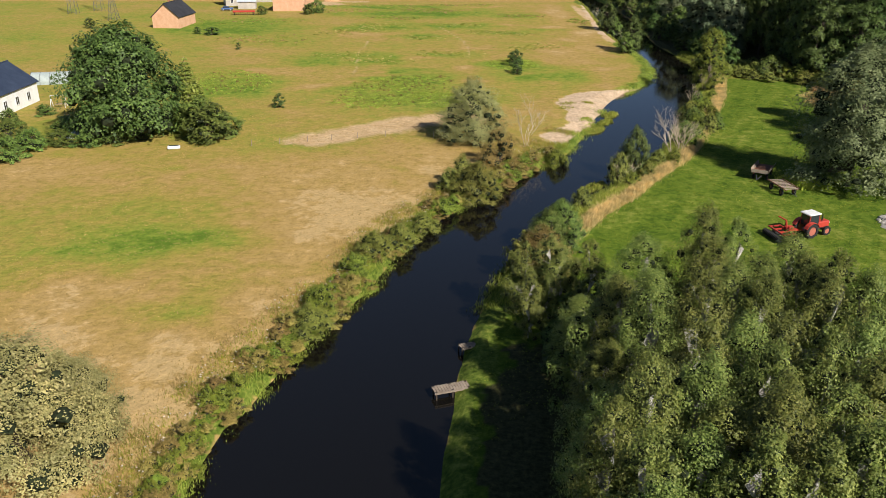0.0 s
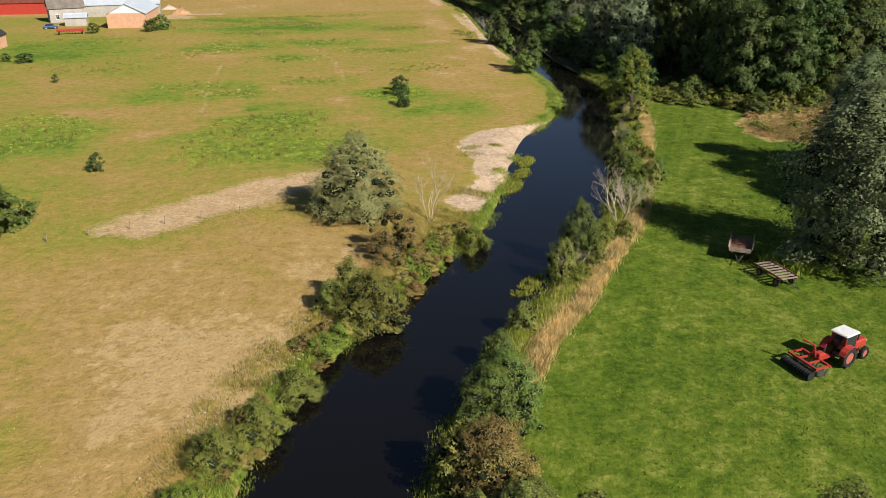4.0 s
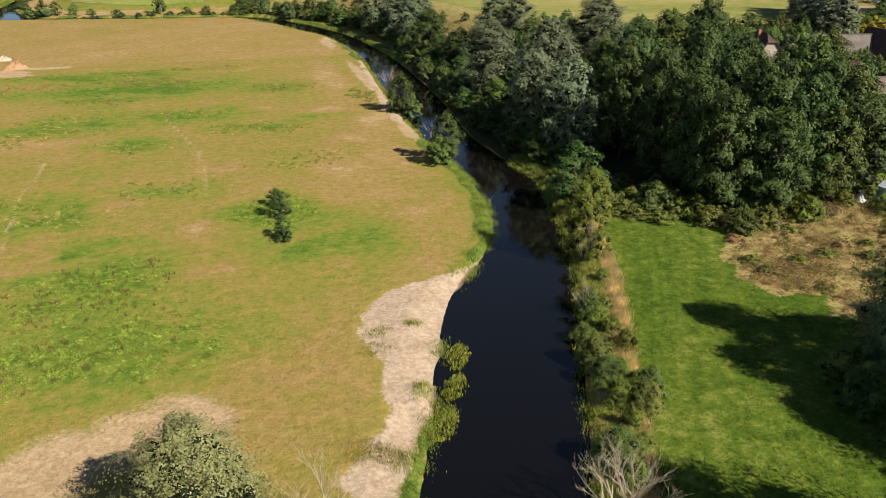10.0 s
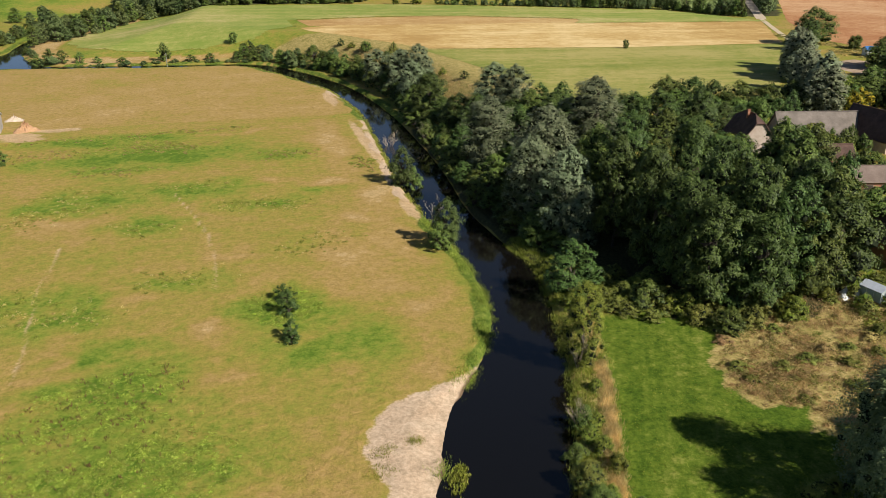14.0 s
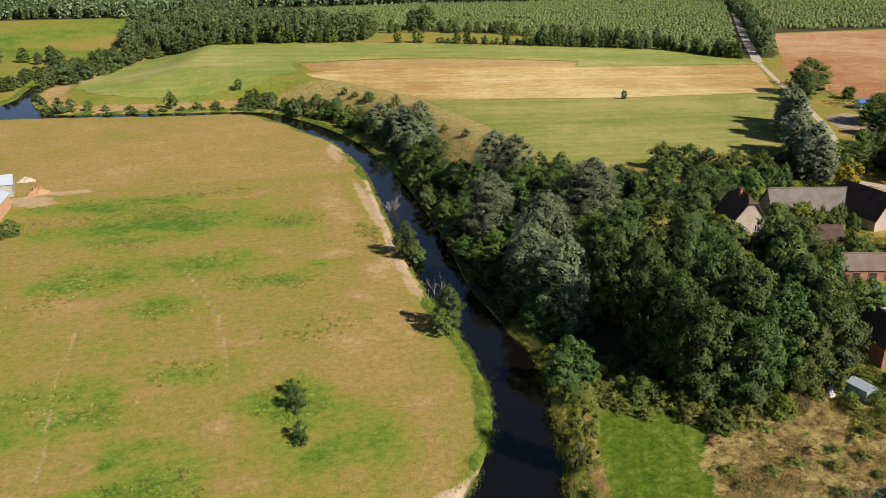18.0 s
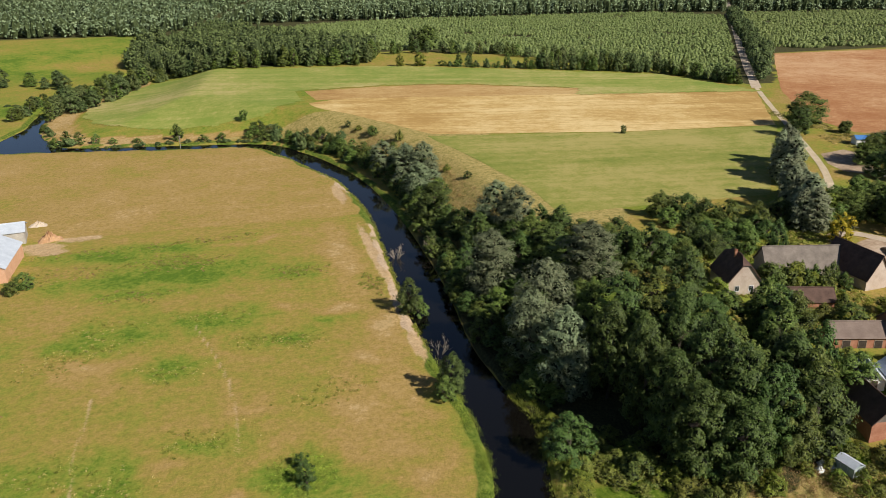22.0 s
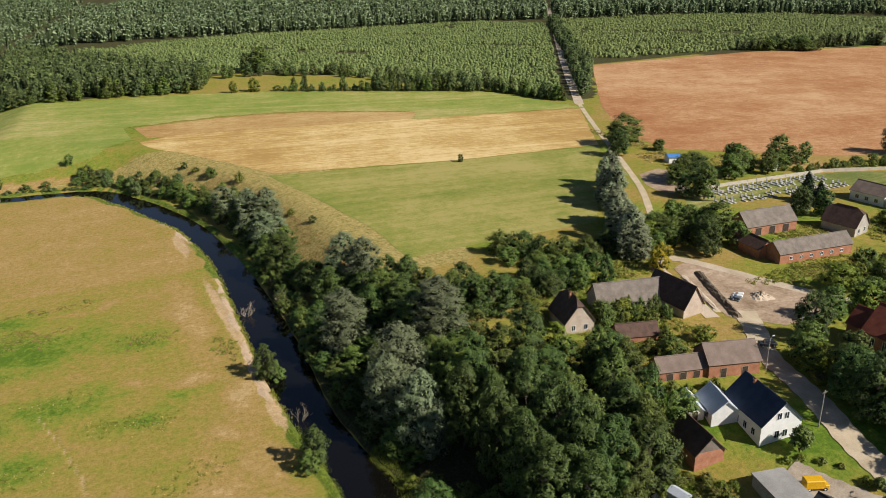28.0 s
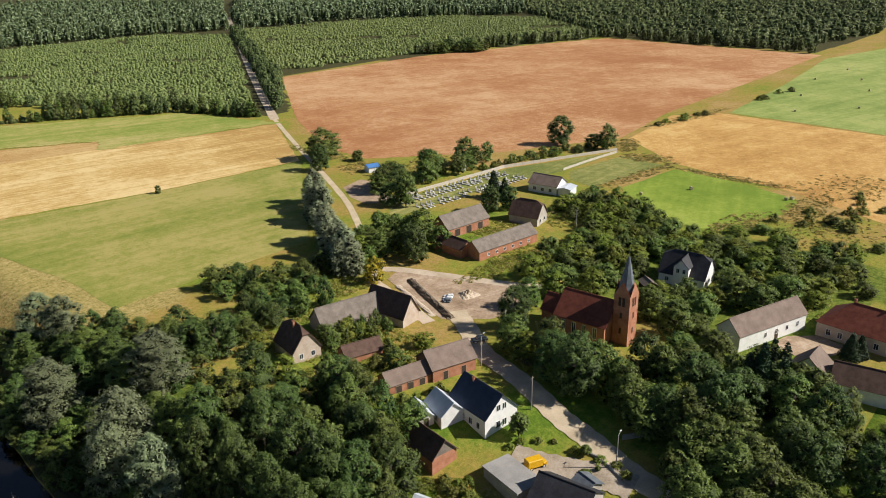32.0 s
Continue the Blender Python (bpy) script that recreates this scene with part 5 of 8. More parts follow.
plant(K_NEARALDER, RIGHT_BANK[-1:], "right bank trees")
plant(K_GREYBUSH, wider(LEFT_WILLOW, 1.15), "willow bushes")
plant(K_FARM, FARM_TREE, "farm trees")
plant(K_SHRUB[:1] + K_GREEN[3:4], FARM_BUSHES, "farm hedge bushes")
plant(K_BROWNSPRUCE, [(-41.5, 130, 11, 4)], "farm spruces")
plant(K_BIGWILLOW, [(51.6, 97.4, 17.5, 8.8), (66.5, 107.5, 13.5, 7), (66, 116.5, 14, 6.8), (69.5, 123, 16, 6.8), (77, 120, 14, 6.4), (84, 122, 12, 6)], "meadow willows")
plant(K_NEAR[:2], [(60.5, 119.5, 4.2, 3), (59.5, 113.5, 4, 3), (62, 123.5, 3.6, 2.8), (58.5, 108, 3.4, 2.6)], "bushes below the willows")
plant(K_BIRCH, clear_strip(BIRCHES), "birch grove")
plant(K_BIRCH, clear_strip(BIRCHES_B), "birch grove")
plant(K_BROWN + K_SHRUB[1:2], BIRCH_BUSH, "bushes at the grove")
plant(K_GREEN[:3], off_road(wider(CHURCH_TREES, 1.0)), "churchyard trees")
plant(K_GREEN[:3], off_road(wider(SOUTH_TREES, 1.0)), "village trees")
plant(K_SPRUCE, SPRUCES, "village spruces")
plant(K_GREEN[2:], wider(GARDEN_TREES), "garden trees")
plant(K_GREEN[2:], wider(GARDEN_TREES_B), "garden trees")
plant(K_GREEN[:4], wider(NORTH_TREES), "cemetery trees")
plant(K_YELLOW, YELLOW_TREE, "village trees")
plant(K_POPLAR, POPLARS, "poplar row")
plant(K_FRUIT, wider(ORCHARD), "old orchard")
plant(K_GREEN, wider(YARD_TREES), "yard trees")
plant(K_BALL, BALL_TREES, "clipped trees")

thicket(K_ALDER[3:], [(62, 192), (66, 220), (64, 250), (68, 290), (69, 330), (66, 358), (59, 384), (64, 390), (74, 352), (76, 310), (78, 275), (88, 262), (98, 250), (100, 232), (92, 215), (80, 215), (74, 196)], 6.5, 7.5, 4.2, "bank thicket", 1)
thicket(K_ALDER[3:], [(58.5, 192), (58, 205), (57.5, 222), (60.5, 250), (62, 286), (66, 323), (63.5, 356), (57, 384), (49, 407), (52, 410), (62, 388), (69, 358), (70, 320), (68, 286), (66, 250), (64, 222), (65, 205), (65, 192)], 4.0, 5.0, 3.0, "bank thicket", 11, 0.9)
thicket(K_WILLOW[1:], [(69, 330), (66, 356), (71, 362), (78, 330), (78, 312), (71, 312)], 7.5, 11, 5.2, "riverside willows", 12, 0.9)
thicket(K_POPLAR, [(157, 234), (153, 238), (166, 262), (180, 284), (193, 304), (198, 302), (184, 280), (170, 258)], 4.6, 12.5, 4.0, "poplar row", 13, 0.85)
thicket(K_GREEN[1:4], [(214, 282), (222, 296), (262, 290), (282, 284), (276, 277), (240, 281)], 8.5, 8.5, 4.6, "cemetery trees", 14, 0.7)
thicket(K_GREEN[2:4], [(280, 276), (330, 256), (336, 262), (284, 284)], 5.5, 3.2, 2.6, "hedge along the cemetery wall", 15, 0.8)
thicket(K_GREEN[2:4], [(168, 242), (176, 246), (190, 246), (198, 256), (194, 262), (178, 256), (168, 248)], 6, 7, 4.2, "cemetery trees", 16, 0.8)
thicket(K_SHRUB, [(68, 143), (84, 162), (104, 154), (110, 130), (96, 118), (80, 134)], 8.0, 1.8, 1.8, "bushes on the waste ground", 17, 0.25)
thicket(K_CLUMP, [(66, 146), (73, 157), (85, 164), (96, 160), (110, 150), (112, 128), (98, 112), (80, 118), (72, 128), (70, 138)], 3.6, 1.0, 1.6, "weed clumps on the waste ground", 31, 0.32)
thicket(K_DARK, [(6.5, 54), (7, 60), (8, 66), (12, 69), (14, 62), (20, 56), (25, 55), (27, 49), (14, 48), (8, 50)], 3.0, 3.4, 2.0, "undergrowth below the birches", 32, 0.85)
thicket(K_BIRCH[:3], [(8, 51), (9, 57), (15, 55), (22, 53), (29, 50), (30, 43), (26, 44), (20, 47), (13, 48)], 3.4, 12.5, 3.0, "birch grove", 33, 0.85)
plant(K_BIRCH[:3], [(12, 32, 14, 3.2), (14.5, 28.5, 14.5, 3.2), (13, 26, 14, 3.2), (17.5, 26.5, 14, 3.2), (19.5, 31, 14.5, 3.2), (11, 28, 12.5, 3), (16, 33, 14, 3)], "birch grove")
plant(K_BIRCH[:3], [(7.6, 29.8, 13, 2.6), (8.6, 26.9, 13.5, 2.8), (7.9, 32.4, 12, 2.6), (9.4, 31, 14.5, 2.8), (8.2, 24.4, 13, 2.8)], "birch grove")
plant(K_BIRCH[3:], [(7, 62, 7, 2.2), (9, 61, 8, 2.4), (7, 58, 6, 1.8), (12, 60, 8, 2.4), (10.5, 65, 5, 2.2)], "birch grove")
thicket(K_GREEN[2:], [(234, 219), (250, 222), (260, 219), (265, 198), (248, 174), (232, 172), (216, 176), (198, 180), (184, 188), (190, 197), (206, 199), (222, 199), (236, 204)], 5.4, 6.0, 3.6, "garden thicket", 34, 0.85)
thicket(K_GREEN[:2], [(202, 270), (206, 279), (216, 276), (214, 268)], 5.5, 11, 5.0, "cemetery trees", 35, 0.9)
plant(K_GREEN[:2], [(250, 292, 11, 5), (258, 281, 10, 4), (228, 241, 10, 4.2), (234, 237, 9, 4), (175, 229, 11, 4.6), (178, 233, 11, 4.5), (171, 240, 8, 4), (180, 237, 9, 4.2), (226, 331, 12, 5.2)], "village trees")
plant(K_SPRUCE, [(194.6, 110, 7, 2.6), (196.5, 108.5, 6, 2.2), (167.5, 119, 12, 3.6), (169.5, 117, 13, 3.6), (165, 120.5, 11, 3.2), (171, 120, 12, 3.4)], "village spruces")
plant(K_BIRCH, [(163.7, 101.6, 9, 2.6), (166, 102.5, 10, 2.8), (161.5, 100, 9, 2.4)], "garden birches")
plant(K_BALL, [(122.8, 136.8, 1.0, 1.5), (125.2, 135.6, 1.2, 0.7), (121, 134.5, 1.4, 1.2), (120, 132, 1.2, 1.1), (126.8, 137, 1.0, 0.6)], "clipped trees")
plant(K_GREEN[3:4], [(164, 356.5, 3.4, 1.7), (248, 331, 4.5, 3), (72, 365, 5, 2.8), (70, 394, 4, 2.6), (79, 347, 4.5, 2.6), (-8, 447, 4.5, 2.4), (21, 455, 5, 2.6)], "lone field trees")
thicket(K_SHRUB, [(270, 276), (314, 262), (316, 266), (272, 280)], 3.4, 2.6, 2.0, "hedge along the cemetery wall", 36, 0.9)
thicket(K_SHRUB + K_GREEN[3:4], [(258, 176), (290, 157), (312, 158), (330, 150), (330, 120), (300, 110), (268, 140)], 8.0, 3.0, 2.8, "scrub beside the golden field", 37, 0.4)
plant(K_SHRUB + K_GREEN[3:4], [(126, 210.3, 4, 2.1), (129.5, 209.4, 5, 2.2), (133, 208.6, 4, 2), (136, 207, 5, 2.2), (120, 206, 4, 2.4), (121.5, 211, 5, 2.4), (124.5, 207, 5, 2.6), (128.5, 205.6, 4.6, 2.4), (132.5, 204.6, 5, 2.5), (136, 203, 4, 2.2)], "yard bushes")
plant(K_GREEN[3:4], [(-42.6, 281, 4.2, 3.2), (-45, 278, 3.4, 2.6), (-60, 276, 3, 2)], "farm yard bushes")
thicket(K_SHRUB, [(364, 258), (407, 254), (450, 245), (536, 236), (536, 240), (451, 249), (407, 259), (364, 262)], 6.0, 2.6, 3.0, "bushes on the field margin", 41, 0.55)
thicket(K_GREEN[:3], [(528, 545), (560, 516), (584, 508), (588, 514), (562, 528), (536, 552)], 8.0, 10.0, 6.0, "far field trees", 42, 0.9)
thicket(K_GREEN[2:], [(108, 220), (118, 221), (119, 206), (112, 204), (104, 212)], 5.0, 6.0, 3.4, "yard trees", 38, 0.7)
thicket(K_GREEN[2:], [(156, 236), (166, 252), (172, 250), (164, 236)], 4.4, 6.0, 3.4, "poplar row", 39, 0.7)
thicket(K_SHRUB + K_GREEN[3:4], [(98, 152), (108, 156), (104, 142), (98, 140)], 3.6, 2.0, 1.8, "vegetable garden bushes", 18, 0.8)
thicket(K_SHRUB + K_GREEN[3:4], [(262, 150), (300, 158), (330, 120), (300, 100), (262, 128)], 8.5, 2.8, 2.8, "scrub beside the golden field", 19, 0.4)
thicket(K_SHRUB + K_ALDER[4:], [(57, 168), (64, 172), (74, 163), (86, 158), (96, 160), (98, 166), (80, 168), (66, 182), (59, 184)], 3.6, 2.8, 2.6, "nettle and elder thicket", 2)
thicket(K_NEAR, [(21, 98), (34, 114), (43, 135), (51, 156), (54, 156), (46, 134), (37, 113), (25, 98)], 3.0, 1.9, 1.5, "bushes on the right bank", 3, 0.8)
thicket(K_GREEN[2:], [(178, 140), (192, 176), (206, 196), (232, 196), (246, 172), (262, 150), (262, 128), (236, 112), (216, 124), (204, 146)], 6.0, 5.5, 3.8, "garden thicket", 4, 0.8)
thicket(K_GREEN[:4], [(128, 92), (124, 118), (136, 134), (150, 142), (170, 128), (170, 100), (150, 84)], 7.5, 11, 5.2, "village trees", 5, 0.7)
thicket(K_GREEN[2:], [(146, 178), (152, 174), (152, 150), (142, 140), (138, 148), (144, 164)], 5.6, 7, 4.2, "churchyard trees", 6, 0.8)
thicket(K_FRUIT, [(96, 232), (112, 222), (124, 226), (136, 232), (150, 236), (152, 244), (126, 254), (112, 240), (100, 246)], 6.2, 5.5, 3.8, "old orchard", 7, 0.6)
thicket(K_GREEN[2:], [(100, 196), (110, 194), (111, 188), (107, 180), (100, 182), (92, 196)], 6, 8, 4.2, "yard trees", 8, 0.8)
thicket(K_SHRUB + K_GREEN[3:4], [(118, 204), (134, 206), (136, 194), (128, 188), (118, 190)], 4.5, 3.6, 2.6, "yard bushes", 9, 0.7)

thicket(K_SHRUB + K_HERB, [(96, 168), (107, 158), (112, 152), (108, 146), (98, 150), (90, 160)], 2.6, 1.7, 1.7, "rank garden growth", 14, 0.9)
thicket(K_SHRUB + K_FRUIT[:1], [(128, 176), (140, 176), (137, 168), (129, 170)], 3.4, 2.6, 2.0, "yard bushes", 15, 0.8)
thicket(K_SHRUB, [(113, 178), (124, 177), (134, 174), (134, 171), (122, 173), (112, 174)], 2.8, 2.4, 1.8, "yard bushes", 16, 0.8)
plant(K_GREEN, [(150, 132, 9, 4.2), (157, 128, 8, 4)], "churchyard trees")

# ---- far forest ----
def forest(name, label, poly, step, h, r, material, seed, per=14, conical=False, turn=0.0, keep=1.0, holes=(), size=0.85, rows=1.0):
    """Many small far trees, each a handful of leaf clumps, joined."""
    rng = np.random.default_rng(seed)
    px, py = np.array([p[0] for p in poly]), np.array([p[1] for p in poly])
    cx, cy, span = px.mean(), py.mean(), max(np.ptp(px), np.ptp(py))
    gx, gy = np.meshgrid(np.arange(-span, span, step / rows), np.arange(-span, span, step * rows))
    c, s = math.cos(radians(turn)), math.sin(radians(turn))
    x, y = cx + gx.ravel() * c - gy.ravel() * s, cy + gx.ravel() * s + gy.ravel() * c
    stray = 0.36 if rows == 1 else 0.22 / rows
    x, y = x + rng.normal(size=x.size) * step * stray, y + rng.normal(size=x.size) * step * stray
    ok = inside(x, y, poly) & (rng.random(x.size) < keep)
    ok &= (np.hypot(x - 10, y - 70) < 1420) & (x > -0.27 * y) & (y > 0.19 * x)      # the stand ends past the skyline
    if rows > 1:                                     # some planted rows are thin or missing
        v = gy.ravel()
        ok &= ~((np.sin(v * 0.19 + 1.8 * np.sin(v * 0.043) + 1.5 * ripple(x, y, 0.02)) > 0.8) & (rng.random(x.size) < 0.6))
        ok &= ripple(x, y, 0.035) + 0.6 * ripple(x, y, 0.11) < 0.75
    for hole in holes:
        ok &= ~inside(x, y, hole)
    x, y = x[ok], y[ok]
    n = len(x)
    th = h * (0.62 + 0.56 * rng.random(n)) * (1 + 0.12 * ripple(x, y, 0.03))
    tr = r * (0.62 + 0.7 * rng.random(n))
    k = np.repeat(np.arange(n), per)
    m = len(k)
    u = rng.random(m)
    zf = 0.12 + 0.86 * u
    w = np.clip(1 - zf, 0, 1) ** 0.36 if conical else np.sqrt(np.clip(1 - ((zf - 0.5) / 0.52) ** 2, 0.03, 1))
    a = rng.random(m) * 2 * np.pi
    rr = tr[k] * w * (0.72 + 0.36 * rng.random(m))
    base = ground_z(x, y)
    p = np.stack([x[k] + rr * np.cos(a), y[k] + rr * np.sin(a), base[k] + th[k] * zf], 1)
    nrm = np.stack([np.cos(a), np.sin(a), 0.4 + 1.1 * zf], 1) + rng.normal(size=(m, 3)) * 0.35
    v, f = leaves(p, nrm, size * tr[k] * (0.8 + 0.6 * rng.random(m)), rng)
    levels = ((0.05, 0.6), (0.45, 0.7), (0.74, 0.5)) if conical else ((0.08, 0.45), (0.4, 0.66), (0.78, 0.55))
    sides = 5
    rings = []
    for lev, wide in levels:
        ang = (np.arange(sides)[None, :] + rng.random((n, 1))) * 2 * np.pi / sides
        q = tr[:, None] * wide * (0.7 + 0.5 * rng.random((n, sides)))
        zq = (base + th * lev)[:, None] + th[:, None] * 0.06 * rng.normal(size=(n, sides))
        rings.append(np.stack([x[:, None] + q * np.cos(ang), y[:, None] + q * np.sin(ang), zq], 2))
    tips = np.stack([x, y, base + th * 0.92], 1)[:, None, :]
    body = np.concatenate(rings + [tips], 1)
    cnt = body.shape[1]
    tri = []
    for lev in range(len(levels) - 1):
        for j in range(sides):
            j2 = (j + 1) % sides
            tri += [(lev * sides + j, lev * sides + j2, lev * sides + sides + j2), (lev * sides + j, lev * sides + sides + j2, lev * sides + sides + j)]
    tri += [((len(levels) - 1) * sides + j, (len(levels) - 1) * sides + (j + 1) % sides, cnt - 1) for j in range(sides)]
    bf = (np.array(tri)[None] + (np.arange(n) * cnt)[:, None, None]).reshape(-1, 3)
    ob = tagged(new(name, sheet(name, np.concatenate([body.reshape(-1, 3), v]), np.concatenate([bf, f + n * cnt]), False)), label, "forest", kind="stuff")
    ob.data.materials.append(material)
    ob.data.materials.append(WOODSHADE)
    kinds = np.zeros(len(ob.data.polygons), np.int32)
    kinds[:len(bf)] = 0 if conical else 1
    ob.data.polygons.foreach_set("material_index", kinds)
    return ob


ROAD_GAP = [(279, 430), (287, 430), (372, 562), (530, 806), (651, 990), (900, 1330), (880, 1340), (637, 992), (518, 808), (361, 567)]
CLEARING = [(112, 640), (122, 576), (166, 556), (208, 530), (262, 496), (262, 512), (226, 552), (201, 602), (164, 624)]
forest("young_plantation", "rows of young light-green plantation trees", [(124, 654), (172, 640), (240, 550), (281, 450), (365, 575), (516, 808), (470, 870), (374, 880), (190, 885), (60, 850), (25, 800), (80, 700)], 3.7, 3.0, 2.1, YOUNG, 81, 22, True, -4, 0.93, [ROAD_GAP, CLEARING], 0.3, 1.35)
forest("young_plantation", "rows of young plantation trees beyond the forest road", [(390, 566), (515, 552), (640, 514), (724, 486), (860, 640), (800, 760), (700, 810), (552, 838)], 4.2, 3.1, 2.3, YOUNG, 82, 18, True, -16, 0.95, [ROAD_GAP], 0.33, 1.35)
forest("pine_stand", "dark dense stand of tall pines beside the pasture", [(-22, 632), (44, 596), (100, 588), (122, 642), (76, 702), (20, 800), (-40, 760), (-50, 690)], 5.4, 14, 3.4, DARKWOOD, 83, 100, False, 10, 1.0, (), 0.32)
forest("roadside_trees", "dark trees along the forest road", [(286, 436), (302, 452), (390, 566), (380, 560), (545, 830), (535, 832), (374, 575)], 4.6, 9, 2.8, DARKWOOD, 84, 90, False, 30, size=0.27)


def tree_line(kinds, line, gap, h, r, group, seed, spread=3.0, keep=0.85):
    """An uneven row of single trees and bushes along a bent line."""
    rnd = random.Random(seed)
    rows = []
    for (x0, y0), (x1, y1) in zip(line, line[1:]):
        d = math.hypot(x1 - x0, y1 - y0)
        for i in range(int(d / gap)):
            f = (i + rnd.random()) * gap / d
            k = rnd.choice((0.45, 0.6, 0.8, 1.0, 1.0, 1.15))
            if rnd.random() < keep:
                rows.append((x0 + (x1 - x0) * f + rnd.uniform(-spread, spread), y0 + (y1 - y0) * f + rnd.uniform(-spread, spread), h * k, r * (0.45 + 0.55 * k) * rnd.uniform(0.8, 1.15)))
    plant(kinds, rows, group)


EDGE_KINDS = [make_tree("forest_edge_tree", "slim leafy tree at the edge of the forest", "tree", 9, 2.6, 171, 3000, 0.34, GREEN, low=0.1, shape="tall", lobes=30, gaps=0.4),
              make_tree("forest_edge_tree", "broad leafy tree at the edge of the forest", "tree", 10, 4.2, 172, 4200, 0.38, DARKWOOD, low=0.08, lobes=36, gaps=0.35),
              make_tree("forest_edge_bush", "dark rounded bush along the pasture edge", "bush", 3, 2.8, 173, 2200, 0.3, DARKWOOD, low=0.02, shape="bush", lobes=22, gaps=0.4)]
tree_line(EDGE_KINDS, [(158, 558), (208, 527), (261, 493), (272, 462), (280, 440)], 2.6, 8.5, 3.0, "trees along the forest edge", 85, 2.0)
tree_line(EDGE_KINDS, [(146, 562), (208, 528), (261, 494), (280, 442)], 3.4, 2.6, 2.6, "bushes along the forest edge", 86, 1.6)
tree_line(EDGE_KINDS, [(196, 536), (230, 516), (262, 496)], 3.2, 10.5, 3.0, "trees along the forest edge", 94, 2.0)
tree_line(EDGE_KINDS, [(113, 634), (164, 625), (201, 603), (226, 556), (262, 518)], 4.2, 8.5, 3.2, "trees behind the clearing", 93)
tree_line(EDGE_KINDS, [(-24, 622), (10, 600), (44, 592), (100, 586), (108, 600), (116, 632)], 5.0, 11.5, 4.2, "trees in front of the pine stand", 95, 2.5, 0.9)
plant(K_GREEN, [(122.5, 569.6, 7.5, 3.4), (135, 568, 8.5, 4.8), (148, 563, 3.4, 3.4), (157, 558, 4, 4.2), (160, 645, 17, 8.5), (152, 649, 14, 6)], "trees along the forest edge")
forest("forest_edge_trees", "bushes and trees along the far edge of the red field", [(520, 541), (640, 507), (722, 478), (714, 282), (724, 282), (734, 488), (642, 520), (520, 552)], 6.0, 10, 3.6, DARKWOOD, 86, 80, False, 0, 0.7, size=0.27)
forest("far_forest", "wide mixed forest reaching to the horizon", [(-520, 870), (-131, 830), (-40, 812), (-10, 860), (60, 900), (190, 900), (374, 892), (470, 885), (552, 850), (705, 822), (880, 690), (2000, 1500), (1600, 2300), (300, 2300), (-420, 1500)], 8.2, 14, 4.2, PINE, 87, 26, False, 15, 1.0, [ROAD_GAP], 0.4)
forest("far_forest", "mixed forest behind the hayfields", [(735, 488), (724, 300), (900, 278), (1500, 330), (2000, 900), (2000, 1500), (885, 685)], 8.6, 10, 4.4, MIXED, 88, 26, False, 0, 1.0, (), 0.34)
tree_line(EDGE_KINDS, [(-69, 505), (-68, 532), (-54, 562), (-42, 605), (-28, 628)], 4.2, 10.5, 4.6, "alders along the far bend", 89, 2.5, 0.95)
tree_line(EDGE_KINDS, [(-62, 520), (-46, 556), (-32, 606), (-10, 618)], 5.0, 11.5, 4.6, "alders along the far bend", 96, 3.0, 0.95)
tree_line(EDGE_KINDS, [(-90, 500), (-86, 525), (-84, 545), (-72, 572), (-66, 600)], 4.0, 6.0, 3.6, "bushes on the far bank of the bend", 91, 2.0, 0.9)
tree_line(EDGE_KINDS, [(-132, 640), (-112, 624), (-90, 618), (-76, 608)], 4.5, 9.0, 4.6, "clumps between the far pastures", 90, 7.0, 0.9)
tree_line(EDGE_KINDS, [(-150, 560), (-118, 556), (-92, 556), (-78, 566)], 3.4, 2.6, 3.0, "hedge between the far pastures", 97, 1.5, 0.95)
tree_line(EDGE_KINDS, [(-62, 456), (-66, 470), (-71, 490)], 4.5, 3.2, 2.6, "bushes on the far bank of the bend", 98, 1.0, 0.7)
tree_line(EDGE_KINDS, [(-92, 446), (-96, 462), (-92, 484)], 5.0, 4.6, 3.2, "bushes on the far bank of the bend", 99, 1.5, 0.8)
plant(K_SHRUB + K_MEADOWBUSH, [(69.9, 396.6, 3.4, 2.4), (77.2, 377.8, 4.2, 2.4), (74.1, 361.5, 4.0, 2.2), (77.5, 343.4, 3.6, 2.0), (71.1, 381.8, 2.2, 1.8), (62.8, 413, 3.0, 2.0), (66, 405, 2.2, 2.4), (52.3, 401, 4.0, 2.8), (83, 330, 2.4, 1.8), (80, 352, 2.0, 1.6), (86, 316, 2.6, 2.0)], "bushes on the weedy slope")
plant(K_ALDER[4:], [(-60, 449.5, 5, 3), (-55, 448.5, 6, 3.2), (-50, 448, 5.4, 3), (-43, 446.5, 4.6, 2.5), (-36, 445, 2.6, 2.4), (-26, 443, 2.2, 2.6), (-9, 441.5, 7.5, 3), (2, 439.5, 2.6, 2.8), (10, 438.5, 3, 2.6), (28, 431, 4.6, 4.2), (22, 436, 3.2, 3)], "bushes on the far reach")
forest("far_bank_bushes", "bushes along the straight reach of the river", [(-64, 447), (-48, 444), (-48, 449), (-64, 452)], 3.4, 4, 2.0, DARKWOOD, 92, 140, False, 0, 0.8, (), 0.26)

# ---- bank grass and meadow weeds ----
rng_g = np.random.default_rng(5)


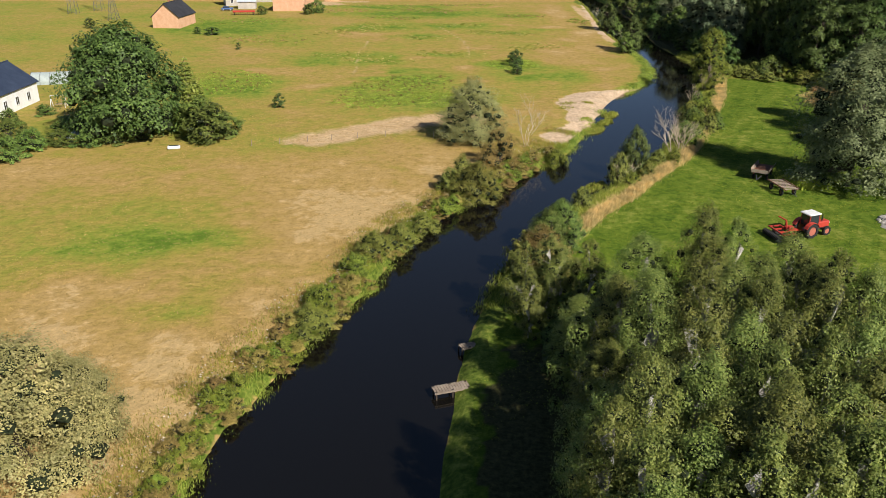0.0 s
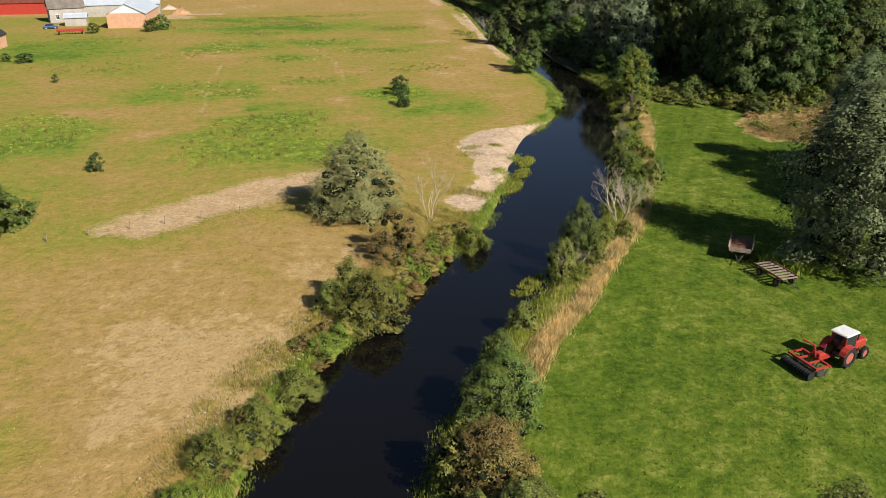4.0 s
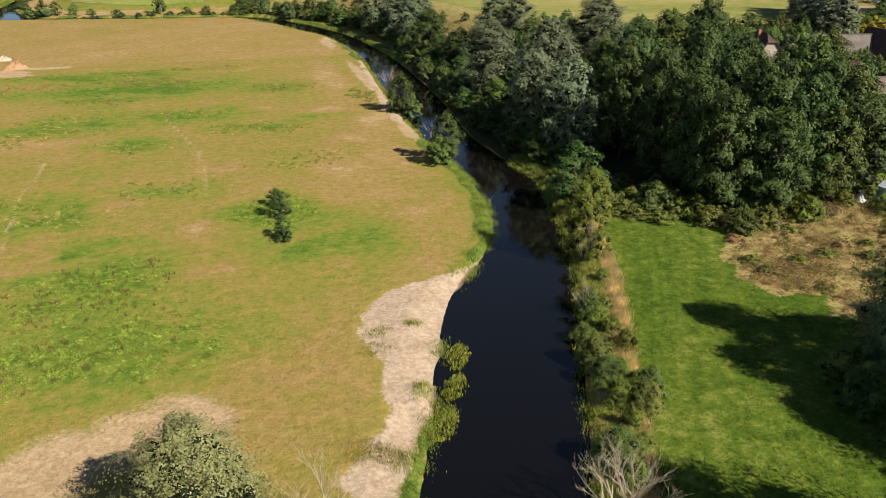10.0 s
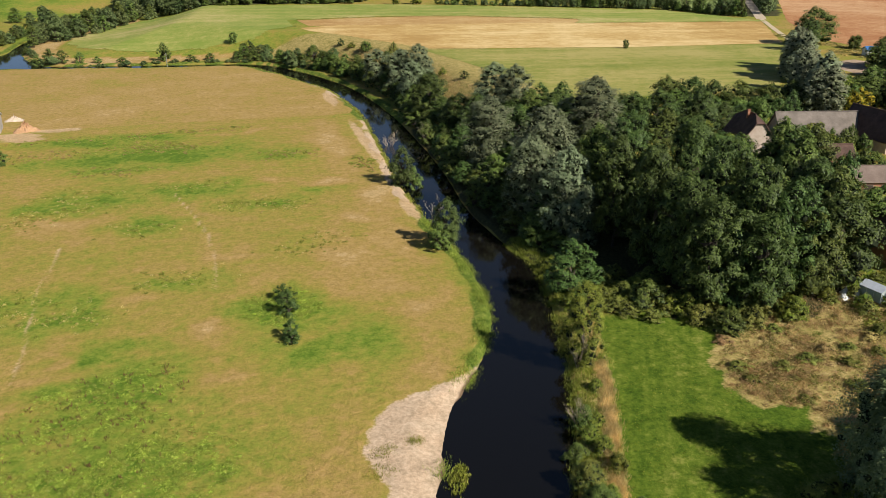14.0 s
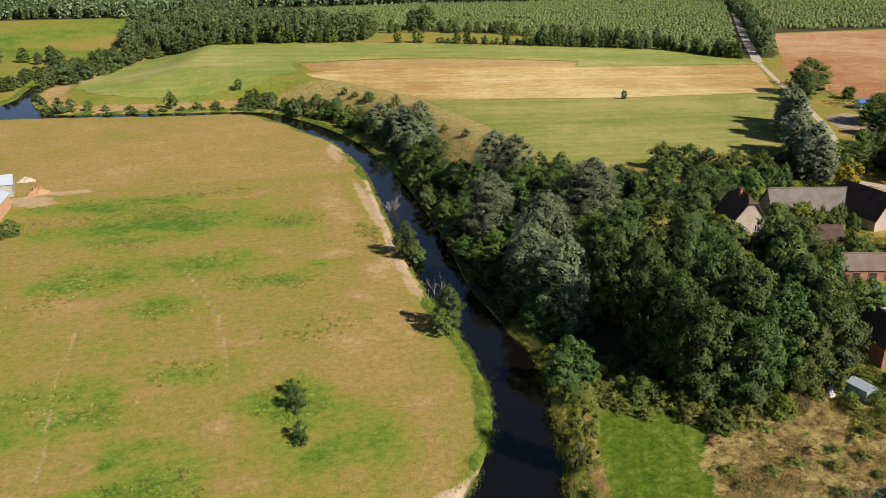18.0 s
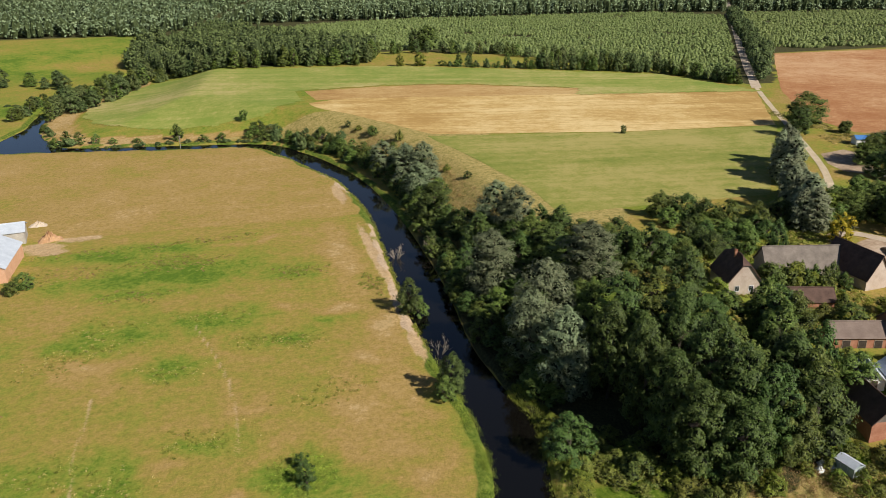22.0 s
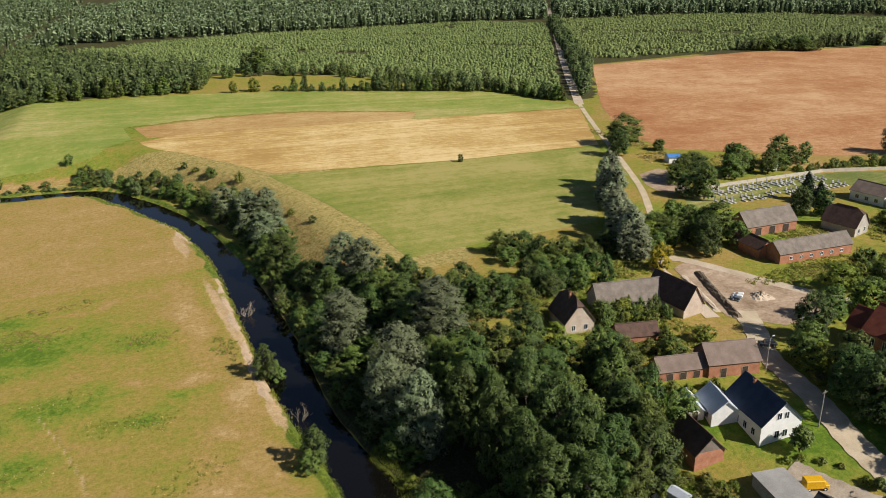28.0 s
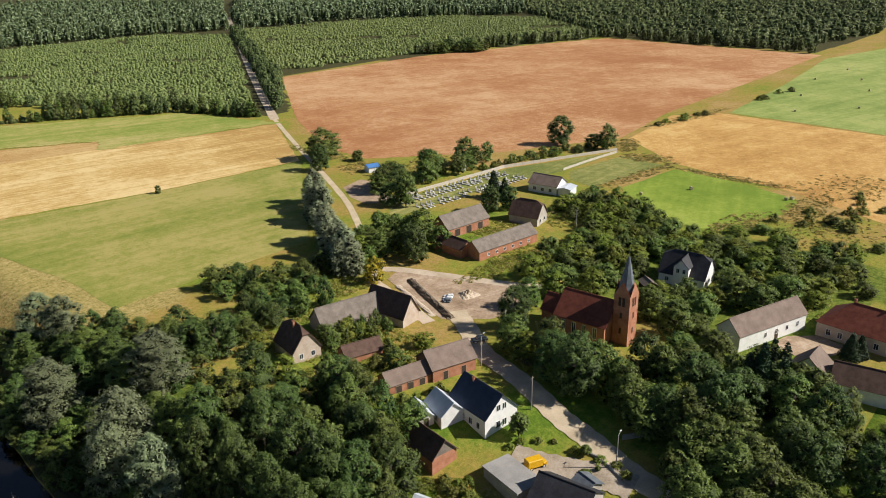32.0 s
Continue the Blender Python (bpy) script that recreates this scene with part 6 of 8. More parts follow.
def strip(line, side, near, far, count, y0=30, y1=330):
    """Random places beside a bank line, on its outer side."""
    seg = np.hypot(*(line[1:] - line[:-1]).T)
    ok = (line[:-1, 1] > y0) & (line[:-1, 1] < y1)
    w = np.where(ok, seg, 0)
    i = rng_g.choice(len(seg), count, p=w / w.sum())
    t = rng_g.random(count)[:, None]
    p = line[i] * (1 - t) + line[i + 1] * t
    d = (line[i + 1] - line[i]) / seg[i][:, None]
    nrm = np.stack([d[:, 1], -d[:, 0]], 1) * side
    off = near + (far - near) * rng_g.random(count) ** 1.3
    p = p + nrm * off[:, None]
    return np.stack([p[:, 0], p[:, 1], ground_z(p[:, 0], p[:, 1])], 1)


def clumpy(p, cut=0.4):
    """Thins a strip into uneven tussocks."""
    return p[0.5 + 0.4 * ripple(p[:, 0], p[:, 1], 0.55) + 0.3 * ripple(p[:, 0], p[:, 1], 1.7) > cut + 0.4 * (rng_g.random(len(p)) - 0.5)]


def off_beach(p):
    return p[blob(p[:, 0], p[:, 1], BEACH) < 0.15]


tall_grass("bank_reeds", "lush green reeds along the meadow bank", off_beach(clumpy(strip(LB, -1, -0.3, 2.2, 5000, 30, 215), 0.5)), 0.36, REED, 1, 14, 0.4, 0.02)
herbs = strip(LB, -1, 0.1, 3.2, 170, 34, 112)
plant(K_HERB, [(x, y, rng_g.uniform(0.4, 1.3), rng_g.uniform(0.6, 1.5)) for x, y, z in herbs], "herbs along the meadow bank")
tall_grass("bank_weeds", "mixed dry and green weeds above the meadow bank", off_beach(clumpy(strip(LB, -1, 1.2, 5.6, 4200, 30, 130), 0.4)), 0.3, WEED, 2, 12, 0.4, 0.018)
tall_grass("straw_weeds", "seeding straw-coloured weeds above the meadow bank", off_beach(clumpy(strip(LB, -1, 2.0, 6.5, 2600, 30, 130))), 0.35, STRAWBLADE, 32, 10, 0.4, 0.016)
fl = off_beach(clumpy(strip(LB, -1, 1.2, 6.0, 1100, 30, 120)))
fl[:, 2] += 0.35 + 0.2 * rng_g.random(len(fl))
stuff_cards("flower_heads", "scattered pale flower heads above the bank", "flowers", fl, np.tile([0.0, 0.0, 1.0], (len(fl), 1)) + 0.3 * rng_g.normal(size=(len(fl), 3)), np.full(len(fl), 0.16), PETAL, 33)
tall_grass("bank_reeds", "reeds at the foot of the far meadow bank", off_beach(clumpy(strip(LB, -1, -0.3, 0.8, 1500, 215, 420))), 0.5, REED, 3, 7, 0.3, 0.07)
tall_grass("dry_bank_grass", "tall straw-coloured grass along the wooded bank", clumpy(strip(RB, 1, 3.5, 4.8, 3600, 72, 176), 0.2), 0.65, DRYGRASS, 4, 14, 0.35, 0.018)
tall_grass("bank_reeds", "green reeds at the foot of the wooded bank", clumpy(strip(RB, 1, -0.4, 3.4, 5000, 63, 200)), 0.45, REED, 5, 12, 0.35, 0.03)
tall_grass("dry_bank_grass", "rough dry grass on the slope below the fields", clumpy(strip(RB, 1, 8, 24, 4200, 255, 400)), 0.4, TANWEED, 6, 5, 0.7, 0.1)


def scatter(spots, count, spread=1.0):
    out = []
    for cx, cy, rx, ry, turn in spots:
        c, s = math.cos(radians(turn)), math.sin(radians(turn))
        a, q = rng_g.random(count) * 2 * np.pi, np.sqrt(rng_g.random(count))
        u, v = rx * q * np.cos(a), ry * q * np.sin(a)
        out.append(np.stack([cx + spread * (u * c - v * s), cy + spread * (u * s + v * c)], 1))
    p = np.concatenate(out)
    return np.stack([p[:, 0], p[:, 1], ground_z(p[:, 0], p[:, 1])], 1)


def ragged(p, spots):
    """Thins a scatter towards the edges of its patches, in streaks."""
    b = 1.5 * blob(p[:, 0] + 2.5 * ripple(p[:, 1], p[:, 0], 0.5), p[:, 1] + 2.5 * ripple(p[:, 0], p[:, 1], 0.45), spots)
    return p[b + 0.45 * ripple(p[:, 0], p[:, 1], 0.8) + 0.3 * ripple(p[:, 0], p[:, 1], 2.1) > 0.12 + 0.85 * rng_g.random(len(p))]


tall_grass("reed_islands", "floating patches of green reeds in the shallows", scatter([(29.3, 138.5, 1.0, 2.6, -25), (27.5, 133.5, 0.9, 2.4, -30), (24.2, 127.6, 1.5, 1.6, 0), (25.5, 129.5, 1.0, 1.6, 0), (19.5, 99, 1.0, 2.8, -40)], 130) * np.array([1, 1, 0]) + np.array([0, 0, WATER_Z]), 0.35, REED, 21, 5, 0.15, 0.07)
tall_grass("beach_tussocks", "dry grass tussocks on the sandy beach", scatter([(21.5, 141, 1.8, 1.2, 0), (22.5, 144.5, 1.6, 1.0, 20), (26.5, 145.5, 0.9, 0.6, 0), (24.5, 134, 0.8, 1.0, 0)], 50), 0.25, WEED, 22, 7, 0.3, 0.022)
tall_grass("wagon_weeds", "tall yellowish weeds beside the old wagons", scatter([(46, 97.8, 3.2, 1.6, -20)], 260), 0.9, WEED, 23, 5, 0.2, 0.07)
gr = np.stack([rng_g.uniform(0, 66, 90000), rng_g.uniform(40, 168, 90000)], 1)
dgr = signed(RB_COARSE, gr[:, 0], gr[:, 1])
gr = gr[(dgr > 1.5) & (dgr < 48) & (blob(gr[:, 0], gr[:, 1], [(14, 36, 14, 14, 0)]) < 0.2)]
gr = gr[0.5 + 0.5 * ripple(gr[:, 0], gr[:, 1], 0.9) > rng_g.random(len(gr))]
tall_grass("mown_grass_tufts", "short bright tufts on the mown meadow", np.stack([gr[:, 0], gr[:, 1], ground_z(gr[:, 0], gr[:, 1])], 1), 0.13, GRASSBLADE, 24, 2, 0.12, 0.05)
gl = np.stack([rng_g.uniform(-44, 30, 70000), rng_g.uniform(36, 150, 70000)], 1)
dgl = -signed(np.array(LEFT_BANK, float), gl[:, 0], gl[:, 1])
gl = gl[(dgl > 2) & (blob(gl[:, 0], gl[:, 1], BARE[:2] + BEACH) < 0.1)]
gl = gl[0.45 + 0.5 * ripple(gl[:, 0], gl[:, 1], 0.6) > rng_g.random(len(gl))]
tall_grass("dry_grass_tufts", "thin dry tufts on the grazed meadow", np.stack([gl[:, 0], gl[:, 1], ground_z(gl[:, 0], gl[:, 1])], 1), 0.14, STRAWBLADE, 25, 2, 0.15, 0.04)

WEEDY = [(-44, 165, 9, 13, 15), (-8, 153, 13, 11, 12), (-8, 164, 11, 7, 20), (15.5, 184, 6, 6.5, 0), (0, 148, 8, 7, 0), (-14, 146, 7, 6, 0)]
THINWEEDS = [(-20.5, 241, 7, 4, 0), (-22, 251, 8, 4, 10), (3, 250, 8, 5, 0), (13, 235, 6, 3.5, 0), (22, 231, 5, 3, 0), (-5.5, 225, 7, 4, 0), (23, 209, 7, 5, 10), (1, 199, 7, 4, 0), (-15, 189, 6, 4, 0), (-25, 196, 8, 4, 0), (-29, 235, 8, 5, 0)]
NORTHWEEDS = [(-9, 291, 12, 6, 0), (-34, 287, 14, 6, 0), (-2, 287, 8, 5, 0), (25, 272, 6, 4, 0), (43, 258, 3, 6, 0), (-14, 268, 9, 4, 0), (-30, 303, 22, 3.5, 0), (5, 304, 14, 3, 0), (-60, 262, 16, 10, 0), (-50, 222, 12, 8, 0)]


def weed_mounds(name, label, p, height, radius, leaf, per, material, seed):
    """Low cushions of leaves, one at each place."""
    rng = np.random.default_rng(seed)
    n = len(p)
    k = np.repeat(np.arange(n), per)
    d = rng.normal(size=(len(k), 3))
    d[:, 2] = np.abs(d[:, 2])
    d /= np.linalg.norm(d, axis=1, keepdims=True)
    big = (0.5 + 0.9 * rng.random(n) ** 1.5)[k][:, None]
    q = p[k] + d * big * np.array([radius, radius, height]) * (0.55 + 0.45 * rng.random((len(k), 1)))
    return stuff_cards(name, label, "weeds", q, d + 0.4 * rng.normal(size=d.shape), leaf * (0.6 + 0.8 * rng.random(len(k))), material, seed)


weed_mounds("meadow_weeds", "cushions of dark green nettle and thistle on the meadow", ragged(scatter(WEEDY, 200), WEEDY), 0.3, 0.5, 0.1, 40, WEEDGREEN, 7)
weed_mounds("meadow_weeds", "fresh green dock and nettle cushions on the damp meadow", ragged(scatter(WEEDY, 260), WEEDY), 0.24, 0.5, 0.1, 36, WEED, 34)
weed_mounds("meadow_weeds", "olive thistle cushions in patches on the grazed meadow", ragged(scatter(THINWEEDS, 130, 1.6), THINWEEDS), 0.32, 0.55, 0.11, 46, WEEDGREEN, 35)
weed_mounds("meadow_weeds", "straw-coloured seeding weeds between the thistles", ragged(scatter(THINWEEDS, 80, 1.6), THINWEEDS), 0.3, 0.5, 0.1, 34, TANWEED, 36)
weed_mounds("meadow_weeds", "dark green weed patches towards the mown field", ragged(scatter(NORTHWEEDS, 170, 1.5), NORTHWEEDS), 0.36, 0.65, 0.15, 36, WEEDGREEN, 37)
weed_mounds("meadow_weeds", "faded weed heads towards the mown field", ragged(scatter(NORTHWEEDS, 110, 1.5), NORTHWEEDS), 0.3, 0.6, 0.14, 26, TANWEED, 38)
tall_grass("dried_docks", "reddish dried dock stalks", ragged(scatter(WEEDY[:3], 90), WEEDY), 0.5, WEEDDRY, 8, 6, 0.16, 0.035)
tall_grass("rough_growth", "faded straw-coloured weeds on the waste ground", ragged(scatter(ROUGH, 380), ROUGH), 0.22, DRYGRASS, 9, 7, 0.5, 0.03)
weed_mounds("rough_growth", "dense faded weeds heaped over the waste ground", ragged(scatter(ROUGH, 260), ROUGH), 0.6, 0.7, 0.11, 44, TANWEED, 10)
weed_mounds("rough_growth", "olive nettle stands on the waste ground", ragged(scatter(ROUGH, 80), ROUGH), 0.7, 0.8, 0.12, 50, OLIVE, 11)

VILLAGEWILD = [(128, 201, 12, 7, -15), (118, 213, 8, 9, 0), (136, 222, 14, 6, -20), (150, 232, 10, 6, 0), (112, 196, 9, 8, 0), (126, 190, 12, 6, -15), (104, 178, 6, 14, 0), (100, 150, 8, 10, 0), (176, 168, 12, 14, 0), (200, 205, 16, 8, -10), (190, 206, 20, 5, -8), (214, 226, 14, 8, 0), (240, 214, 12, 10, 0), (180, 244, 14, 8, 0), (124, 236, 16, 9, -20), (112, 232, 14, 10, 0), (226, 190, 20, 14, 0), (216, 142, 20, 22, 0)]
MARGINS = [(270, 166, 20, 7, -10), (300, 154, 22, 7, 0), (338, 148, 24, 18, -30), (280, 140, 24, 18, 0), (300, 222, 34, 4, -8), (330, 232, 8, 12, 20), (345, 250, 14, 6, 20), (322, 190, 4, 30, 0), (420, 254, 40, 5, -10), (262, 300, 16, 12, 30), (240, 318, 10, 14, 0), (246, 350, 5, 30, 0)]
weed_mounds("undergrowth", "rank green weeds between the village houses", ragged(scatter(VILLAGEWILD, 230), VILLAGEWILD), 0.6, 1.0, 0.26, 44, WEEDGREEN, 51)
weed_mounds("undergrowth", "drying yellowish weeds between the village houses", ragged(scatter(VILLAGEWILD, 90), VILLAGEWILD), 0.5, 0.8, 0.24, 34, TANWEED, 52)
weed_mounds("margin_weeds", "faded weeds on the margins of the fields", ragged(scatter(MARGINS, 260), MARGINS), 0.35, 0.9, 0.24, 30, TANWEED, 53)
weed_mounds("margin_weeds", "olive weeds on the margins of the fields", ragged(scatter(MARGINS, 200), MARGINS), 0.4, 0.9, 0.24, 30, OLIVE, 54)

# ---- building materials ----
BRICK = mottled("red_brick", (0.3, 0.12, 0.066), (0.47, 0.23, 0.145), 0.7, 9, 0.9, 0.3, 0.02)
ORANGEBLOCK = mottled("orange_hollow_block", (0.55, 0.3, 0.17), (0.66, 0.4, 0.26), 0.8, 7, 0.9, 0.3, 0.02)
WHITEWALL = mottled("white_render", (0.66, 0.65, 0.62), (0.82, 0.81, 0.78), 0.6, 8, 0.85, 0.1, 0.01)
GREYWALL = mottled("grey_plaster", (0.32, 0.29, 0.25), (0.5, 0.46, 0.4), 0.5, 6, 0.9, 0.2, 0.02)
PINKWALL = mottled("weathered_plaster", (0.4, 0.31, 0.24), (0.55, 0.46, 0.38), 0.5, 6, 0.9, 0.2, 0.02)
TILE = mottled("brown_clay_tiles", (0.07, 0.042, 0.032), (0.14, 0.085, 0.064), 0.7, 8, 0.85, 0.5, 0.04)
REDTILE = mottled("red_roof_tiles", (0.14, 0.035, 0.022), (0.24, 0.075, 0.045), 0.7, 8, 0.8, 0.5, 0.04)
GREYROOF = mottled("weathered_grey_roof", (0.13, 0.11, 0.09), (0.25, 0.21, 0.175), 0.5, 6, 0.9, 0.4, 0.03)
BROWNGREY = mottled("grey_brown_roof", (0.15, 0.11, 0.088), (0.25, 0.19, 0.155), 0.4, 5, 0.9, 0.4, 0.03)
BLUEROOF = mottled("dark_blue_metal_roof", (0.025, 0.035, 0.06), (0.045, 0.06, 0.095), 0.5, 6, 0.45, 0.1, 0.01)
LIGHTROOF = mottled("light_grey_metal_roof", (0.44, 0.48, 0.53), (0.58, 0.62, 0.67), 0.5, 5, 0.45, 0.1, 0.01)
BLACKROOF = mottled("black_roof_tiles", (0.022, 0.022, 0.025), (0.05, 0.05, 0.055), 0.6, 6, 0.6, 0.4, 0.03)
SLATE = mottled("grey_slate", (0.09, 0.105, 0.12), (0.19, 0.21, 0.23), 0.8, 9, 0.6, 0.3, 0.02)
CONCRETE = mottled("concrete", (0.24, 0.23, 0.215), (0.36, 0.345, 0.32), 0.3, 4, 0.9, 0.2, 0.02)
TIMBER = mottled("weathered_timber", (0.2, 0.15, 0.11), (0.38, 0.31, 0.24), 1.5, 12, 0.9, 0.4, 0.02)
DARKTIMBER = mottled("dark_timber", (0.035, 0.026, 0.02), (0.08, 0.06, 0.045), 1.5, 12, 0.85, 0.3, 0.02)
GLASS = plain("window_glass", (0.03, 0.035, 0.045), 0.08, 0.0, 0.8)
FRAMEWHITE = plain("white_frame_paint", (0.75, 0.75, 0.73), 0.5)
ASPHALT = mottled("worn_asphalt", (0.42, 0.335, 0.22), (0.62, 0.51, 0.36), 0.3, 4, 0.95, 0.3, 0.02)
REDPAINT = plain("red_machine_paint", (0.46, 0.05, 0.032), 0.5)
FADEDRED = plain("faded_red_wheel_paint", (0.42, 0.13, 0.09), 0.6)
WHITEPAINT = plain("white_paint", (0.8, 0.8, 0.78), 0.4)
BLACK = plain("black_rubber", (0.02, 0.02, 0.02), 0.8)
STEEL = plain("worn_steel", (0.2, 0.2, 0.2), 0.5, 0.8)
RUST = mottled("rusty_steel", (0.14, 0.06, 0.035), (0.26, 0.13, 0.08), 2, 14, 0.9, 0.3, 0.01)
YELLOWPAINT = plain("yellow_paint", (0.75, 0.42, 0.01), 0.4)
STRAW = mottled("baled_straw", (0.4, 0.32, 0.18), (0.6, 0.5, 0.32), 2, 14, 0.95, 0.4, 0.03)
GRANITE = mottled("grave_stone", (0.12, 0.12, 0.12), (0.6, 0.58, 0.55), 0.5, 5, 0.5, 0.1, 0.01, vary=0.8)
STONE = mottled("field_stones", (0.25, 0.23, 0.2), (0.45, 0.42, 0.38), 1, 8, 0.9, 0.4, 0.04)


def box(bm, x0, y0, z0, x1, y1, z1, bevel=0.0):
    vs = [bm.verts.new(p) for p in ((x0, y0, z0), (x1, y0, z0), (x1, y1, z0), (x0, y1, z0), (x0, y0, z1), (x1, y0, z1), (x1, y1, z1), (x0, y1, z1))]
    fs = [bm.faces.new([vs[i] for i in q]) for q in ((3, 2, 1, 0), (4, 5, 6, 7), (0, 1, 5, 4), (1, 2, 6, 5), (2, 3, 7, 6), (3, 0, 4, 7))]
    if bevel:
        es = list({e for f in fs for e in f.edges})
        bmesh.ops.bevel(bm, geom=es, offset=bevel, segments=1, affect="EDGES")
    return bm


def block(x0, y0, z0, x1, y1, z1, bevel=0.0):
    return box(bmesh.new(), x0, y0, z0, x1, y1, z1, bevel)


def slab(bm, quad, thick):
    """A board between four corners, thickened downwards along its normal."""
    q = [Vector(p) for p in quad]
    nrm = (q[1] - q[0]).cross(q[-1] - q[0]).normalized()
    if nrm.z < 0:
        nrm = -nrm
        q = q[::-1]
    top = [bm.verts.new(p) for p in q]
    bot = [bm.verts.new(p - nrm * thick) for p in q]
    bm.faces.new(top)
    bm.faces.new(bot[::-1])
    for i in range(len(q)):
        j = (i + 1) % len(q)
        bm.faces.new((bot[i], bot[j], top[j], top[i]))
    return bm


def opening(parent, x, y, z, w, h, face, glass=GLASS, rim=FRAMEWHITE, kind="window", bars=True):
    """A window or door in a wall. face: the way that it looks, '-y', '+y', '-x' or '+x'."""
    turn = {"-y": 0, "+x": 90, "+y": 180, "-x": 270}[face]
    m = pose(x, y, z, 0, 0, turn)
    pane = part(kind, block(-w / 2, -0.03, 0, w / 2, 0.05, h), glass, parent)
    pane.matrix_basis = m
    bm = bmesh.new()
    t = 0.09
    for a in ((-w / 2 - t, -t), (w / 2, -t)):
        box(bm, a[0], -0.06, -t, a[0] + t, 0.04, h + t)
    box(bm, -w / 2, -0.06, h, w / 2, 0.04, h + t)
    box(bm, -w / 2 - 0.06, -0.1, -t - 0.02, w / 2 + 0.06, 0.04, 0)
    if bars:
        box(bm, -0.03, -0.055, 0, 0.03, 0.03, h)
    part(kind + "_frame", bm, rim, pane)
    return pane


def house(name, label, p0, p1, width, eave, ridge, wall, roof, category="house", hip=0.0, over=0.35, gable_mat=None, windows=(), chimneys=(), group="", z=None, roof_thick=0.16):
    """A gabled house along the ridge line p0 to p1. hip: metres by which the ridge is cut back at both ends.
    windows: (face, place along the face from 0 to 1, sill height, width, height, kind)."""
    a, b = Vector((*p0, 0)), Vector((*p1, 0))
    c, L = (a + b) / 2, (b - a).length
    turn = math.degrees(math.atan2(b.y - a.y, b.x - a.x))
    zs = [gz(c.x + math.cos(radians(turn)) * u - math.sin(radians(turn)) * v, c.y + math.sin(radians(turn)) * u + math.cos(radians(turn)) * v) for u in (-L / 2, L / 2) for v in (-width / 2, width / 2)]
    base = sum(zs) / 4 if z is None else z
    t = thing(name, label, category, pose(c.x, c.y, base, 0, 0, turn), group)
    w2, l2 = width / 2, L / 2
    k = (ridge - eave) / w2
    bm = block(-l2, -w2, min(-0.3, min(zs) - base - 0.3), l2, w2, eave)
    part("wall", bm, wall, t)
    gh = ridge - 0.05
    if hip < width * 0.45:
        cut = hip * 0.5
        for s, nm in ((-1, "gable"), (1, "gable")):
            bm = bmesh.new()
            top = gh - (hip * 0.55 if hip else 0)
            half = (gh - top) / k if hip else 0.02
            vs = []
            for x in (s * l2, s * (l2 - 0.3)):
                vs.append([bm.verts.new(p) for p in ((x, -w2, eave - 0.002), (x, w2, eave - 0.002), (x, half, top), (x, -half, top))])
            bm.faces.new(vs[0])
            bm.faces.new(vs[1][::-1])
            for i in range(4):
                j = (i + 1) % 4
                bm.faces.new((vs[0][i], vs[1][i], vs[1][j], vs[0][j]))
            bmesh.ops.recalc_face_normals(bm, faces=bm.faces[:])
            part(nm, bm, gable_mat or wall, t)
    ow, ol = w2 + over, l2 + over
    ez = eave - over * k
    r2 = max(0.4, l2 - hip) if hip else ol
    for s in (-1, 1):
        bm = bmesh.new()
        if hip and hip < width * 0.45:
            hz = ridge - hip * 0.55
            hy = (ridge - hz) / k
            quad = [(-ol, s * ow, ez), (ol, s * ow, ez), (ol, s * hy, hz), (r2, 0, ridge), (-r2, 0, ridge), (-ol, s * hy, hz)]
        else:
            quad = [(-ol, s * ow, ez), (ol, s * ow, ez), (r2, 0, ridge), (-r2, 0, ridge)]
        slab(bm, quad, roof_thick)
        part("roof_slope", bm, roof, t)
    if hip:
        for s in (-1, 1):
            bm = bmesh.new()
            if hip < width * 0.45:
                hz = ridge - hip * 0.55
                hy = (ridge - hz) / k
                slab(bm, [(s * ol, -hy, hz), (s * ol, hy, hz), (s * r2, 0, ridge + 0.01)], roof_thick)
            else:
                slab(bm, [(s * ol, -ow, ez), (s * ol, ow, ez), (s * r2, 0, ridge + 0.01)], roof_thick)
            part("roof_hip", bm, roof, t)
    part("ridge_cap", tube(bmesh.new(), [(-r2, 0, ridge + 0.02), (r2, 0, ridge + 0.02)], [0.13, 0.13], 6), roof, t)
    for face, f, sill, ww, wh, kind in windows:
        if face in ("-y", "+y"):
            x, y = -l2 + L * f, (-w2 if face == "-y" else w2)
        else:
            x, y = (-l2 if face == "-x" else l2), -w2 + width * f
        opening(t, x, y, sill, ww, wh, face, GLASS if kind == "window" else DARKTIMBER, FRAMEWHITE if kind == "window" else TIMBER, kind, kind == "window")
    for f, off, top in chimneys:
        x = -l2 + L * f
        bm = block(x - 0.26, off - 0.26, eave, x + 0.26, off + 0.26, ridge + top, 0.03)
        box(bm, x - 0.32, off - 0.32, ridge + top - 0.12, x + 0.32, off + 0.32, ridge + top)
        part("chimney", bm, BRICK, t)
    return t


W = lambda face, n, sill, w, h, a=0.08, b=0.92, kind="window": [(face, a + (b - a) * (i + 0.5) / n, sill, w, h, kind) for i in range(n)]

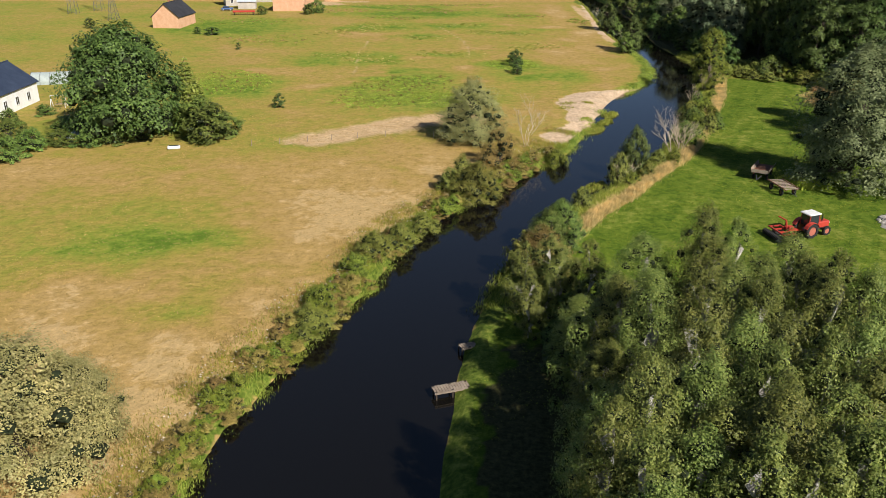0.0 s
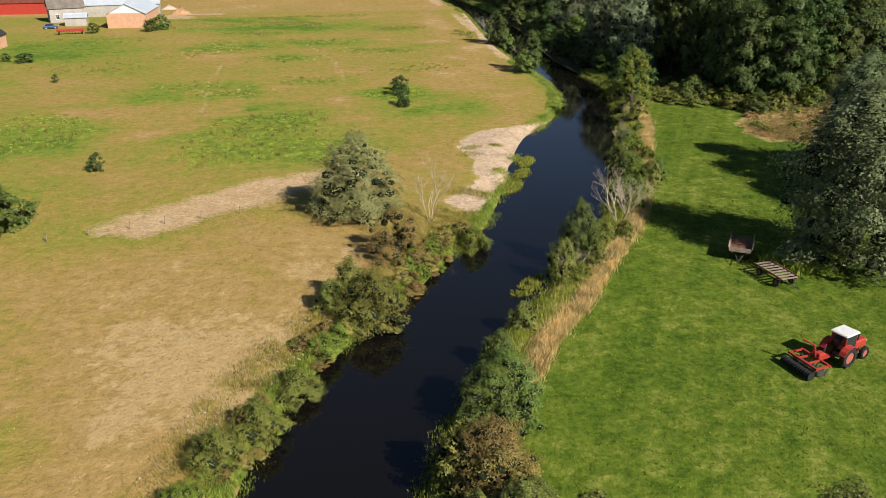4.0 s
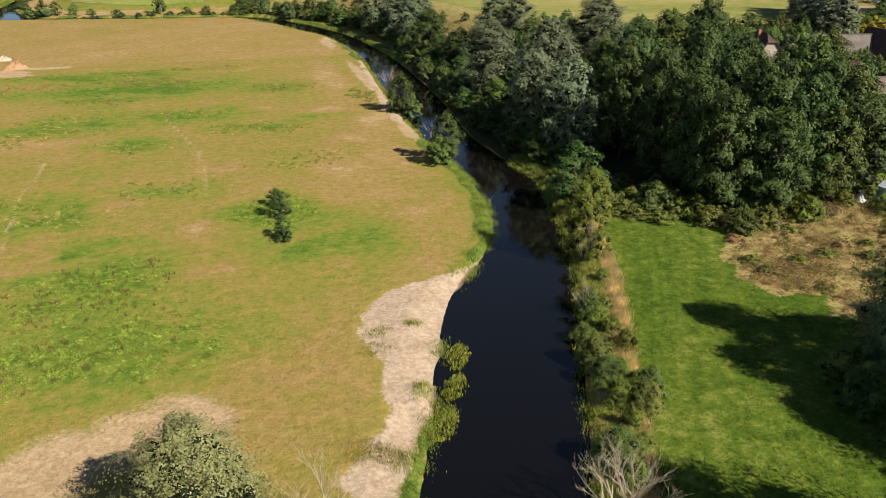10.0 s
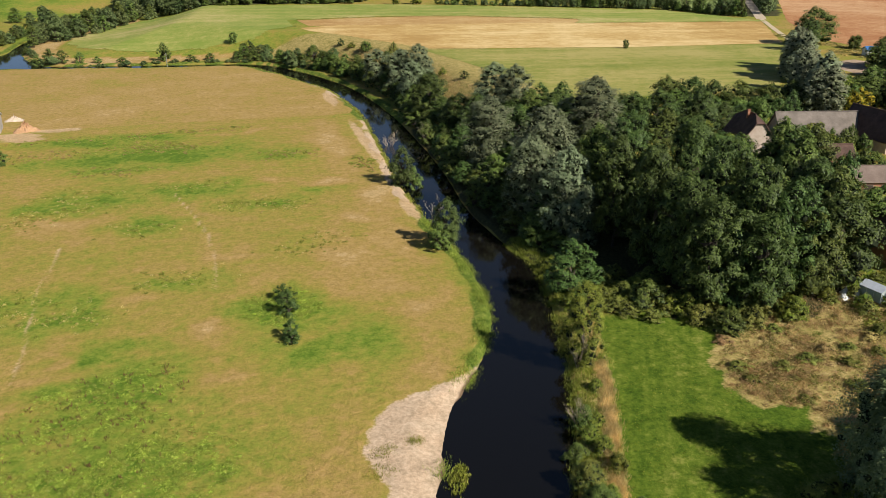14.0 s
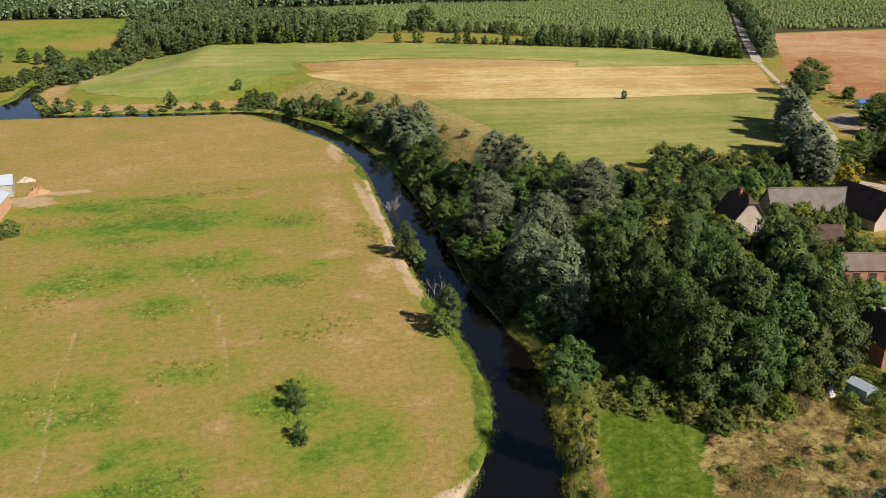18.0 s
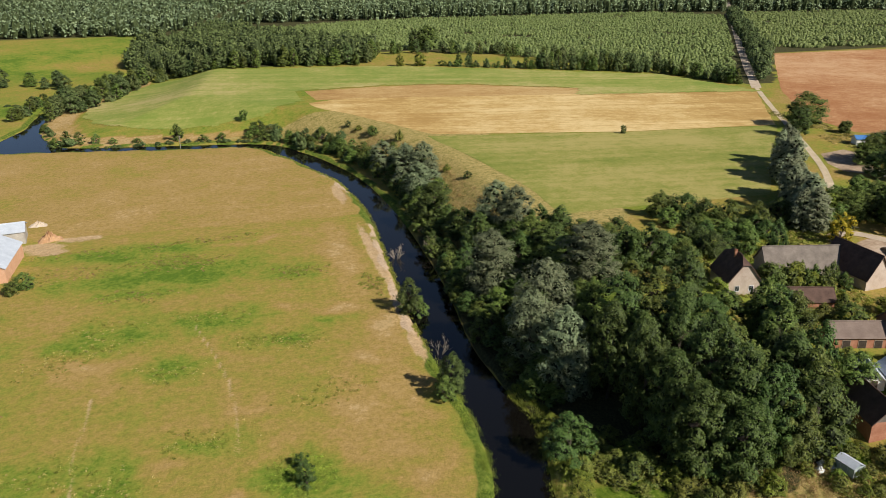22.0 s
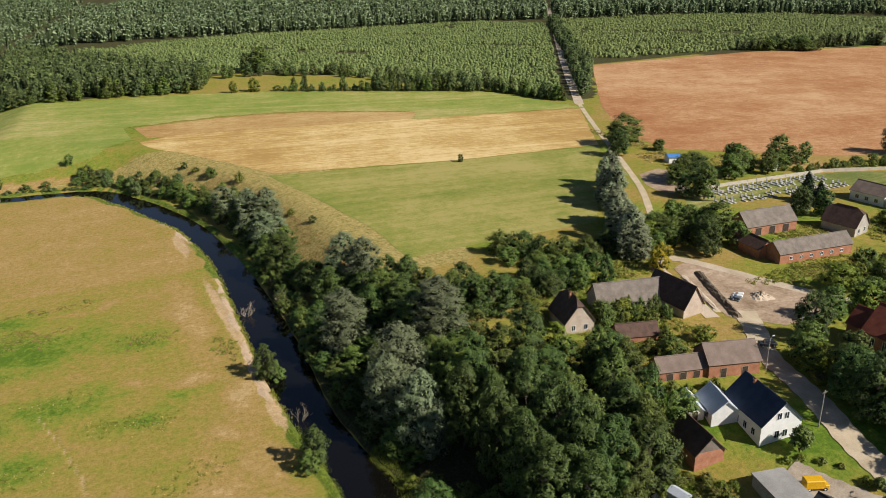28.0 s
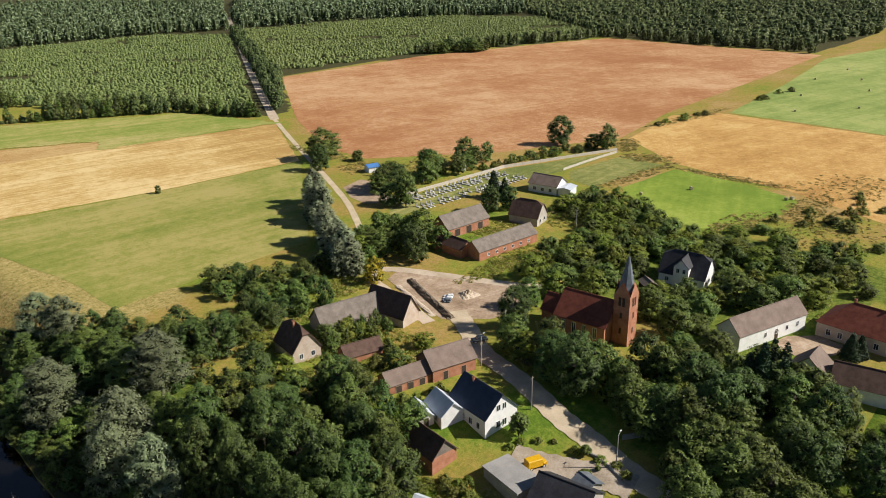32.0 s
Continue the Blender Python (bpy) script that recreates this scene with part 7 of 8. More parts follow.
# village houses round the green
house("white_house", "white rendered house with a dark blue metal roof", (122.7, 157.0), (125.0, 168.4), 8.8, 4.3, 8.5, WHITEWALL, BLUEROOF, windows=W("-x", 2, 1.0, 1.0, 1.4, 0.3, 0.7) + W("-x", 2, 4.9, 0.9, 1.3, 0.32, 0.68) + W("+y", 4, 1.0, 0.9, 1.4), chimneys=[(0.72, 0.4, 0.3)], z=7.0)
house("house_annex", "white annex with a light grey metal roof", (117.3, 165.4), (119.6, 172.0), 5.6, 3.2, 5.6, WHITEWALL, LIGHTROOF, windows=W("+y", 2, 1.0, 0.9, 1.3), z=7.2)
house("house_porch", "low white porch wing with a pale metal roof", (113.2, 169.2), (115.4, 174.2), 3.6, 2.6, 4.2, WHITEWALL, LIGHTROOF, windows=W("-x", 1, 0.2, 1.0, 2.0, kind="door"), z=7.2)
house("brick_barn", "red-brick barn with a brown tiled roof and boarded gable", (107.9, 159.7), (109.8, 171.0), 6.2, 3.6, 6.8, BRICK, TILE, "barn", gable_mat=GREYROOF, z=4.5)
house("brick_shed", "long low red-brick shed with a grey-brown roof", (115.4, 183.6), (125.6, 180.6), 5.2, 2.9, 4.9, BRICK, BROWNGREY, "shed", windows=W("-y", 3, 0.1, 1.4, 2.0, kind="door"), z=9.0)
house("brick_stable", "red-brick stable with a broad grey-brown roof", (125.9, 181.0), (136.6, 177.4), 7.6, 3.4, 6.4, BRICK, BROWNGREY, "barn", windows=W("-y", 2, 0.1, 1.2, 2.0, kind="door"), z=9.4)
house("half_hipped_house", "old house with dark tiled half-hipped roof and pale gable", (113.6, 207.0), (115.4, 216.0), 7.4, 3.2, 8.2, PINKWALL, TILE, hip=2.4, windows=W("-x", 2, 0.9, 0.9, 1.2), chimneys=[(0.5, 0.6, 0.6)])
house("ruined_shed", "small ruined shed with a patchy brown tile roof", (118.6, 200.4), (127.6, 197.4), 5, 2.0, 4.0, BRICK, TILE, "shed")
house("long_barn", "long barn with weathered grey roof and pale plaster wall", (124.6, 216.4), (141.6, 212.0), 7.4, 2.6, 6.6, PINKWALL, GREYROOF, "barn", windows=W("-y", 5, 1.2, 0.8, 0.9))
house("gabled_barn", "barn with dark tiled roof and pale brick gable", (143.2, 201.2), (142.4, 214.2), 6.6, 2.8, 7.8, PINKWALL, TILE, "barn")

# church
church = house("church", "red-brick village church with dark red tiled roof", (168.4, 157.0), (167.6, 170.5), 11, 5.4, 10.4, BRICK, REDTILE, "church", windows=W("-y", 4, 1.6, 0.9, 2.8) + W("+y", 4, 1.6, 0.9, 2.8), z=9.5)
house("church_apse", "lower brick choir of the church", (167.6, 170.5), (167.3, 175.5), 6.5, 4.6, 8.0, BRICK, REDTILE, "church", z=9.5)
tower = thing("church_tower", "square red-brick church tower with a grey slate spire", "church tower", pose(168.8, 154.6, 9.5, 0, 0, 0))
part("wall", block(-2.1, -2.1, -0.3, 2.1, 2.1, 13.0), BRICK, tower)
for k in range(4):
    g = part("gable", (lambda bm: (bm.faces.new([bm.verts.new(p) for p in ((-2.1, -2.12, 13.0), (2.1, -2.12, 13.0), (0, -2.12, 16.2))]), bm.faces.new([bm.verts.new(p) for p in ((2.1, -1.8, 13.0), (-2.1, -1.8, 13.0), (0, -1.8, 16.2))]), bm)[2])(bmesh.new()), BRICK, tower)
    g.matrix_basis = pose(0, 0, 0, 0, 0, 90 * k)
    for zz_ in (3.0, 7.0):
        opening(tower, *[(0, -2.1), (2.1, 0), (0, 2.1), (-2.1, 0)][k], zz_, 0.6, 1.5, ["-y", "+x", "+y", "-x"][k], DARKTIMBER, BRICK, "louvre", False)
    for dx in (-0.5, 0.5):
        px, py = [(dx, -2.1), (2.1, dx), (dx, 2.1), (-2.1, dx)][k]
        opening(tower, px, py, 10.2, 0.7, 2.2, ["-y", "+x", "+y", "-x"][k], DARKTIMBER, BRICK, "louvre", False)
bm = bmesh.new()
apex = bm.verts.new((0, 0, 23.2))
ring = [bm.verts.new((2.15 * math.cos(math.pi * k / 4 + math.pi / 8), 2.15 * math.sin(math.pi * k / 4 + math.pi / 8), 13.6)) for k in range(8)]
for k in range(8):
    bm.faces.new((ring[k], ring[(k + 1) % 8], apex))
part("spire", bm, SLATE, tower)
part("cross", box(block(-0.05, -0.05, 23.0, 0.05, 0.05, 24.4), -0.3, -0.04, 23.9, 0.3, 0.04, 24.0), STEEL, tower)

# farm north of the green
house("farm_barn", "brick barn with a wide weathered grey roof", (197.0, 238.2), (215.5, 235.8), 8.5, 3.4, 7.0, BRICK, GREYROOF, "barn", windows=W("-y", 3, 0.1, 2.2, 2.4, kind="door"))
house("farm_cowshed", "long red-brick cowshed with grey roof", (188.0, 217.2), (213.0, 213.4), 6.6, 3.2, 5.8, BRICK, GREYROOF, "barn", windows=W("-y", 6, 1.0, 0.9, 0.8))
house("farm_wing", "brick wing with dark brown roof", (189.6, 231.5), (188.4, 219.5), 5.6, 3.0, 5.2, BRICK, TILE, "barn")
house("farmhouse", "old farmhouse with dark half-hipped roof", (228.4, 218.8), (226.6, 229.4), 8, 3.2, 8.0, GREYWALL, TILE, hip=2.2, windows=W("-x", 2, 0.9, 0.9, 1.2))
house("modern_house", "white modern house with reddish-grey roof", (262.4, 233.0), (261.2, 245.0), 8.4, 3.6, 6.4, WHITEWALL, BROWNGREY, windows=W("+y", 3, 1.0, 1.2, 1.2) + W("-x", 2, 1.0, 1.2, 1.2))
house("modern_annex", "flat white annex with a light metal roof", (259.0, 229.6), (265.5, 231.0), 5, 3.0, 3.5, WHITEWALL, LIGHTROOF)
house("timber_house", "white timber-framed house with black roof and gabled dormer", (213.8, 152.6), (212.4, 165.4), 9.6, 3.4, 8.8, WHITEWALL, BLACKROOF, hip=2.4, windows=W("-x", 3, 0.9, 0.9, 1.2) + W("+y", 4, 0.9, 0.9, 1.2))
house("house_dormer", "white gabled dormer of the timber-framed house", (207.6, 158.4), (213.0, 159.0), 4.2, 6.2, 8.4, WHITEWALL, BLACKROOF, "dormer", windows=W("-x", 2, 4.2, 0.8, 1.2))
house("garden_shed", "small brown garden shed", (199.5, 163.0), (202.0, 166.2), 3.6, 2.2, 3.2, DARKTIMBER, GREYROOF, "shed")
house("long_white_building", "long white farm building with brown-grey roof", (182.0, 134.2), (204.6, 126.4), 7, 4.4, 7.6, WHITEWALL, BROWNGREY, "barn", windows=W("-y", 4, 1.6, 0.8, 1.2, 0.3, 0.95) + [("-y", 0.55, 0.1, 1.1, 2.1, "door")])
house("manor_house", "old house with broad dark red hipped roof", (207.6, 119.5), (206.0, 100.0), 12, 4.0, 8.6, PINKWALL, REDTILE, hip=6.0, windows=W("-y", 6, 1.0, 1.0, 1.5), chimneys=[(0.3, 0.5, 0.8), (0.7, 0.5, 0.8)])
house("white_cottage", "white cottage wing with brown-grey gabled roof", (176.0, 114.0), (182.5, 114.0), 8.4, 3.2, 7.0, WHITEWALL, BROWNGREY, windows=W("-x", 2, 1.0, 0.9, 1.3))
house("white_cottage_wing", "long white wing with patched dark tiled roof", (179.6, 109.5), (182.0, 94.0), 7.4, 3.2, 6.4, WHITEWALL, TILE, windows=W("+y", 4, 1.0, 0.9, 1.2))

# yard at the road
flat = thing("flat_roofed_garage", "flat concrete-roofed garage block", "garage", pose(112.4, 146.6, 4.6, 0, 0, -14))
part("wall", block(-3.0, -5.0, -0.8, 3.0, 5.0, 2.3), GREYWALL, flat)
part("roof", block(-3.3, -5.3, 2.3, 3.3, 5.3, 2.55, 0.03), CONCRETE, flat)
house("dark_roofed_house", "house with a ribbed black metal roof", (112.8, 140.6), (114.0, 130.0), 9, 3.0, 6.0, GREYWALL, BLACKROOF, windows=W("-x", 2, 1.0, 1.0, 1.2), z=4.2)
house("grey_annex", "small grey annex with dark sheet roof", (119.6, 136.2), (118.6, 132.6), 4.2, 2.6, 3.6, GREYWALL, SLATE, "shed", z=4.6)

# farms on the left meadow edge
house("farm_cottage", "white cottage with a dark blue roof", (-79.6, 128.5), (-79.0, 147.0), 9.4, 3.8, 7.2, WHITEWALL, BLUEROOF, windows=W("-y", 4, 1.0, 1.0, 1.3), chimneys=[(0.5, 0.4, 0.6)])
house("unfinished_house", "unfinished orange block house with black roof", (-81.8, 244.2), (-80.6, 256.5), 8.2, 3.4, 7.0, ORANGEBLOCK, BLACKROOF, chimneys=[(0.5, 1.0, 0.5)])
house("metal_roofed_barn", "barn with white upper gable, brick base and grey metal roof", (-53.0, 286.5), (-52.6, 306.5), 11, 4.2, 7.0, ORANGEBLOCK, LIGHTROOF, "barn", gable_mat=WHITEWALL)
house("blue_roofed_hall", "long farm hall with a blue-grey roof", (-78.0, 318.0), (-49.0, 321.5), 8.5, 3.8, 5.4, GREYWALL, LIGHTROOF, "barn")
house("stone_farmhouse", "grey stone farmhouse with old tiled roof", (-80.0, 306.0), (-70.5, 309.5), 8, 4.4, 8.2, GREYWALL, GREYROOF, windows=W("-y", 3, 1.0, 0.9, 1.3))
house("lean_to_shed", "low shed with pale metal roof", (-72.5, 296.0), (-66.5, 296.8), 5, 2.6, 3.4, GREYWALL, LIGHTROOF, "shed")
house("red_shed", "long red-painted wooden farm shed", (-106.0, 331.0), (-86.0, 331.0), 9, 3.8, 5.4, REDPAINT, REDTILE, "shed")
house("white_hall", "distant pale hall with white roof", (-100.0, 352.0), (-74.0, 352.0), 12, 4.0, 6.2, WHITEWALL, LIGHTROOF, "barn")


# ---- roads ----
def ribbon(name, label, pts, width, material, up=0.05, category="road", step=1.5):
    """A road laid on the ground along a smooth line."""
    line = spline(pts, 8)
    d = np.gradient(line, axis=0)
    d /= np.linalg.norm(d, axis=1, keepdims=True)
    nrm = np.stack([-d[:, 1], d[:, 0]], 1)
    cols = np.linspace(-0.5, 0.5, 5)
    w = width * (1 + 0.06 * np.sin(np.arange(len(line)) * 1.7))
    x = line[:, 0][:, None] + nrm[:, 0][:, None] * cols * w[:, None]
    y = line[:, 1][:, None] + nrm[:, 1][:, None] * cols * w[:, None]
    z = ground_z(x, y) + up
    i = np.arange(x.size).reshape(x.shape)
    f = np.stack([i[:-1, :-1], i[1:, :-1], i[1:, 1:], i[:-1, 1:]], -1).reshape(-1, 4)
    ob = tagged(new(name, sheet(name, np.stack([x.ravel(), y.ravel(), z.ravel()], 1), f)), label, category, kind="structure")
    ob.data.materials.append(material)
    return ob


ribbon("road", "worn grey village road", [(124, 96), (127, 120), (128.5, 131), (131.3, 141), (133, 149), (136.2, 158), (139.5, 168), (143, 178), (150, 188), (156, 197)], 5.4, ASPHALT, 0.12)
ribbon("road_sandy", "pale sandy road round the green", [(185, 186), (179, 197), (172.5, 215), (167, 229), (162, 233), (157, 230), (153, 218), (146.5, 198)], 3.6, DUST, 0.1)
ribbon("track", "narrow lane between the fields towards the forest", [(168, 236), (177, 252), (186, 265), (203, 290), (223, 326), (254, 384), (280, 431)], 2.4, ASPHALT, 0.08)
ribbon("forest_road", "sandy forest road", [(280, 431), (366, 566), (524, 807), (645, 991)], 5, DUST, 0.08)
field("village_green", "bare sandy building ground in the village", [(160, 226), (166, 228), (176, 205), (182, 190), (172, 184), (158, 187), (150, 197), (155, 214)], DUGEARTH, 0.06, "ground")
ribbon("courtyard", "trodden sandy-grey courtyard beside the road", [(118, 151), (119.3, 146), (122, 139.5), (124.6, 133), (125.4, 128)], 6.6, mottled("trodden_yard", (0.24, 0.19, 0.135), (0.38, 0.31, 0.235), 0.3, 3, 0.95, 0.3, 0.03, c3=(0.48, 0.41, 0.33)), 0.16, "courtyard")

# ---- machines and small things ----
def wheel(parent, x, y, r, w, name="wheel", rim=WHITEPAINT):
    """A lugged tyre with a rim, its axle across y."""
    bm = bmesh.new()
    n = 20
    prof = [(-w / 2, r * 0.62), (-w / 2, r * 0.93), (-w * 0.36, r), (w * 0.36, r), (w / 2, r * 0.93), (w / 2, r * 0.62)]
    rings = [[bm.verts.new((rr * math.cos(2 * math.pi * k / n), yy_, rr * math.sin(2 * math.pi * k / n))) for yy_, rr in prof] for k in range(n)]
    for k in range(n):
        a, b = rings[k], rings[(k + 1) % n]
        for i in range(len(prof)):
            j = (i + 1) % len(prof)
            bm.faces.new((a[i], a[j], b[j], b[i]))
    for k in range(0, n, 1):
        ang = 2 * math.pi * (k + 0.5) / n
        s = -1 if k % 2 else 1
        c, sn = math.cos(ang), math.sin(ang)
        slab(bm, [((r + 0.03) * c, s * w * 0.05, (r + 0.03) * sn), ((r + 0.03) * c, s * w * 0.45, (r + 0.03) * sn), ((r + 0.03) * math.cos(ang + 0.14), s * w * 0.45, (r + 0.03) * math.sin(ang + 0.14)), ((r + 0.03) * math.cos(ang + 0.1), s * w * 0.05, (r + 0.03) * math.sin(ang + 0.1))], 0.05)
    bmesh.ops.recalc_face_normals(bm, faces=bm.faces[:])
    t = part(name, bm, BLACK, parent)
    t.matrix_basis = pose(x, y, r)
    bm = bmesh.new()
    tube(bm, [(0, -w * 0.34, 0), (0, 0, 0), (0, w * 0.34, 0)], [r * 0.6, r * 0.25, r * 0.6], 16)
    part("rim", bm, rim, t)
    return t


def rod(bm, a, b, r=0.04, sides=6):
    return tube(bm, [a, b], [r, r], sides)


# tractor, nose towards +x
tractor = thing("tractor", "red farm tractor with a white cab roof on the meadow", "tractor", pose(40.0, 80.9, 0.02, 0, 0, 22))
wheel(tractor, -1.0, -0.85, 0.82, 0.45, "rear_wheel", FADEDRED)
wheel(tractor, -1.0, 0.85, 0.82, 0.45, "rear_wheel", FADEDRED)
wheel(tractor, 1.25, -0.75, 0.5, 0.3, "front_wheel", FADEDRED)
wheel(tractor, 1.25, 0.75, 0.5, 0.3, "front_wheel", FADEDRED)
bm = block(0.1, -0.4, 0.75, 1.95, 0.4, 1.45, 0.08)
part("bonnet", bm, REDPAINT, tractor)
part("grille", block(1.93, -0.3, 0.8, 2.0, 0.3, 1.35, 0.02), BLACK, tractor)
part("chassis", box(block(-1.3, -0.28, 0.55, 1.6, 0.28, 0.95, 0.04), 1.1, -0.65, 0.42, 1.4, 0.65, 0.56), STEEL, tractor)
part("exhaust_pipe", rod(rod(bmesh.new(), (0.9, -0.25, 1.4), (0.9, -0.25, 2.3), 0.05), (0.9, -0.25, 1.6), (0.9, -0.25, 2.0), 0.09), BLACK, tractor)
cab = part("cab", bmesh.new(), BLACK, tractor)
for x, y in ((-1.25, -0.62), (-1.25, 0.62), (0.1, -0.6), (0.1, 0.6)):
    part("cab_post", rod(bmesh.new(), (x, y, 1.2), (x * 0.95, y * 0.97, 2.45), 0.05), REDPAINT, cab)
part("cab_glass", block(-1.22, -0.6, 1.25, 0.08, 0.6, 2.42, 0.02), GLASS, cab)
part("cab_roof", block(-1.4, -0.75, 2.45, 0.25, 0.75, 2.62, 0.07), WHITEPAINT, tractor, "white cab roof")
for s in (-1, 1):
    bm = bmesh.new()
    arc = [(radians(20 + 140 * k / 6), r) for k in range(7) for r in (0.95, 0.9)]
    grid = [[bm.verts.new((-1.0 + r * math.cos(a), s * w, 0.82 + r * math.sin(a))) for w in (0.58, 1.1)] for a, r in arc]
    for k in range(6):
        for i in (0, 1):
            bm.faces.new((grid[2 * k + i][0], grid[2 * k + i][1], grid[2 * k + 2 + i][1], grid[2 * k + 2 + i][0]))
        for w in (0, 1):
            bm.faces.new((grid[2 * k][w], grid[2 * k + 2][w], grid[2 * k + 3][w], grid[2 * k + 1][w]))
    for k in (0, 12):
        bm.faces.new((grid[k][0], grid[k][1], grid[k + 1][1], grid[k + 1][0]))
    bmesh.ops.recalc_face_normals(bm, faces=bm.faces[:])
    part("mudguard", bm, REDPAINT, tractor)
for y in (-0.45, 0.45):
    part("headlight", block(1.92, y * 0.6 - 0.1, 1.15, 1.99, y * 0.6 + 0.1, 1.3, 0.02), FRAMEWHITE, tractor)

harrow = thing("disc_harrow", "red disc harrow with a ribbed packer roller behind the tractor", "harrow", pose(36.6, 80.0, 0.02, 0, 0, 12))
bm = bmesh.new()
box(bm, -1.0, -1.45, 0.75, -0.86, 1.45, 0.9)
box(bm, 0.3, -1.45, 0.75, 0.44, 1.45, 0.9)
for y in (-1.4, -0.5, 0.4, 1.3):
    box(bm, -1.0, y, 0.76, 0.44, y + 0.12, 0.89)
part("main_frame", bm, REDPAINT, harrow)
bm = bmesh.new()
slab(bm, [(0.3, -0.45, 0.95), (2.2, -0.08, 0.75), (2.2, 0.08, 0.75), (0.3, 0.45, 0.95)], 0.14)
part("drawbar", bm, REDPAINT, harrow)
bm = bmesh.new()
rod(bm, (0.3, 0, 0.9), (0.1, 0.1, 1.9), 0.09)
rod(bm, (0.1, 0.1, 1.9), (-0.3, 0.9, 2.1), 0.08)
rod(bm, (0.3, 0.4, 0.9), (0.1, 0.1, 1.9), 0.06)
part("folding_arm", bm, REDPAINT, harrow)
part("tool_box", block(0.35, -0.3, 0.95, 0.95, 0.25, 1.25, 0.03), REDPAINT, harrow)
for row, x in ((0, -0.3), (1, 0.25)):
    for k in range(9):
        bm = bmesh.new()
        tube(bm, [(0, -0.03, 0), (0, 0.05, 0)], [0.27, 0.2], 14)
        d = part("disc", bm, STEEL, harrow)
        d.matrix_basis = pose(x, -1.3 + k * 0.325, 0.3, 0, 0, 18 if row else -18)
roller = part("packer_roller", tube(bmesh.new(), [(-1.35, -1.4, 0.32), (-1.35, 1.4, 0.32)], [0.2, 0.2], 14), STEEL, harrow)
for k in range(13):
    bm = bmesh.new()
    tube(bm, [(-1.35, -1.37 + k * 0.228 - 0.05, 0.32), (-1.35, -1.37 + k * 0.228 + 0.05, 0.32)], [0.33, 0.33], 16)
    part("roller_ring", bm, BLACK, roller)


def cart(name, label, m, length, width, floor_z, boards, sides):
    """A rusty farm wagon: frame, floor boards, wheels, drawbar and, if sides, its side boards."""
    t = thing(name, label, "trailer", m)
    bm = bmesh.new()
    for y in (-width * 0.36, width * 0.36):
        box(bm, -length / 2, y - 0.05, floor_z - 0.18, length / 2, y + 0.05, floor_z - 0.03)
    part("chassis", bm, RUST, t)
    for k in range(boards):
        y0 = -width / 2 + k * width / boards
        if sides:
            part("floor_board", block(-length / 2, y0 + 0.01, floor_z - 0.03, length / 2, y0 + width / boards - 0.01, floor_z + 0.02), RUST, t)
    if not sides:
        for k in range(8):
            x = -length / 2 + 0.15 + k * (length - 0.3) / 7
            part("cross_board", block(x - 0.1, -width / 2, floor_z - 0.03, x + 0.1, width / 2 + 0.02 * (k % 3), floor_z + 0.03), TIMBER, t)
        for y in (-width / 2, width / 2 - 0.08):
            part("edge_beam", block(-length / 2, y, floor_z, length / 2, y + 0.08, floor_z + 0.1), RUST, t)
    else:
        for y, s in ((-width / 2, -1), (width / 2, 1)):
            bm = bmesh.new()
            slab(bm, [(-length / 2, y, floor_z), (length / 2, y, floor_z), (length / 2, y + s * 0.12, floor_z + 0.55), (-length / 2, y + s * 0.12, floor_z + 0.55)], 0.04)
            part("side_board", bm, TIMBER, t)
        part("front_board", block(-length / 2 - 0.05, -width / 2, floor_z, -length / 2, width / 2, floor_z + 0.45), TIMBER, t)
    for x in (-length * 0.3, length * 0.3):
        for y in (-width * 0.42, width * 0.42):
            wheel(t, x, y, 0.38, 0.2, "wheel", RUST)
    bm = bmesh.new()
    rod(bm, (-length / 2, -0.35, floor_z - 0.3), (-length / 2 - 1.3, 0, 0.45), 0.04)
    rod(bm, (-length / 2, 0.35, floor_z - 0.3), (-length / 2 - 1.3, 0, 0.45), 0.04)
    part("drawbar", bm, STEEL, t)
    return t


cart("trailer", "rusty two-axle farm trailer with low wooden sides", pose(42.2, 101.5, 0.0, 0, 0, 58), 4.4, 2.0, 1.0, 8, True)
cart("flat_wagon", "old flat wagon with a bare slatted deck", pose(42.4, 95.2, 0.0, 0, 0, 98), 4.0, 2.0, 0.95, 8, False)


# ---- wooden jetties ----
def jetty(label, m, length, width):
    t = thing("jetty", label, "jetty", m)
    n = int(length / 0.2)
    for k in range(n):
        x = -length / 2 + (k + 0.5) * length / n
        part("plank", block(x - 0.085, -width / 2 - 0.05 * (k % 2), 0.0, x + 0.085, width / 2 + 0.04 * (k % 3), 0.05), TIMBER, t)
    for y in (-width * 0.4, width * 0.4):
        part("bearer", block(-length / 2, y - 0.05, -0.12, length / 2, y + 0.05, 0.0), TIMBER, t)
        for x in (-length * 0.45, 0, length * 0.45):
            part("post", tube(bmesh.new(), [(x, y, -2.0), (x, y, 0.12)], [0.07, 0.06], 7), DARKTIMBER, t)
    return t


jetty("grey plank fishing jetty on posts over the water", pose(0.6, 50.9, -0.2, 0, 0, 18), 2.8, 1.0)
jetty("small sagging plank platform at the bank", pose(2.05, 57.2, -0.25, 0, 4, 25), 1.5, 0.8)

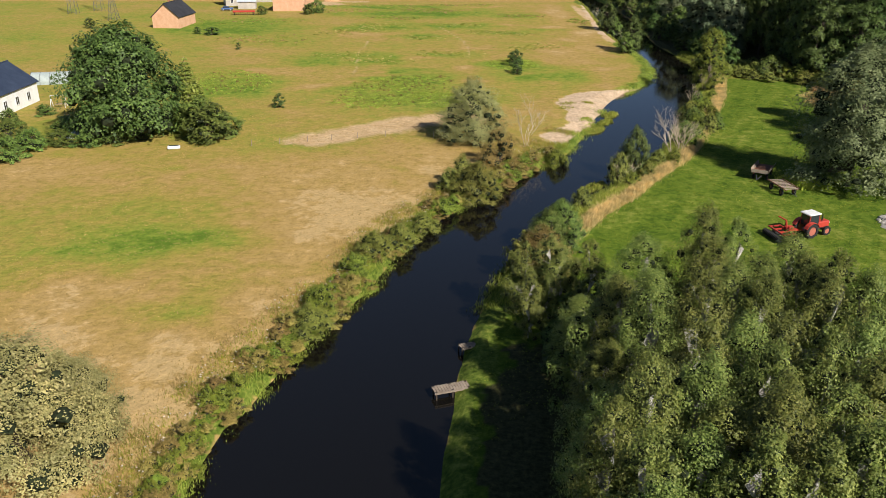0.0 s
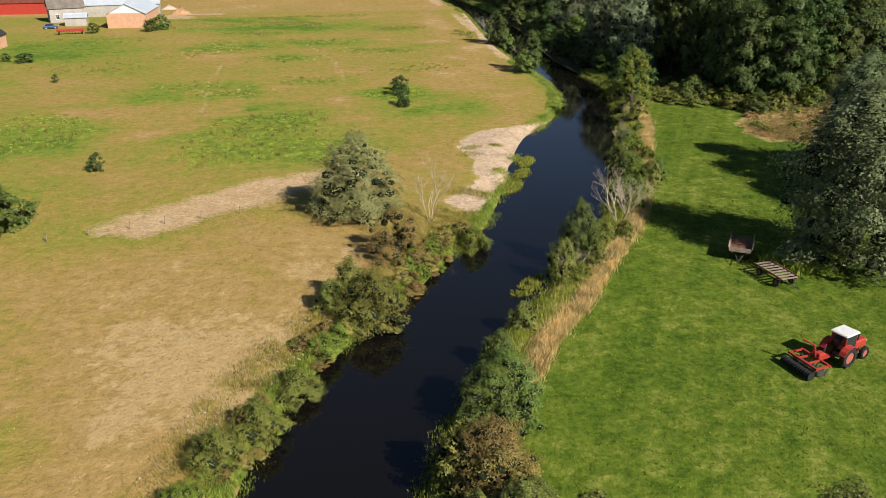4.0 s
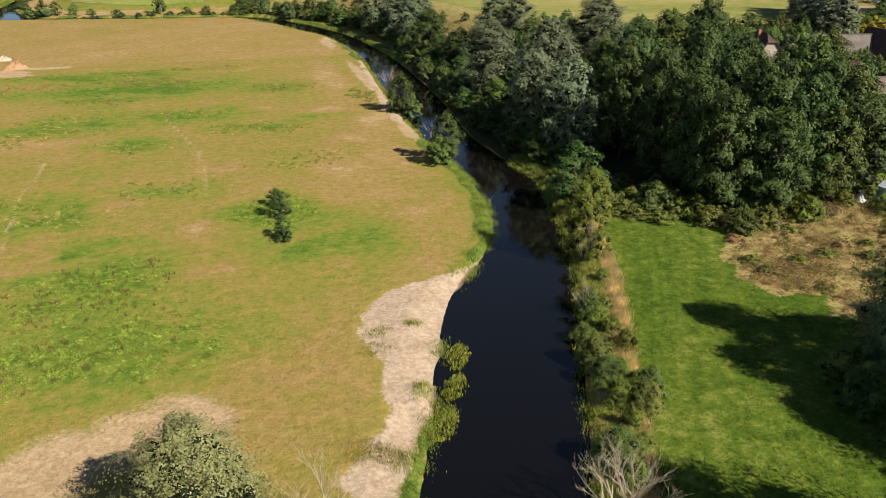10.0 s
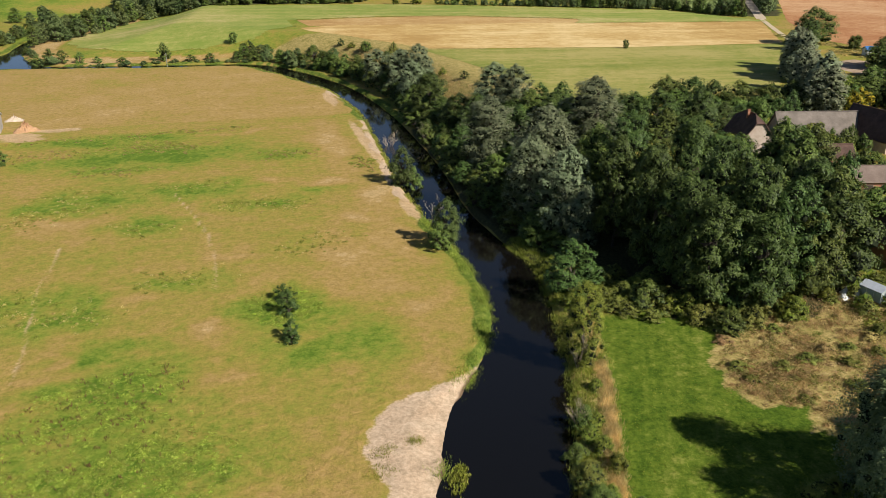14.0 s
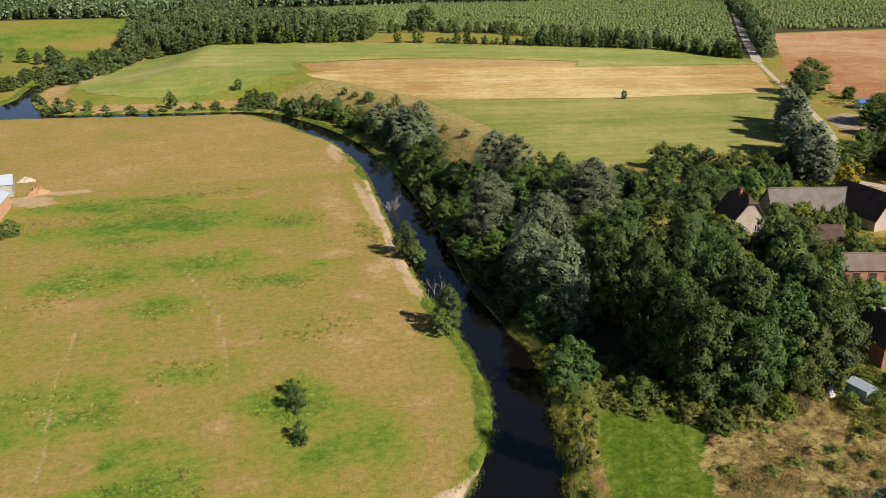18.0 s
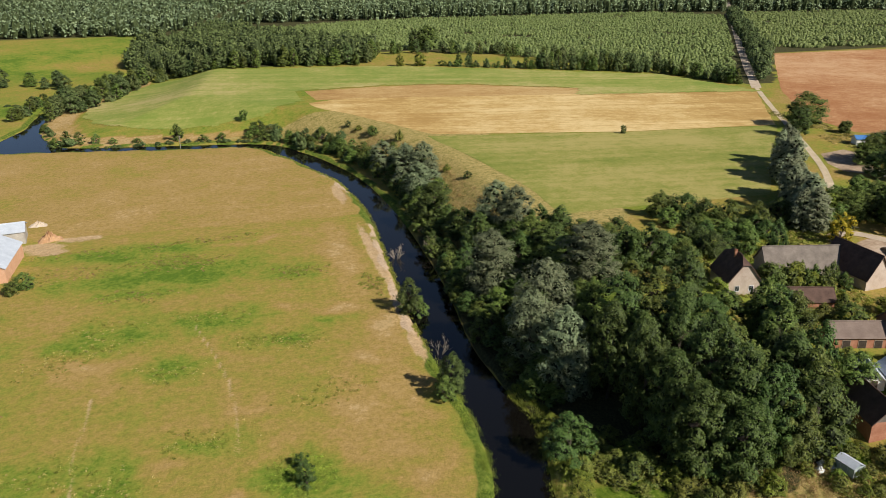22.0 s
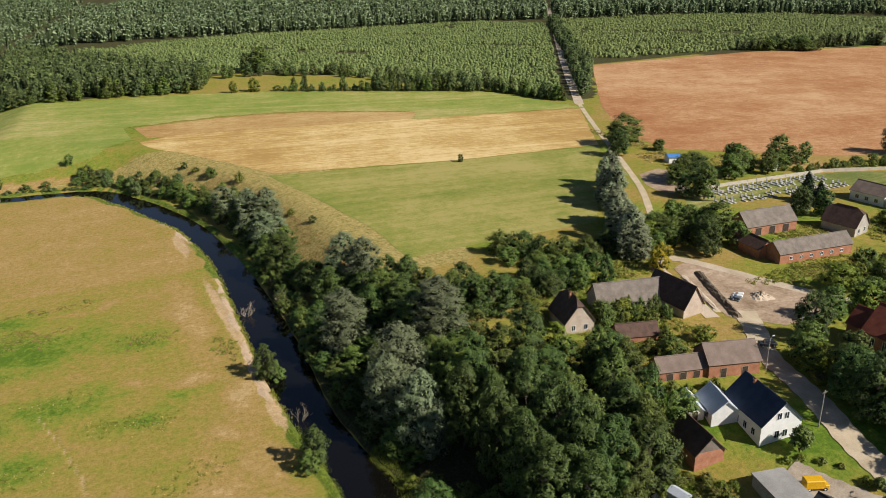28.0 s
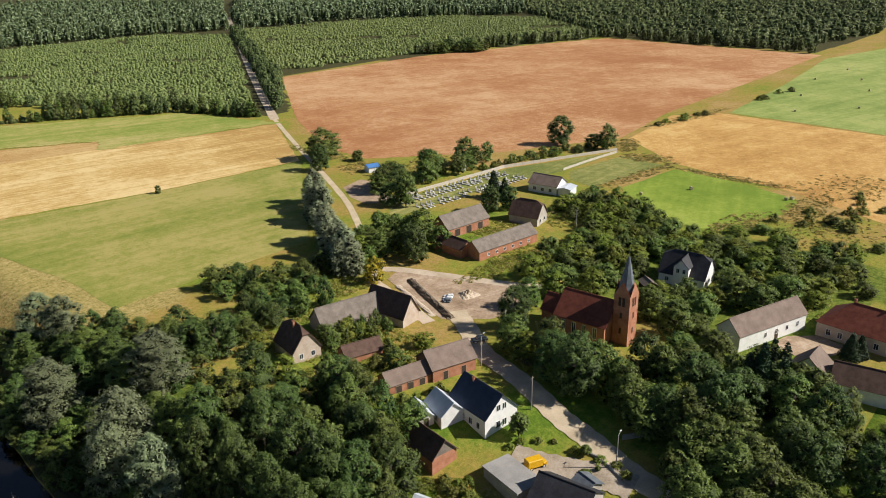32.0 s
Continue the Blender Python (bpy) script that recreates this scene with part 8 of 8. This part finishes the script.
# ---- bales, graves, walls, lamps ----
bale = thing("hay_bale", "round hay bale lying on the mown field", "hay bale", pose(278.7, 207.9, PLATEAU + 0.65, 0, 0, 20), "hay bales")
bm = tube(bmesh.new(), [(-0.6, 0, 0), (-0.57, 0, 0), (0.57, 0, 0), (0.6, 0, 0)], [0.55, 0.62, 0.62, 0.55], 20)
part("straw_roll", bm, STRAW, bale)
part("net_wrap", tube(bmesh.new(), [(-0.45, 0, 0), (0.45, 0, 0)], [0.632, 0.632], 20), STRAW, bale)
rnd_b = random.Random(3)
for x, y in [(297, 196), (306, 163), (308, 161.5), (470, 215), (500, 190), (520, 228), (560, 200), (540, 170), (600, 215), (480, 150), (585, 240), (500, 120), (620, 180), (640, 235), (660, 205), (570, 130)]:
    copy_thing(bale, pose(x, y, PLATEAU + 0.67, 0, 0, rnd_b.uniform(0, 180)))


PALEWALL = mottled("beige_concrete", (0.42, 0.38, 0.31), (0.58, 0.53, 0.45), 0.5, 4, 0.9, 0.2, 0.02)


def wall_run(name, label, pts, height, thick, material):
    """A garden wall of straight panels between posts."""
    t = thing(name, label, "wall", pose(pts[0][0], pts[0][1], 0))
    ox, oy = pts[0]
    for (ax, ay), (bx, by) in zip(pts[:-1], pts[1:]):
        L = math.hypot(bx - ax, by - ay)
        n = max(1, round(L / 4.5))
        ang = math.degrees(math.atan2(by - ay, bx - ax))
        for k in range(n):
            x, y = ax + (bx - ax) * (k + 0.5) / n, ay + (by - ay) * (k + 0.5) / n
            p = part("wall_panel", block(-L / n / 2 + 0.15, -thick / 2, -0.2, L / n / 2 - 0.15, thick / 2, height), material, t)
            p.matrix_basis = pose(x - ox, y - oy, gz(x, y), 0, 0, ang)
            x, y = ax + (bx - ax) * k / n, ay + (by - ay) * k / n
            p = part("pillar", block(-0.2, -thick * 0.8, -0.2, 0.2, thick * 0.8, height + 0.15, 0.03), material, t)
            p.matrix_basis = pose(x - ox, y - oy, gz(x, y), 0, 0, ang)
    return t


wall_run("cemetery_wall", "pale concrete cemetery wall", [(212, 279), (246, 275.5), (278, 272), (334, 249)], 1.2, 0.25, PALEWALL)
wall_run("plot_wall", "low pale wall beside the olive plot", [(330, 247), (310, 249), (290, 250)], 1.0, 0.22, PALEWALL)
stone = thing("grave", "low granite grave with upright headstone", "grave", pose(214, 275, PLATEAU), "graves in the cemetery")
part("kerb", block(-0.45, -1.0, 0, 0.45, 1.0, 0.22, 0.03), GRANITE, stone)
part("slab", block(-0.38, -0.9, 0.22, 0.38, 0.7, 0.3, 0.02), GRANITE, stone)
part("headstone", block(-0.42, 0.75, 0.2, 0.42, 0.95, 1.05, 0.04), GRANITE, stone)
rnd_g = random.Random(4)
for row in range(5):
    for k in range(26):
        x = 215 + k * 2.2 + rnd_g.uniform(-0.3, 0.3)
        y = 275.2 - (x - 215) * 0.105 - row * (2.3 if row < 3 else 3.0) - (1.8 if row > 2 else 0) + rnd_g.uniform(-0.2, 0.2)
        if rnd_g.random() < 0.86:
            copy_thing(stone, pose(x, y, PLATEAU + 0.04, 0, 0, rnd_g.uniform(-6, 6) - 6) @ Matrix.Diagonal((1, 1, rnd_g.uniform(0.8, 1.2), 1)))


def lamp_post(x, y, h, lamp=True):
    t = thing("street_lamp" if lamp else "utility_pole", "concrete street lamp on the village road" if lamp else "bare grey concrete utility pole", "street lamp" if lamp else "pole", pose(x, y, gz(x, y)))
    part("pole", tube(bmesh.new(), [(0, 0, -0.3), (0, 0, h)], [0.14, 0.09], 8), CONCRETE, t)
    if lamp:
        part("arm", rod(bmesh.new(), (0, 0, h - 0.15), (1.0, 0.2, h + 0.3), 0.04), STEEL, t)
        part("lamp_head", block(0.9, 0.08, h + 0.24, 1.5, 0.36, h + 0.38, 0.04), FRAMEWHITE, t)
    else:
        part("crossarm", block(-0.7, -0.05, h - 0.5, 0.7, 0.05, h - 0.4), TIMBER, t)
    return t


lamp_post(127.9, 133.2, 7.5)
lamp_post(137.6, 174.0, 7.5)
lamp_post(131.3, 155.5, 8.0, False)
lamp_post(151.5, 177.5, 8.0, False)
lamp_post(228, 205, 8.0, False)
lamp_post(-7.5, 430, 7.0, False)

# yellow van in the courtyard
van = thing("van", "small yellow delivery van parked in the courtyard", "van", pose(118.6, 145.6, gz(118.6, 145.6) + 0.16, 0, 0, -25))
part("body", block(-2.1, -0.9, 0.4, 1.3, 0.9, 2.1, 0.12), YELLOWPAINT, van)
part("bonnet", block(1.3, -0.85, 0.4, 2.2, 0.85, 1.15, 0.1), YELLOWPAINT, van)
part("windscreen", block(1.2, -0.75, 1.2, 1.34, 0.75, 1.9, 0.02), GLASS, van)
for x in (-1.3, 1.5):
    for y in (-0.8, 0.8):
        wheel(van, x, y, 0.34, 0.2)

# greenhouse in the vegetable garden
glasshouse = thing("greenhouse", "small white-framed greenhouse in the garden", "greenhouse", pose(98.2, 156.8, gz(98.2, 156.8), 0, 0, 100))
part("glass_body", block(-1.8, -1.2, 0.0, 1.8, 1.2, 1.7), mottled("milky_glass", (0.3, 0.36, 0.34), (0.45, 0.5, 0.48), 1, 6, 0.3), glasshouse)
bm = bmesh.new()
slab(bm, [(-1.85, -1.3, 1.65), (1.85, -1.3, 1.65), (1.85, 0, 2.35), (-1.85, 0, 2.35)], 0.05)
part("roof_pane", bm, LIGHTROOF, glasshouse)
bm = bmesh.new()
slab(bm, [(-1.85, 1.3, 1.65), (1.85, 1.3, 1.65), (1.85, 0, 2.35), (-1.85, 0, 2.35)], 0.05)
part("roof_pane", bm, LIGHTROOF, glasshouse)
for x in (-1.8, -0.6, 0.6, 1.8):
    for y in (-1.22, 1.22):
        part("glazing_bar", rod(bmesh.new(), (x, y, 0), (x, y, 1.7), 0.04), FRAMEWHITE, glasshouse)

# rubble, earth heaps, sacks
def heap(name, label, x, y, r, h, material, seed, n=9):
    """A loose heap with an uneven, stony surface."""
    rng = np.random.default_rng(seed)
    k, m = 28, n
    verts, faces = [], []
    for i in range(m + 1):
        t = i / m
        for j in range(k):
            a = 2 * math.pi * j / k
            rr = r * t * (1 + 0.18 * math.sin(3 * a + seed) + 0.1 * math.sin(7 * a + 2 * seed))
            verts.append((rr * math.cos(a), rr * math.sin(a), h * (1 - t) ** 1.2 * (1 + 0.25 * rng.normal()) * (t < 1) - (0.15 if i == m else 0)))
    for i in range(m):
        for j in range(k):
            faces.append((i * k + j, (i + 1) * k + j, (i + 1) * k + (j + 1) % k, i * k + (j + 1) % k))
    ob = tagged(new(name, sheet(name, np.array(verts), np.array(faces), False)), label, "heap")
    ob.data.materials.append(material)
    ob.matrix_basis = pose(x, y, gz(x, y))
    return ob


def stone_mesh(seed):
    rng = np.random.default_rng(seed)
    bm = bmesh.new()
    bmesh.ops.create_icosphere(bm, subdivisions=1, radius=1)
    for v in bm.verts:
        v.co *= 0.75 + 0.5 * rng.random()
        v.co.z *= 0.6
    me = bpy.data.meshes.new("stone")
    bm.to_mesh(me)
    bm.free()
    me.materials.append(STONE)
    return me


STONES = [stone_mesh(s) for s in (1, 2, 3)]
rubble = thing("rubble_heap", "heap of broken grey stones at the meadow edge", "rubble heap", pose(52.6, 83.0, 0))
rnd_s = random.Random(8)
part("core", heap("core", "", 0, 0, 3.6, 1.4, STONE, 5).data, None, rubble)
bpy.data.objects.remove(bpy.data.objects["core"])
for k in range(150):
    a, q = rnd_s.uniform(0, 6.28), math.sqrt(rnd_s.random()) * 4.0
    s = part("stone", STONES[k % 3], None, rubble)
    s.matrix_basis = pose(q * math.cos(a), q * math.sin(a), max(0.05, 1.35 * (1 - q / 3.8)), rnd_s.uniform(0, 90), rnd_s.uniform(0, 90), rnd_s.uniform(0, 360)) @ Matrix.Scale(rnd_s.uniform(0.14, 0.4), 4)
# weedy bank below the wood and along the bend
tree_line(EDGE_KINDS[2:], [(-50, 442.5), (-20, 438.5), (8, 435), (26, 429)], 2.6, 1.3, 1.9, "low bushes along the far reach", 101, 0.6, 0.85)
tree_line(EDGE_KINDS, [(24, 441), (36, 426), (47, 408), (57, 388), (63, 372)], 3.0, 5.0, 3.2, "bushes at the river corner", 102, 2.5, 0.95)
tree_line(EDGE_KINDS[2:], [(40, 430), (52, 414), (62, 398)], 4.0, 3.2, 2.8, "bushes at the river corner", 103, 2.5, 0.9)
thicket(K_HERB, [(58, 186), (63, 188), (67, 180), (72, 174), (74, 166), (66, 164), (59, 170), (59.5, 178)], 2.2, 1.9, 1.9, "herbs below the wood", 104, 0.9)

plant(K_SHRUB, [(126.6, 141.6, 1.6, 1.4), (127.6, 136.4, 1.2, 1.6), (128.2, 133.2, 1.4, 1.5), (124.4, 149.0, 1.3, 1.2), (122.0, 151.6, 1.1, 1.3), (126.2, 146.4, 1.0, 1.0), (127.0, 130.6, 1.5, 1.6), (119.5, 152.6, 1.2, 1.2)], "front garden bushes")

# film greenhouse and covered stacks by the left cottage
tunnel = thing("polytunnel", "small film greenhouse with grey hoops beside the cottage", "greenhouse", pose(-78.5, 163.5, gz(-78.5, 163.5), 0, 0, 12))
bm = bmesh.new()
rim_a, rim_b = [], []
for k in range(13):
    a = math.pi * k / 12
    rim_a.append(bm.verts.new((-4.5, 2.0 * math.cos(a), 2.2 * math.sin(a))))
    rim_b.append(bm.verts.new((4.5, 2.0 * math.cos(a), 2.2 * math.sin(a))))
for k in range(12):
    bm.faces.new((rim_a[k], rim_a[k + 1], rim_b[k + 1], rim_b[k]))
bm.faces.new(rim_a[::-1])
bm.faces.new(rim_b)
part("film_cover", bm, mottled("milky_film", (0.26, 0.3, 0.28), (0.42, 0.47, 0.45), 0.8, 5, 0.3), tunnel)
for i in range(6):
    bm = bmesh.new()
    x = -4.5 + 1.8 * i
    tube(bm, [(x, 2.03 * math.cos(math.pi * k / 10), 2.23 * math.sin(math.pi * k / 10)) for k in range(11)], [0.05] * 11, 5)
    part("hoop", bm, STEEL, tunnel)
heap("tarpaulin_stack", "low stack covered with a pale blue tarpaulin", -57.0, 121.6, 1.7, 0.9, mottled("pale_tarpaulin", (0.5, 0.56, 0.62), (0.68, 0.73, 0.78), 0.8, 4, 0.5, 0.4, 0.05), 7)
heap("tarpaulin_stack", "small stack under a white tarpaulin by the hedge", -53.2, 122.4, 1.1, 0.8, mottled("white_tarpaulin", (0.6, 0.62, 0.62), (0.78, 0.8, 0.8), 0.8, 4, 0.5, 0.4, 0.05), 8)
heap("soil_mound", "reddish heap of excavated earth beside the barn", -42.5, 319, 3.6, 2.2, mottled("reddish_earth", (0.34, 0.19, 0.09), (0.5, 0.31, 0.17), 0.6, 5, 0.95, 0.5, 0.06), 2)
heap("sand_pile", "pale heap of building sand", -48, 334, 2.8, 1.2, DUST, 3)
heap("soil_mound", "low heap of sandy soil on the building ground", 166, 201, 3.2, 1.4, DUST, 4)
SOIL = mottled("dug_soil", (0.1, 0.075, 0.05), (0.22, 0.17, 0.12), 0.6, 5, 0.95, 0.5, 0.06)


def earth_ridge(label, pts, width, height, material, seed):
    """A long uneven ridge of dug earth."""
    line = spline(pts, 10)
    d = np.gradient(line, axis=0)
    d /= np.linalg.norm(d, axis=1, keepdims=True)
    rng = np.random.default_rng(seed)
    u = np.linspace(-1, 1, 9)
    x = line[:, 0][:, None] - d[:, 1][:, None] * u * width / 2 + 0.15 * rng.normal(size=(len(line), 9))
    y = line[:, 1][:, None] + d[:, 0][:, None] * u * width / 2 + 0.15 * rng.normal(size=(len(line), 9))
    ends = np.minimum(1, np.minimum(np.arange(len(line)), np.arange(len(line))[::-1]) / 3)[:, None]
    z = ground_z(x, y) - 0.1 + height * (1 - u ** 2) * ends * (0.8 + 0.35 * rng.random((len(line), 9)))
    i = np.arange(x.size).reshape(x.shape)
    f = np.stack([i[:-1, :-1], i[1:, :-1], i[1:, 1:], i[:-1, 1:]], -1).reshape(-1, 4)
    ob = tagged(new("earth_bank", sheet("earth_bank", np.stack([x.ravel(), y.ravel(), z.ravel()], 1), f, False)), label, "earth bank")
    ob.data.materials.append(material)
    return ob


earth_ridge("dark ridge of dug soil across the building ground", [(164.3, 221.7), (159, 211), (155, 202), (151.6, 194.5)], 2.6, 1.1, SOIL, 1)
earth_ridge("low ridge of sandy spoil beside the trench", [(159, 222), (154.5, 211), (150, 199)], 2.0, 0.5, DUST, 2)
digger = thing("white_sack_stack", "stack of white and blue building sacks", "sacks", pose(160.5, 203.0, gz(160.5, 203.0), 0, 0, 30))
for k in range(9):
    bm = block(-0.8, -0.5, 0, 0.8, 0.5, 0.55, 0.16)
    s = part("sack", bm, WHITEPAINT if k % 3 else SLATE, digger)
    s.matrix_basis = pose((k % 3) * 1.5 - 1.5, (k // 3) % 2 * 1.2, 0.5 * (k // 6), 0, 0, 13 * k)
for x, y in ((94.5, 158.6), (95.6, 159.6), (96.4, 158.0)):
    heap("wrapped_bale", "pale plastic-wrapped bale in the garden", x, y, 0.8, 0.8, WHITEPAINT, 9)

# blue garden hut and white shed by the cemetery
house("blue_hut", "small white hut with a bright blue roof", (236.6, 313.6), (241.4, 312.0), 4.4, 2.5, 3.4, WHITEWALL, plain("blue_roof_paint", (0.08, 0.22, 0.5), 0.5), "hut")
house("white_hut", "small white hut by the cemetery trees", (262.0, 284.0), (264.5, 283.4), 3, 2.2, 2.8, WHITEWALL, LIGHTROOF, "hut")

# swing in the left farm garden
swing = thing("garden_swing", "white-framed garden swing by the farm cottage", "swing", pose(-68.4, 141.6, 0, 0, 0, 10))
bm = bmesh.new()
for s in (-1.2, 1.2):
    rod(bm, (s, -0.8, 0), (s, 0, 2.1), 0.05)
    rod(bm, (s, 0.8, 0), (s, 0, 2.1), 0.05)
rod(bm, (-1.2, 0, 2.1), (1.2, 0, 2.1), 0.05)
part("swing_frame", bm, FRAMEWHITE, swing)
part("seat", block(-0.6, -0.25, 0.5, 0.6, 0.25, 0.58), TIMBER, swing)
for x in (-0.55, 0.55):
    part("rope", rod(bmesh.new(), (x, 0, 0.55), (x, 0, 2.1), 0.015, 4), TIMBER, swing)


def lattice_mast(x, y, h):
    """A four-legged lattice mast with crossed braces."""
    t = thing("lattice_mast", "thin steel lattice power mast on the far meadow", "mast", pose(x, y, gz(x, y)), "power masts")
    for sx in (-1, 1):
        for sy in (-1, 1):
            part("leg", rod(bmesh.new(), (sx * 1.4, sy * 1.4, 0), (sx * 0.25, sy * 0.25, h), 0.06, 4), STEEL, t)
    for k in range(6):
        z0, z1 = h * k / 6, h * (k + 1) / 6
        w0, w1 = 1.4 - 1.15 * k / 6, 1.4 - 1.15 * (k + 1) / 6
        bm = bmesh.new()
        for s in (-1, 1):
            rod(bm, (-w0, s * w0, z0), (w1, s * w1, z1), 0.035, 4)
            rod(bm, (w0, s * w0, z0), (-w1, s * w1, z1), 0.035, 4)
            rod(bm, (s * w0, -w0, z0), (s * w1, w1, z1), 0.035, 4)
        part("brace", bm, STEEL, t)
    return t


lattice_mast(-124, 279, 16)
lattice_mast(-118.5, 287, 16)
lattice_mast(-104, 262, 9)

# little boat-shaped trough and feeding rack on the left meadow
trough = thing("water_trough", "white bathtub used as a water trough", "trough", pose(-39.6, 114.5, 0.02, 0, 0, 10))
part("tub", block(-0.9, -0.4, 0, 0.9, 0.4, 0.5, 0.12), FRAMEWHITE, trough)
part("water_fill", block(-0.72, -0.26, 0.49, 0.72, 0.26, 0.51), GLASS, trough)
seeder = thing("red_farm_machine", "old red seed drill parked by the farm", "farm machine", pose(-66.0, 275.5, 0, 0, 0, 5))
part("hopper", block(-3.6, -0.5, 0.9, 3.6, 0.5, 1.5, 0.08), REDPAINT, seeder)
for k in range(10):
    part("coulter", rod(bmesh.new(), (-3.4 + k * 0.75, 0.2, 0.9), (-3.4 + k * 0.75, 0.9, 0.05), 0.06), RUST, seeder)
for x in (-3.0, 3.0):
    w_ = wheel(seeder, x, 0, 0.5, 0.2, "wheel", RUST)
    w_.matrix_basis = pose(x, 0, 0.5, 0, 0, 90)

# fence posts along the old track on the meadow
post = thing("fence_post", "short weathered wooden fence post", "fence post", pose(-24.5, 117.0, 0), "fence posts on the meadow")
part("stake", tube(bmesh.new(), [(0, 0, -0.3), (0.02, 0, 0.95)], [0.07, 0.055], 6), TIMBER, post)
for x, y in ((-20.5, 118.2), (-17, 119.4), (-13.2, 120.6), (-9, 121.6), (-28.5, 116), (-1.5, 121)):
    copy_thing(post, pose(x, y, gz(x, y), 3, 2, 30))


# ---- walls and hedge along the village road ----
retaining = thing("retaining_wall", "low field-stone wall along the courtyard", "wall", pose(0, 0, 0))
edge_line = [(127.6, 141.0), (128.0, 138.0), (127.4, 135.0), (126.4, 132.0), (125.4, 129.0)]
stone_rng = random.Random(41)
stone_mesh = []
for s in range(4):
    bm = bmesh.new()
    bmesh.ops.create_icosphere(bm, subdivisions=1, radius=0.32)
    for v in bm.verts:
        v.co *= stone_rng.uniform(0.8, 1.15)
    me = bpy.data.meshes.new("stone")
    bm.to_mesh(me)
    bm.free()
    me.materials.append(STONE)
    stone_mesh.append(me)
for (ax, ay), (bx, by) in zip(edge_line, edge_line[1:]):
    for k in range(7):
        t_ = (k + stone_rng.uniform(-0.2, 0.2)) / 7
        x, y = ax + (bx - ax) * t_, ay + (by - ay) * t_
        for lift in (0.05, 0.4):
            ob = part("stone", stone_rng.choice(stone_mesh), STONE, retaining)
            ob.matrix_basis = pose(x + stone_rng.uniform(-0.08, 0.08), y, gz(x, y) + lift, 0, 0, stone_rng.uniform(0, 360)) @ Matrix.Diagonal((1.0, 0.9, 0.75, 1))

park_wall = thing("park_wall", "grey concrete panel wall below the park trees", "wall", pose(0, 0, 0))
for k in range(6):
    ax, ay = 135.2 + 10.8 * k / 6, 136.0 - 8.6 * k / 6
    bx, by = 135.2 + 10.8 * (k + 0.96) / 6, 136.0 - 8.6 * (k + 0.96) / 6
    ob = part("panel", block(0, -0.08, -0.3, math.hypot(bx - ax, by - ay), 0.08, 1.3, 0.02), CONCRETE, park_wall)
    ob.matrix_basis = pose(ax, ay, gz(ax, ay), 0, 0, math.degrees(math.atan2(by - ay, bx - ax)))

hedge_rng = np.random.default_rng(44)
hp = hedge_rng.uniform(-1, 1, (2600, 3))
hp /= np.abs(hp).max(axis=1, keepdims=True)
hn = np.where(np.abs(hp) > 0.98, np.sign(hp), 0.0) + 0.5 * hedge_rng.normal(size=hp.shape)
hv, hf = leaves(hp * np.array([2.4, 1.3, 0.65]) + np.array([0, 0, 0.75]) + 0.07 * hedge_rng.normal(size=hp.shape), hn, np.full(len(hp), 0.2), hedge_rng)
hedge = thing("clipped_hedge", "clipped green hedge block at the road junction", "hedge", pose(143.9, 165.7, gz(143.9, 165.7), 0, 0, 60))
part("foliage", sheet("foliage", hv, hf, False), LIME, hedge)
part("hedge_core", block(-2.25, -1.15, -0.1, 2.25, 1.15, 1.3, 0.1), BARK, hedge)

# ---- cars ----
def small_car(label, m, paint):
    """A hatchback with bevelled body, glasshouse and four wheels."""
    t = thing("car", label, "car", m)
    part("body", block(-2.0, -0.85, 0.35, 2.0, 0.85, 0.92, 0.14), paint, t)
    bm = block(-1.5, -0.72, 0.9, 0.9, 0.72, 1.42, 0.05)
    for v in bm.verts:
        if v.co.z > 1.3:
            v.co.x, v.co.y = v.co.x * 0.78 - 0.05, v.co.y * 0.86
    part("glasshouse", bm, GLASS, t)
    part("roof", block(-1.2, -0.6, 1.4, 0.62, 0.6, 1.46, 0.03), paint, t)
    for x in (-1.25, 1.25):
        for y in (-0.78, 0.78):
            wheel(t, x, y, 0.31, 0.18)
    for y in (-0.6, 0.6):
        part("headlight", block(1.96, y - 0.16, 0.62, 2.03, y + 0.16, 0.78, 0.02), WHITEPAINT, t)
    return t


BLUEPAINT = plain("blue_car_paint", (0.08, 0.14, 0.3), 0.35)
DARKPAINT = plain("dark_car_paint", (0.03, 0.035, 0.04), 0.35)
small_car("blue hatchback parked in the farm yard", pose(-74.8, 288.6, gz(-74.8, 288.6), 0, 0, 8), BLUEPAINT)
small_car("dark hatchback parked at the road junction", pose(146.5, 181.5, gz(146.5, 181.5) + 0.12, 0, 0, 150), DARKPAINT)
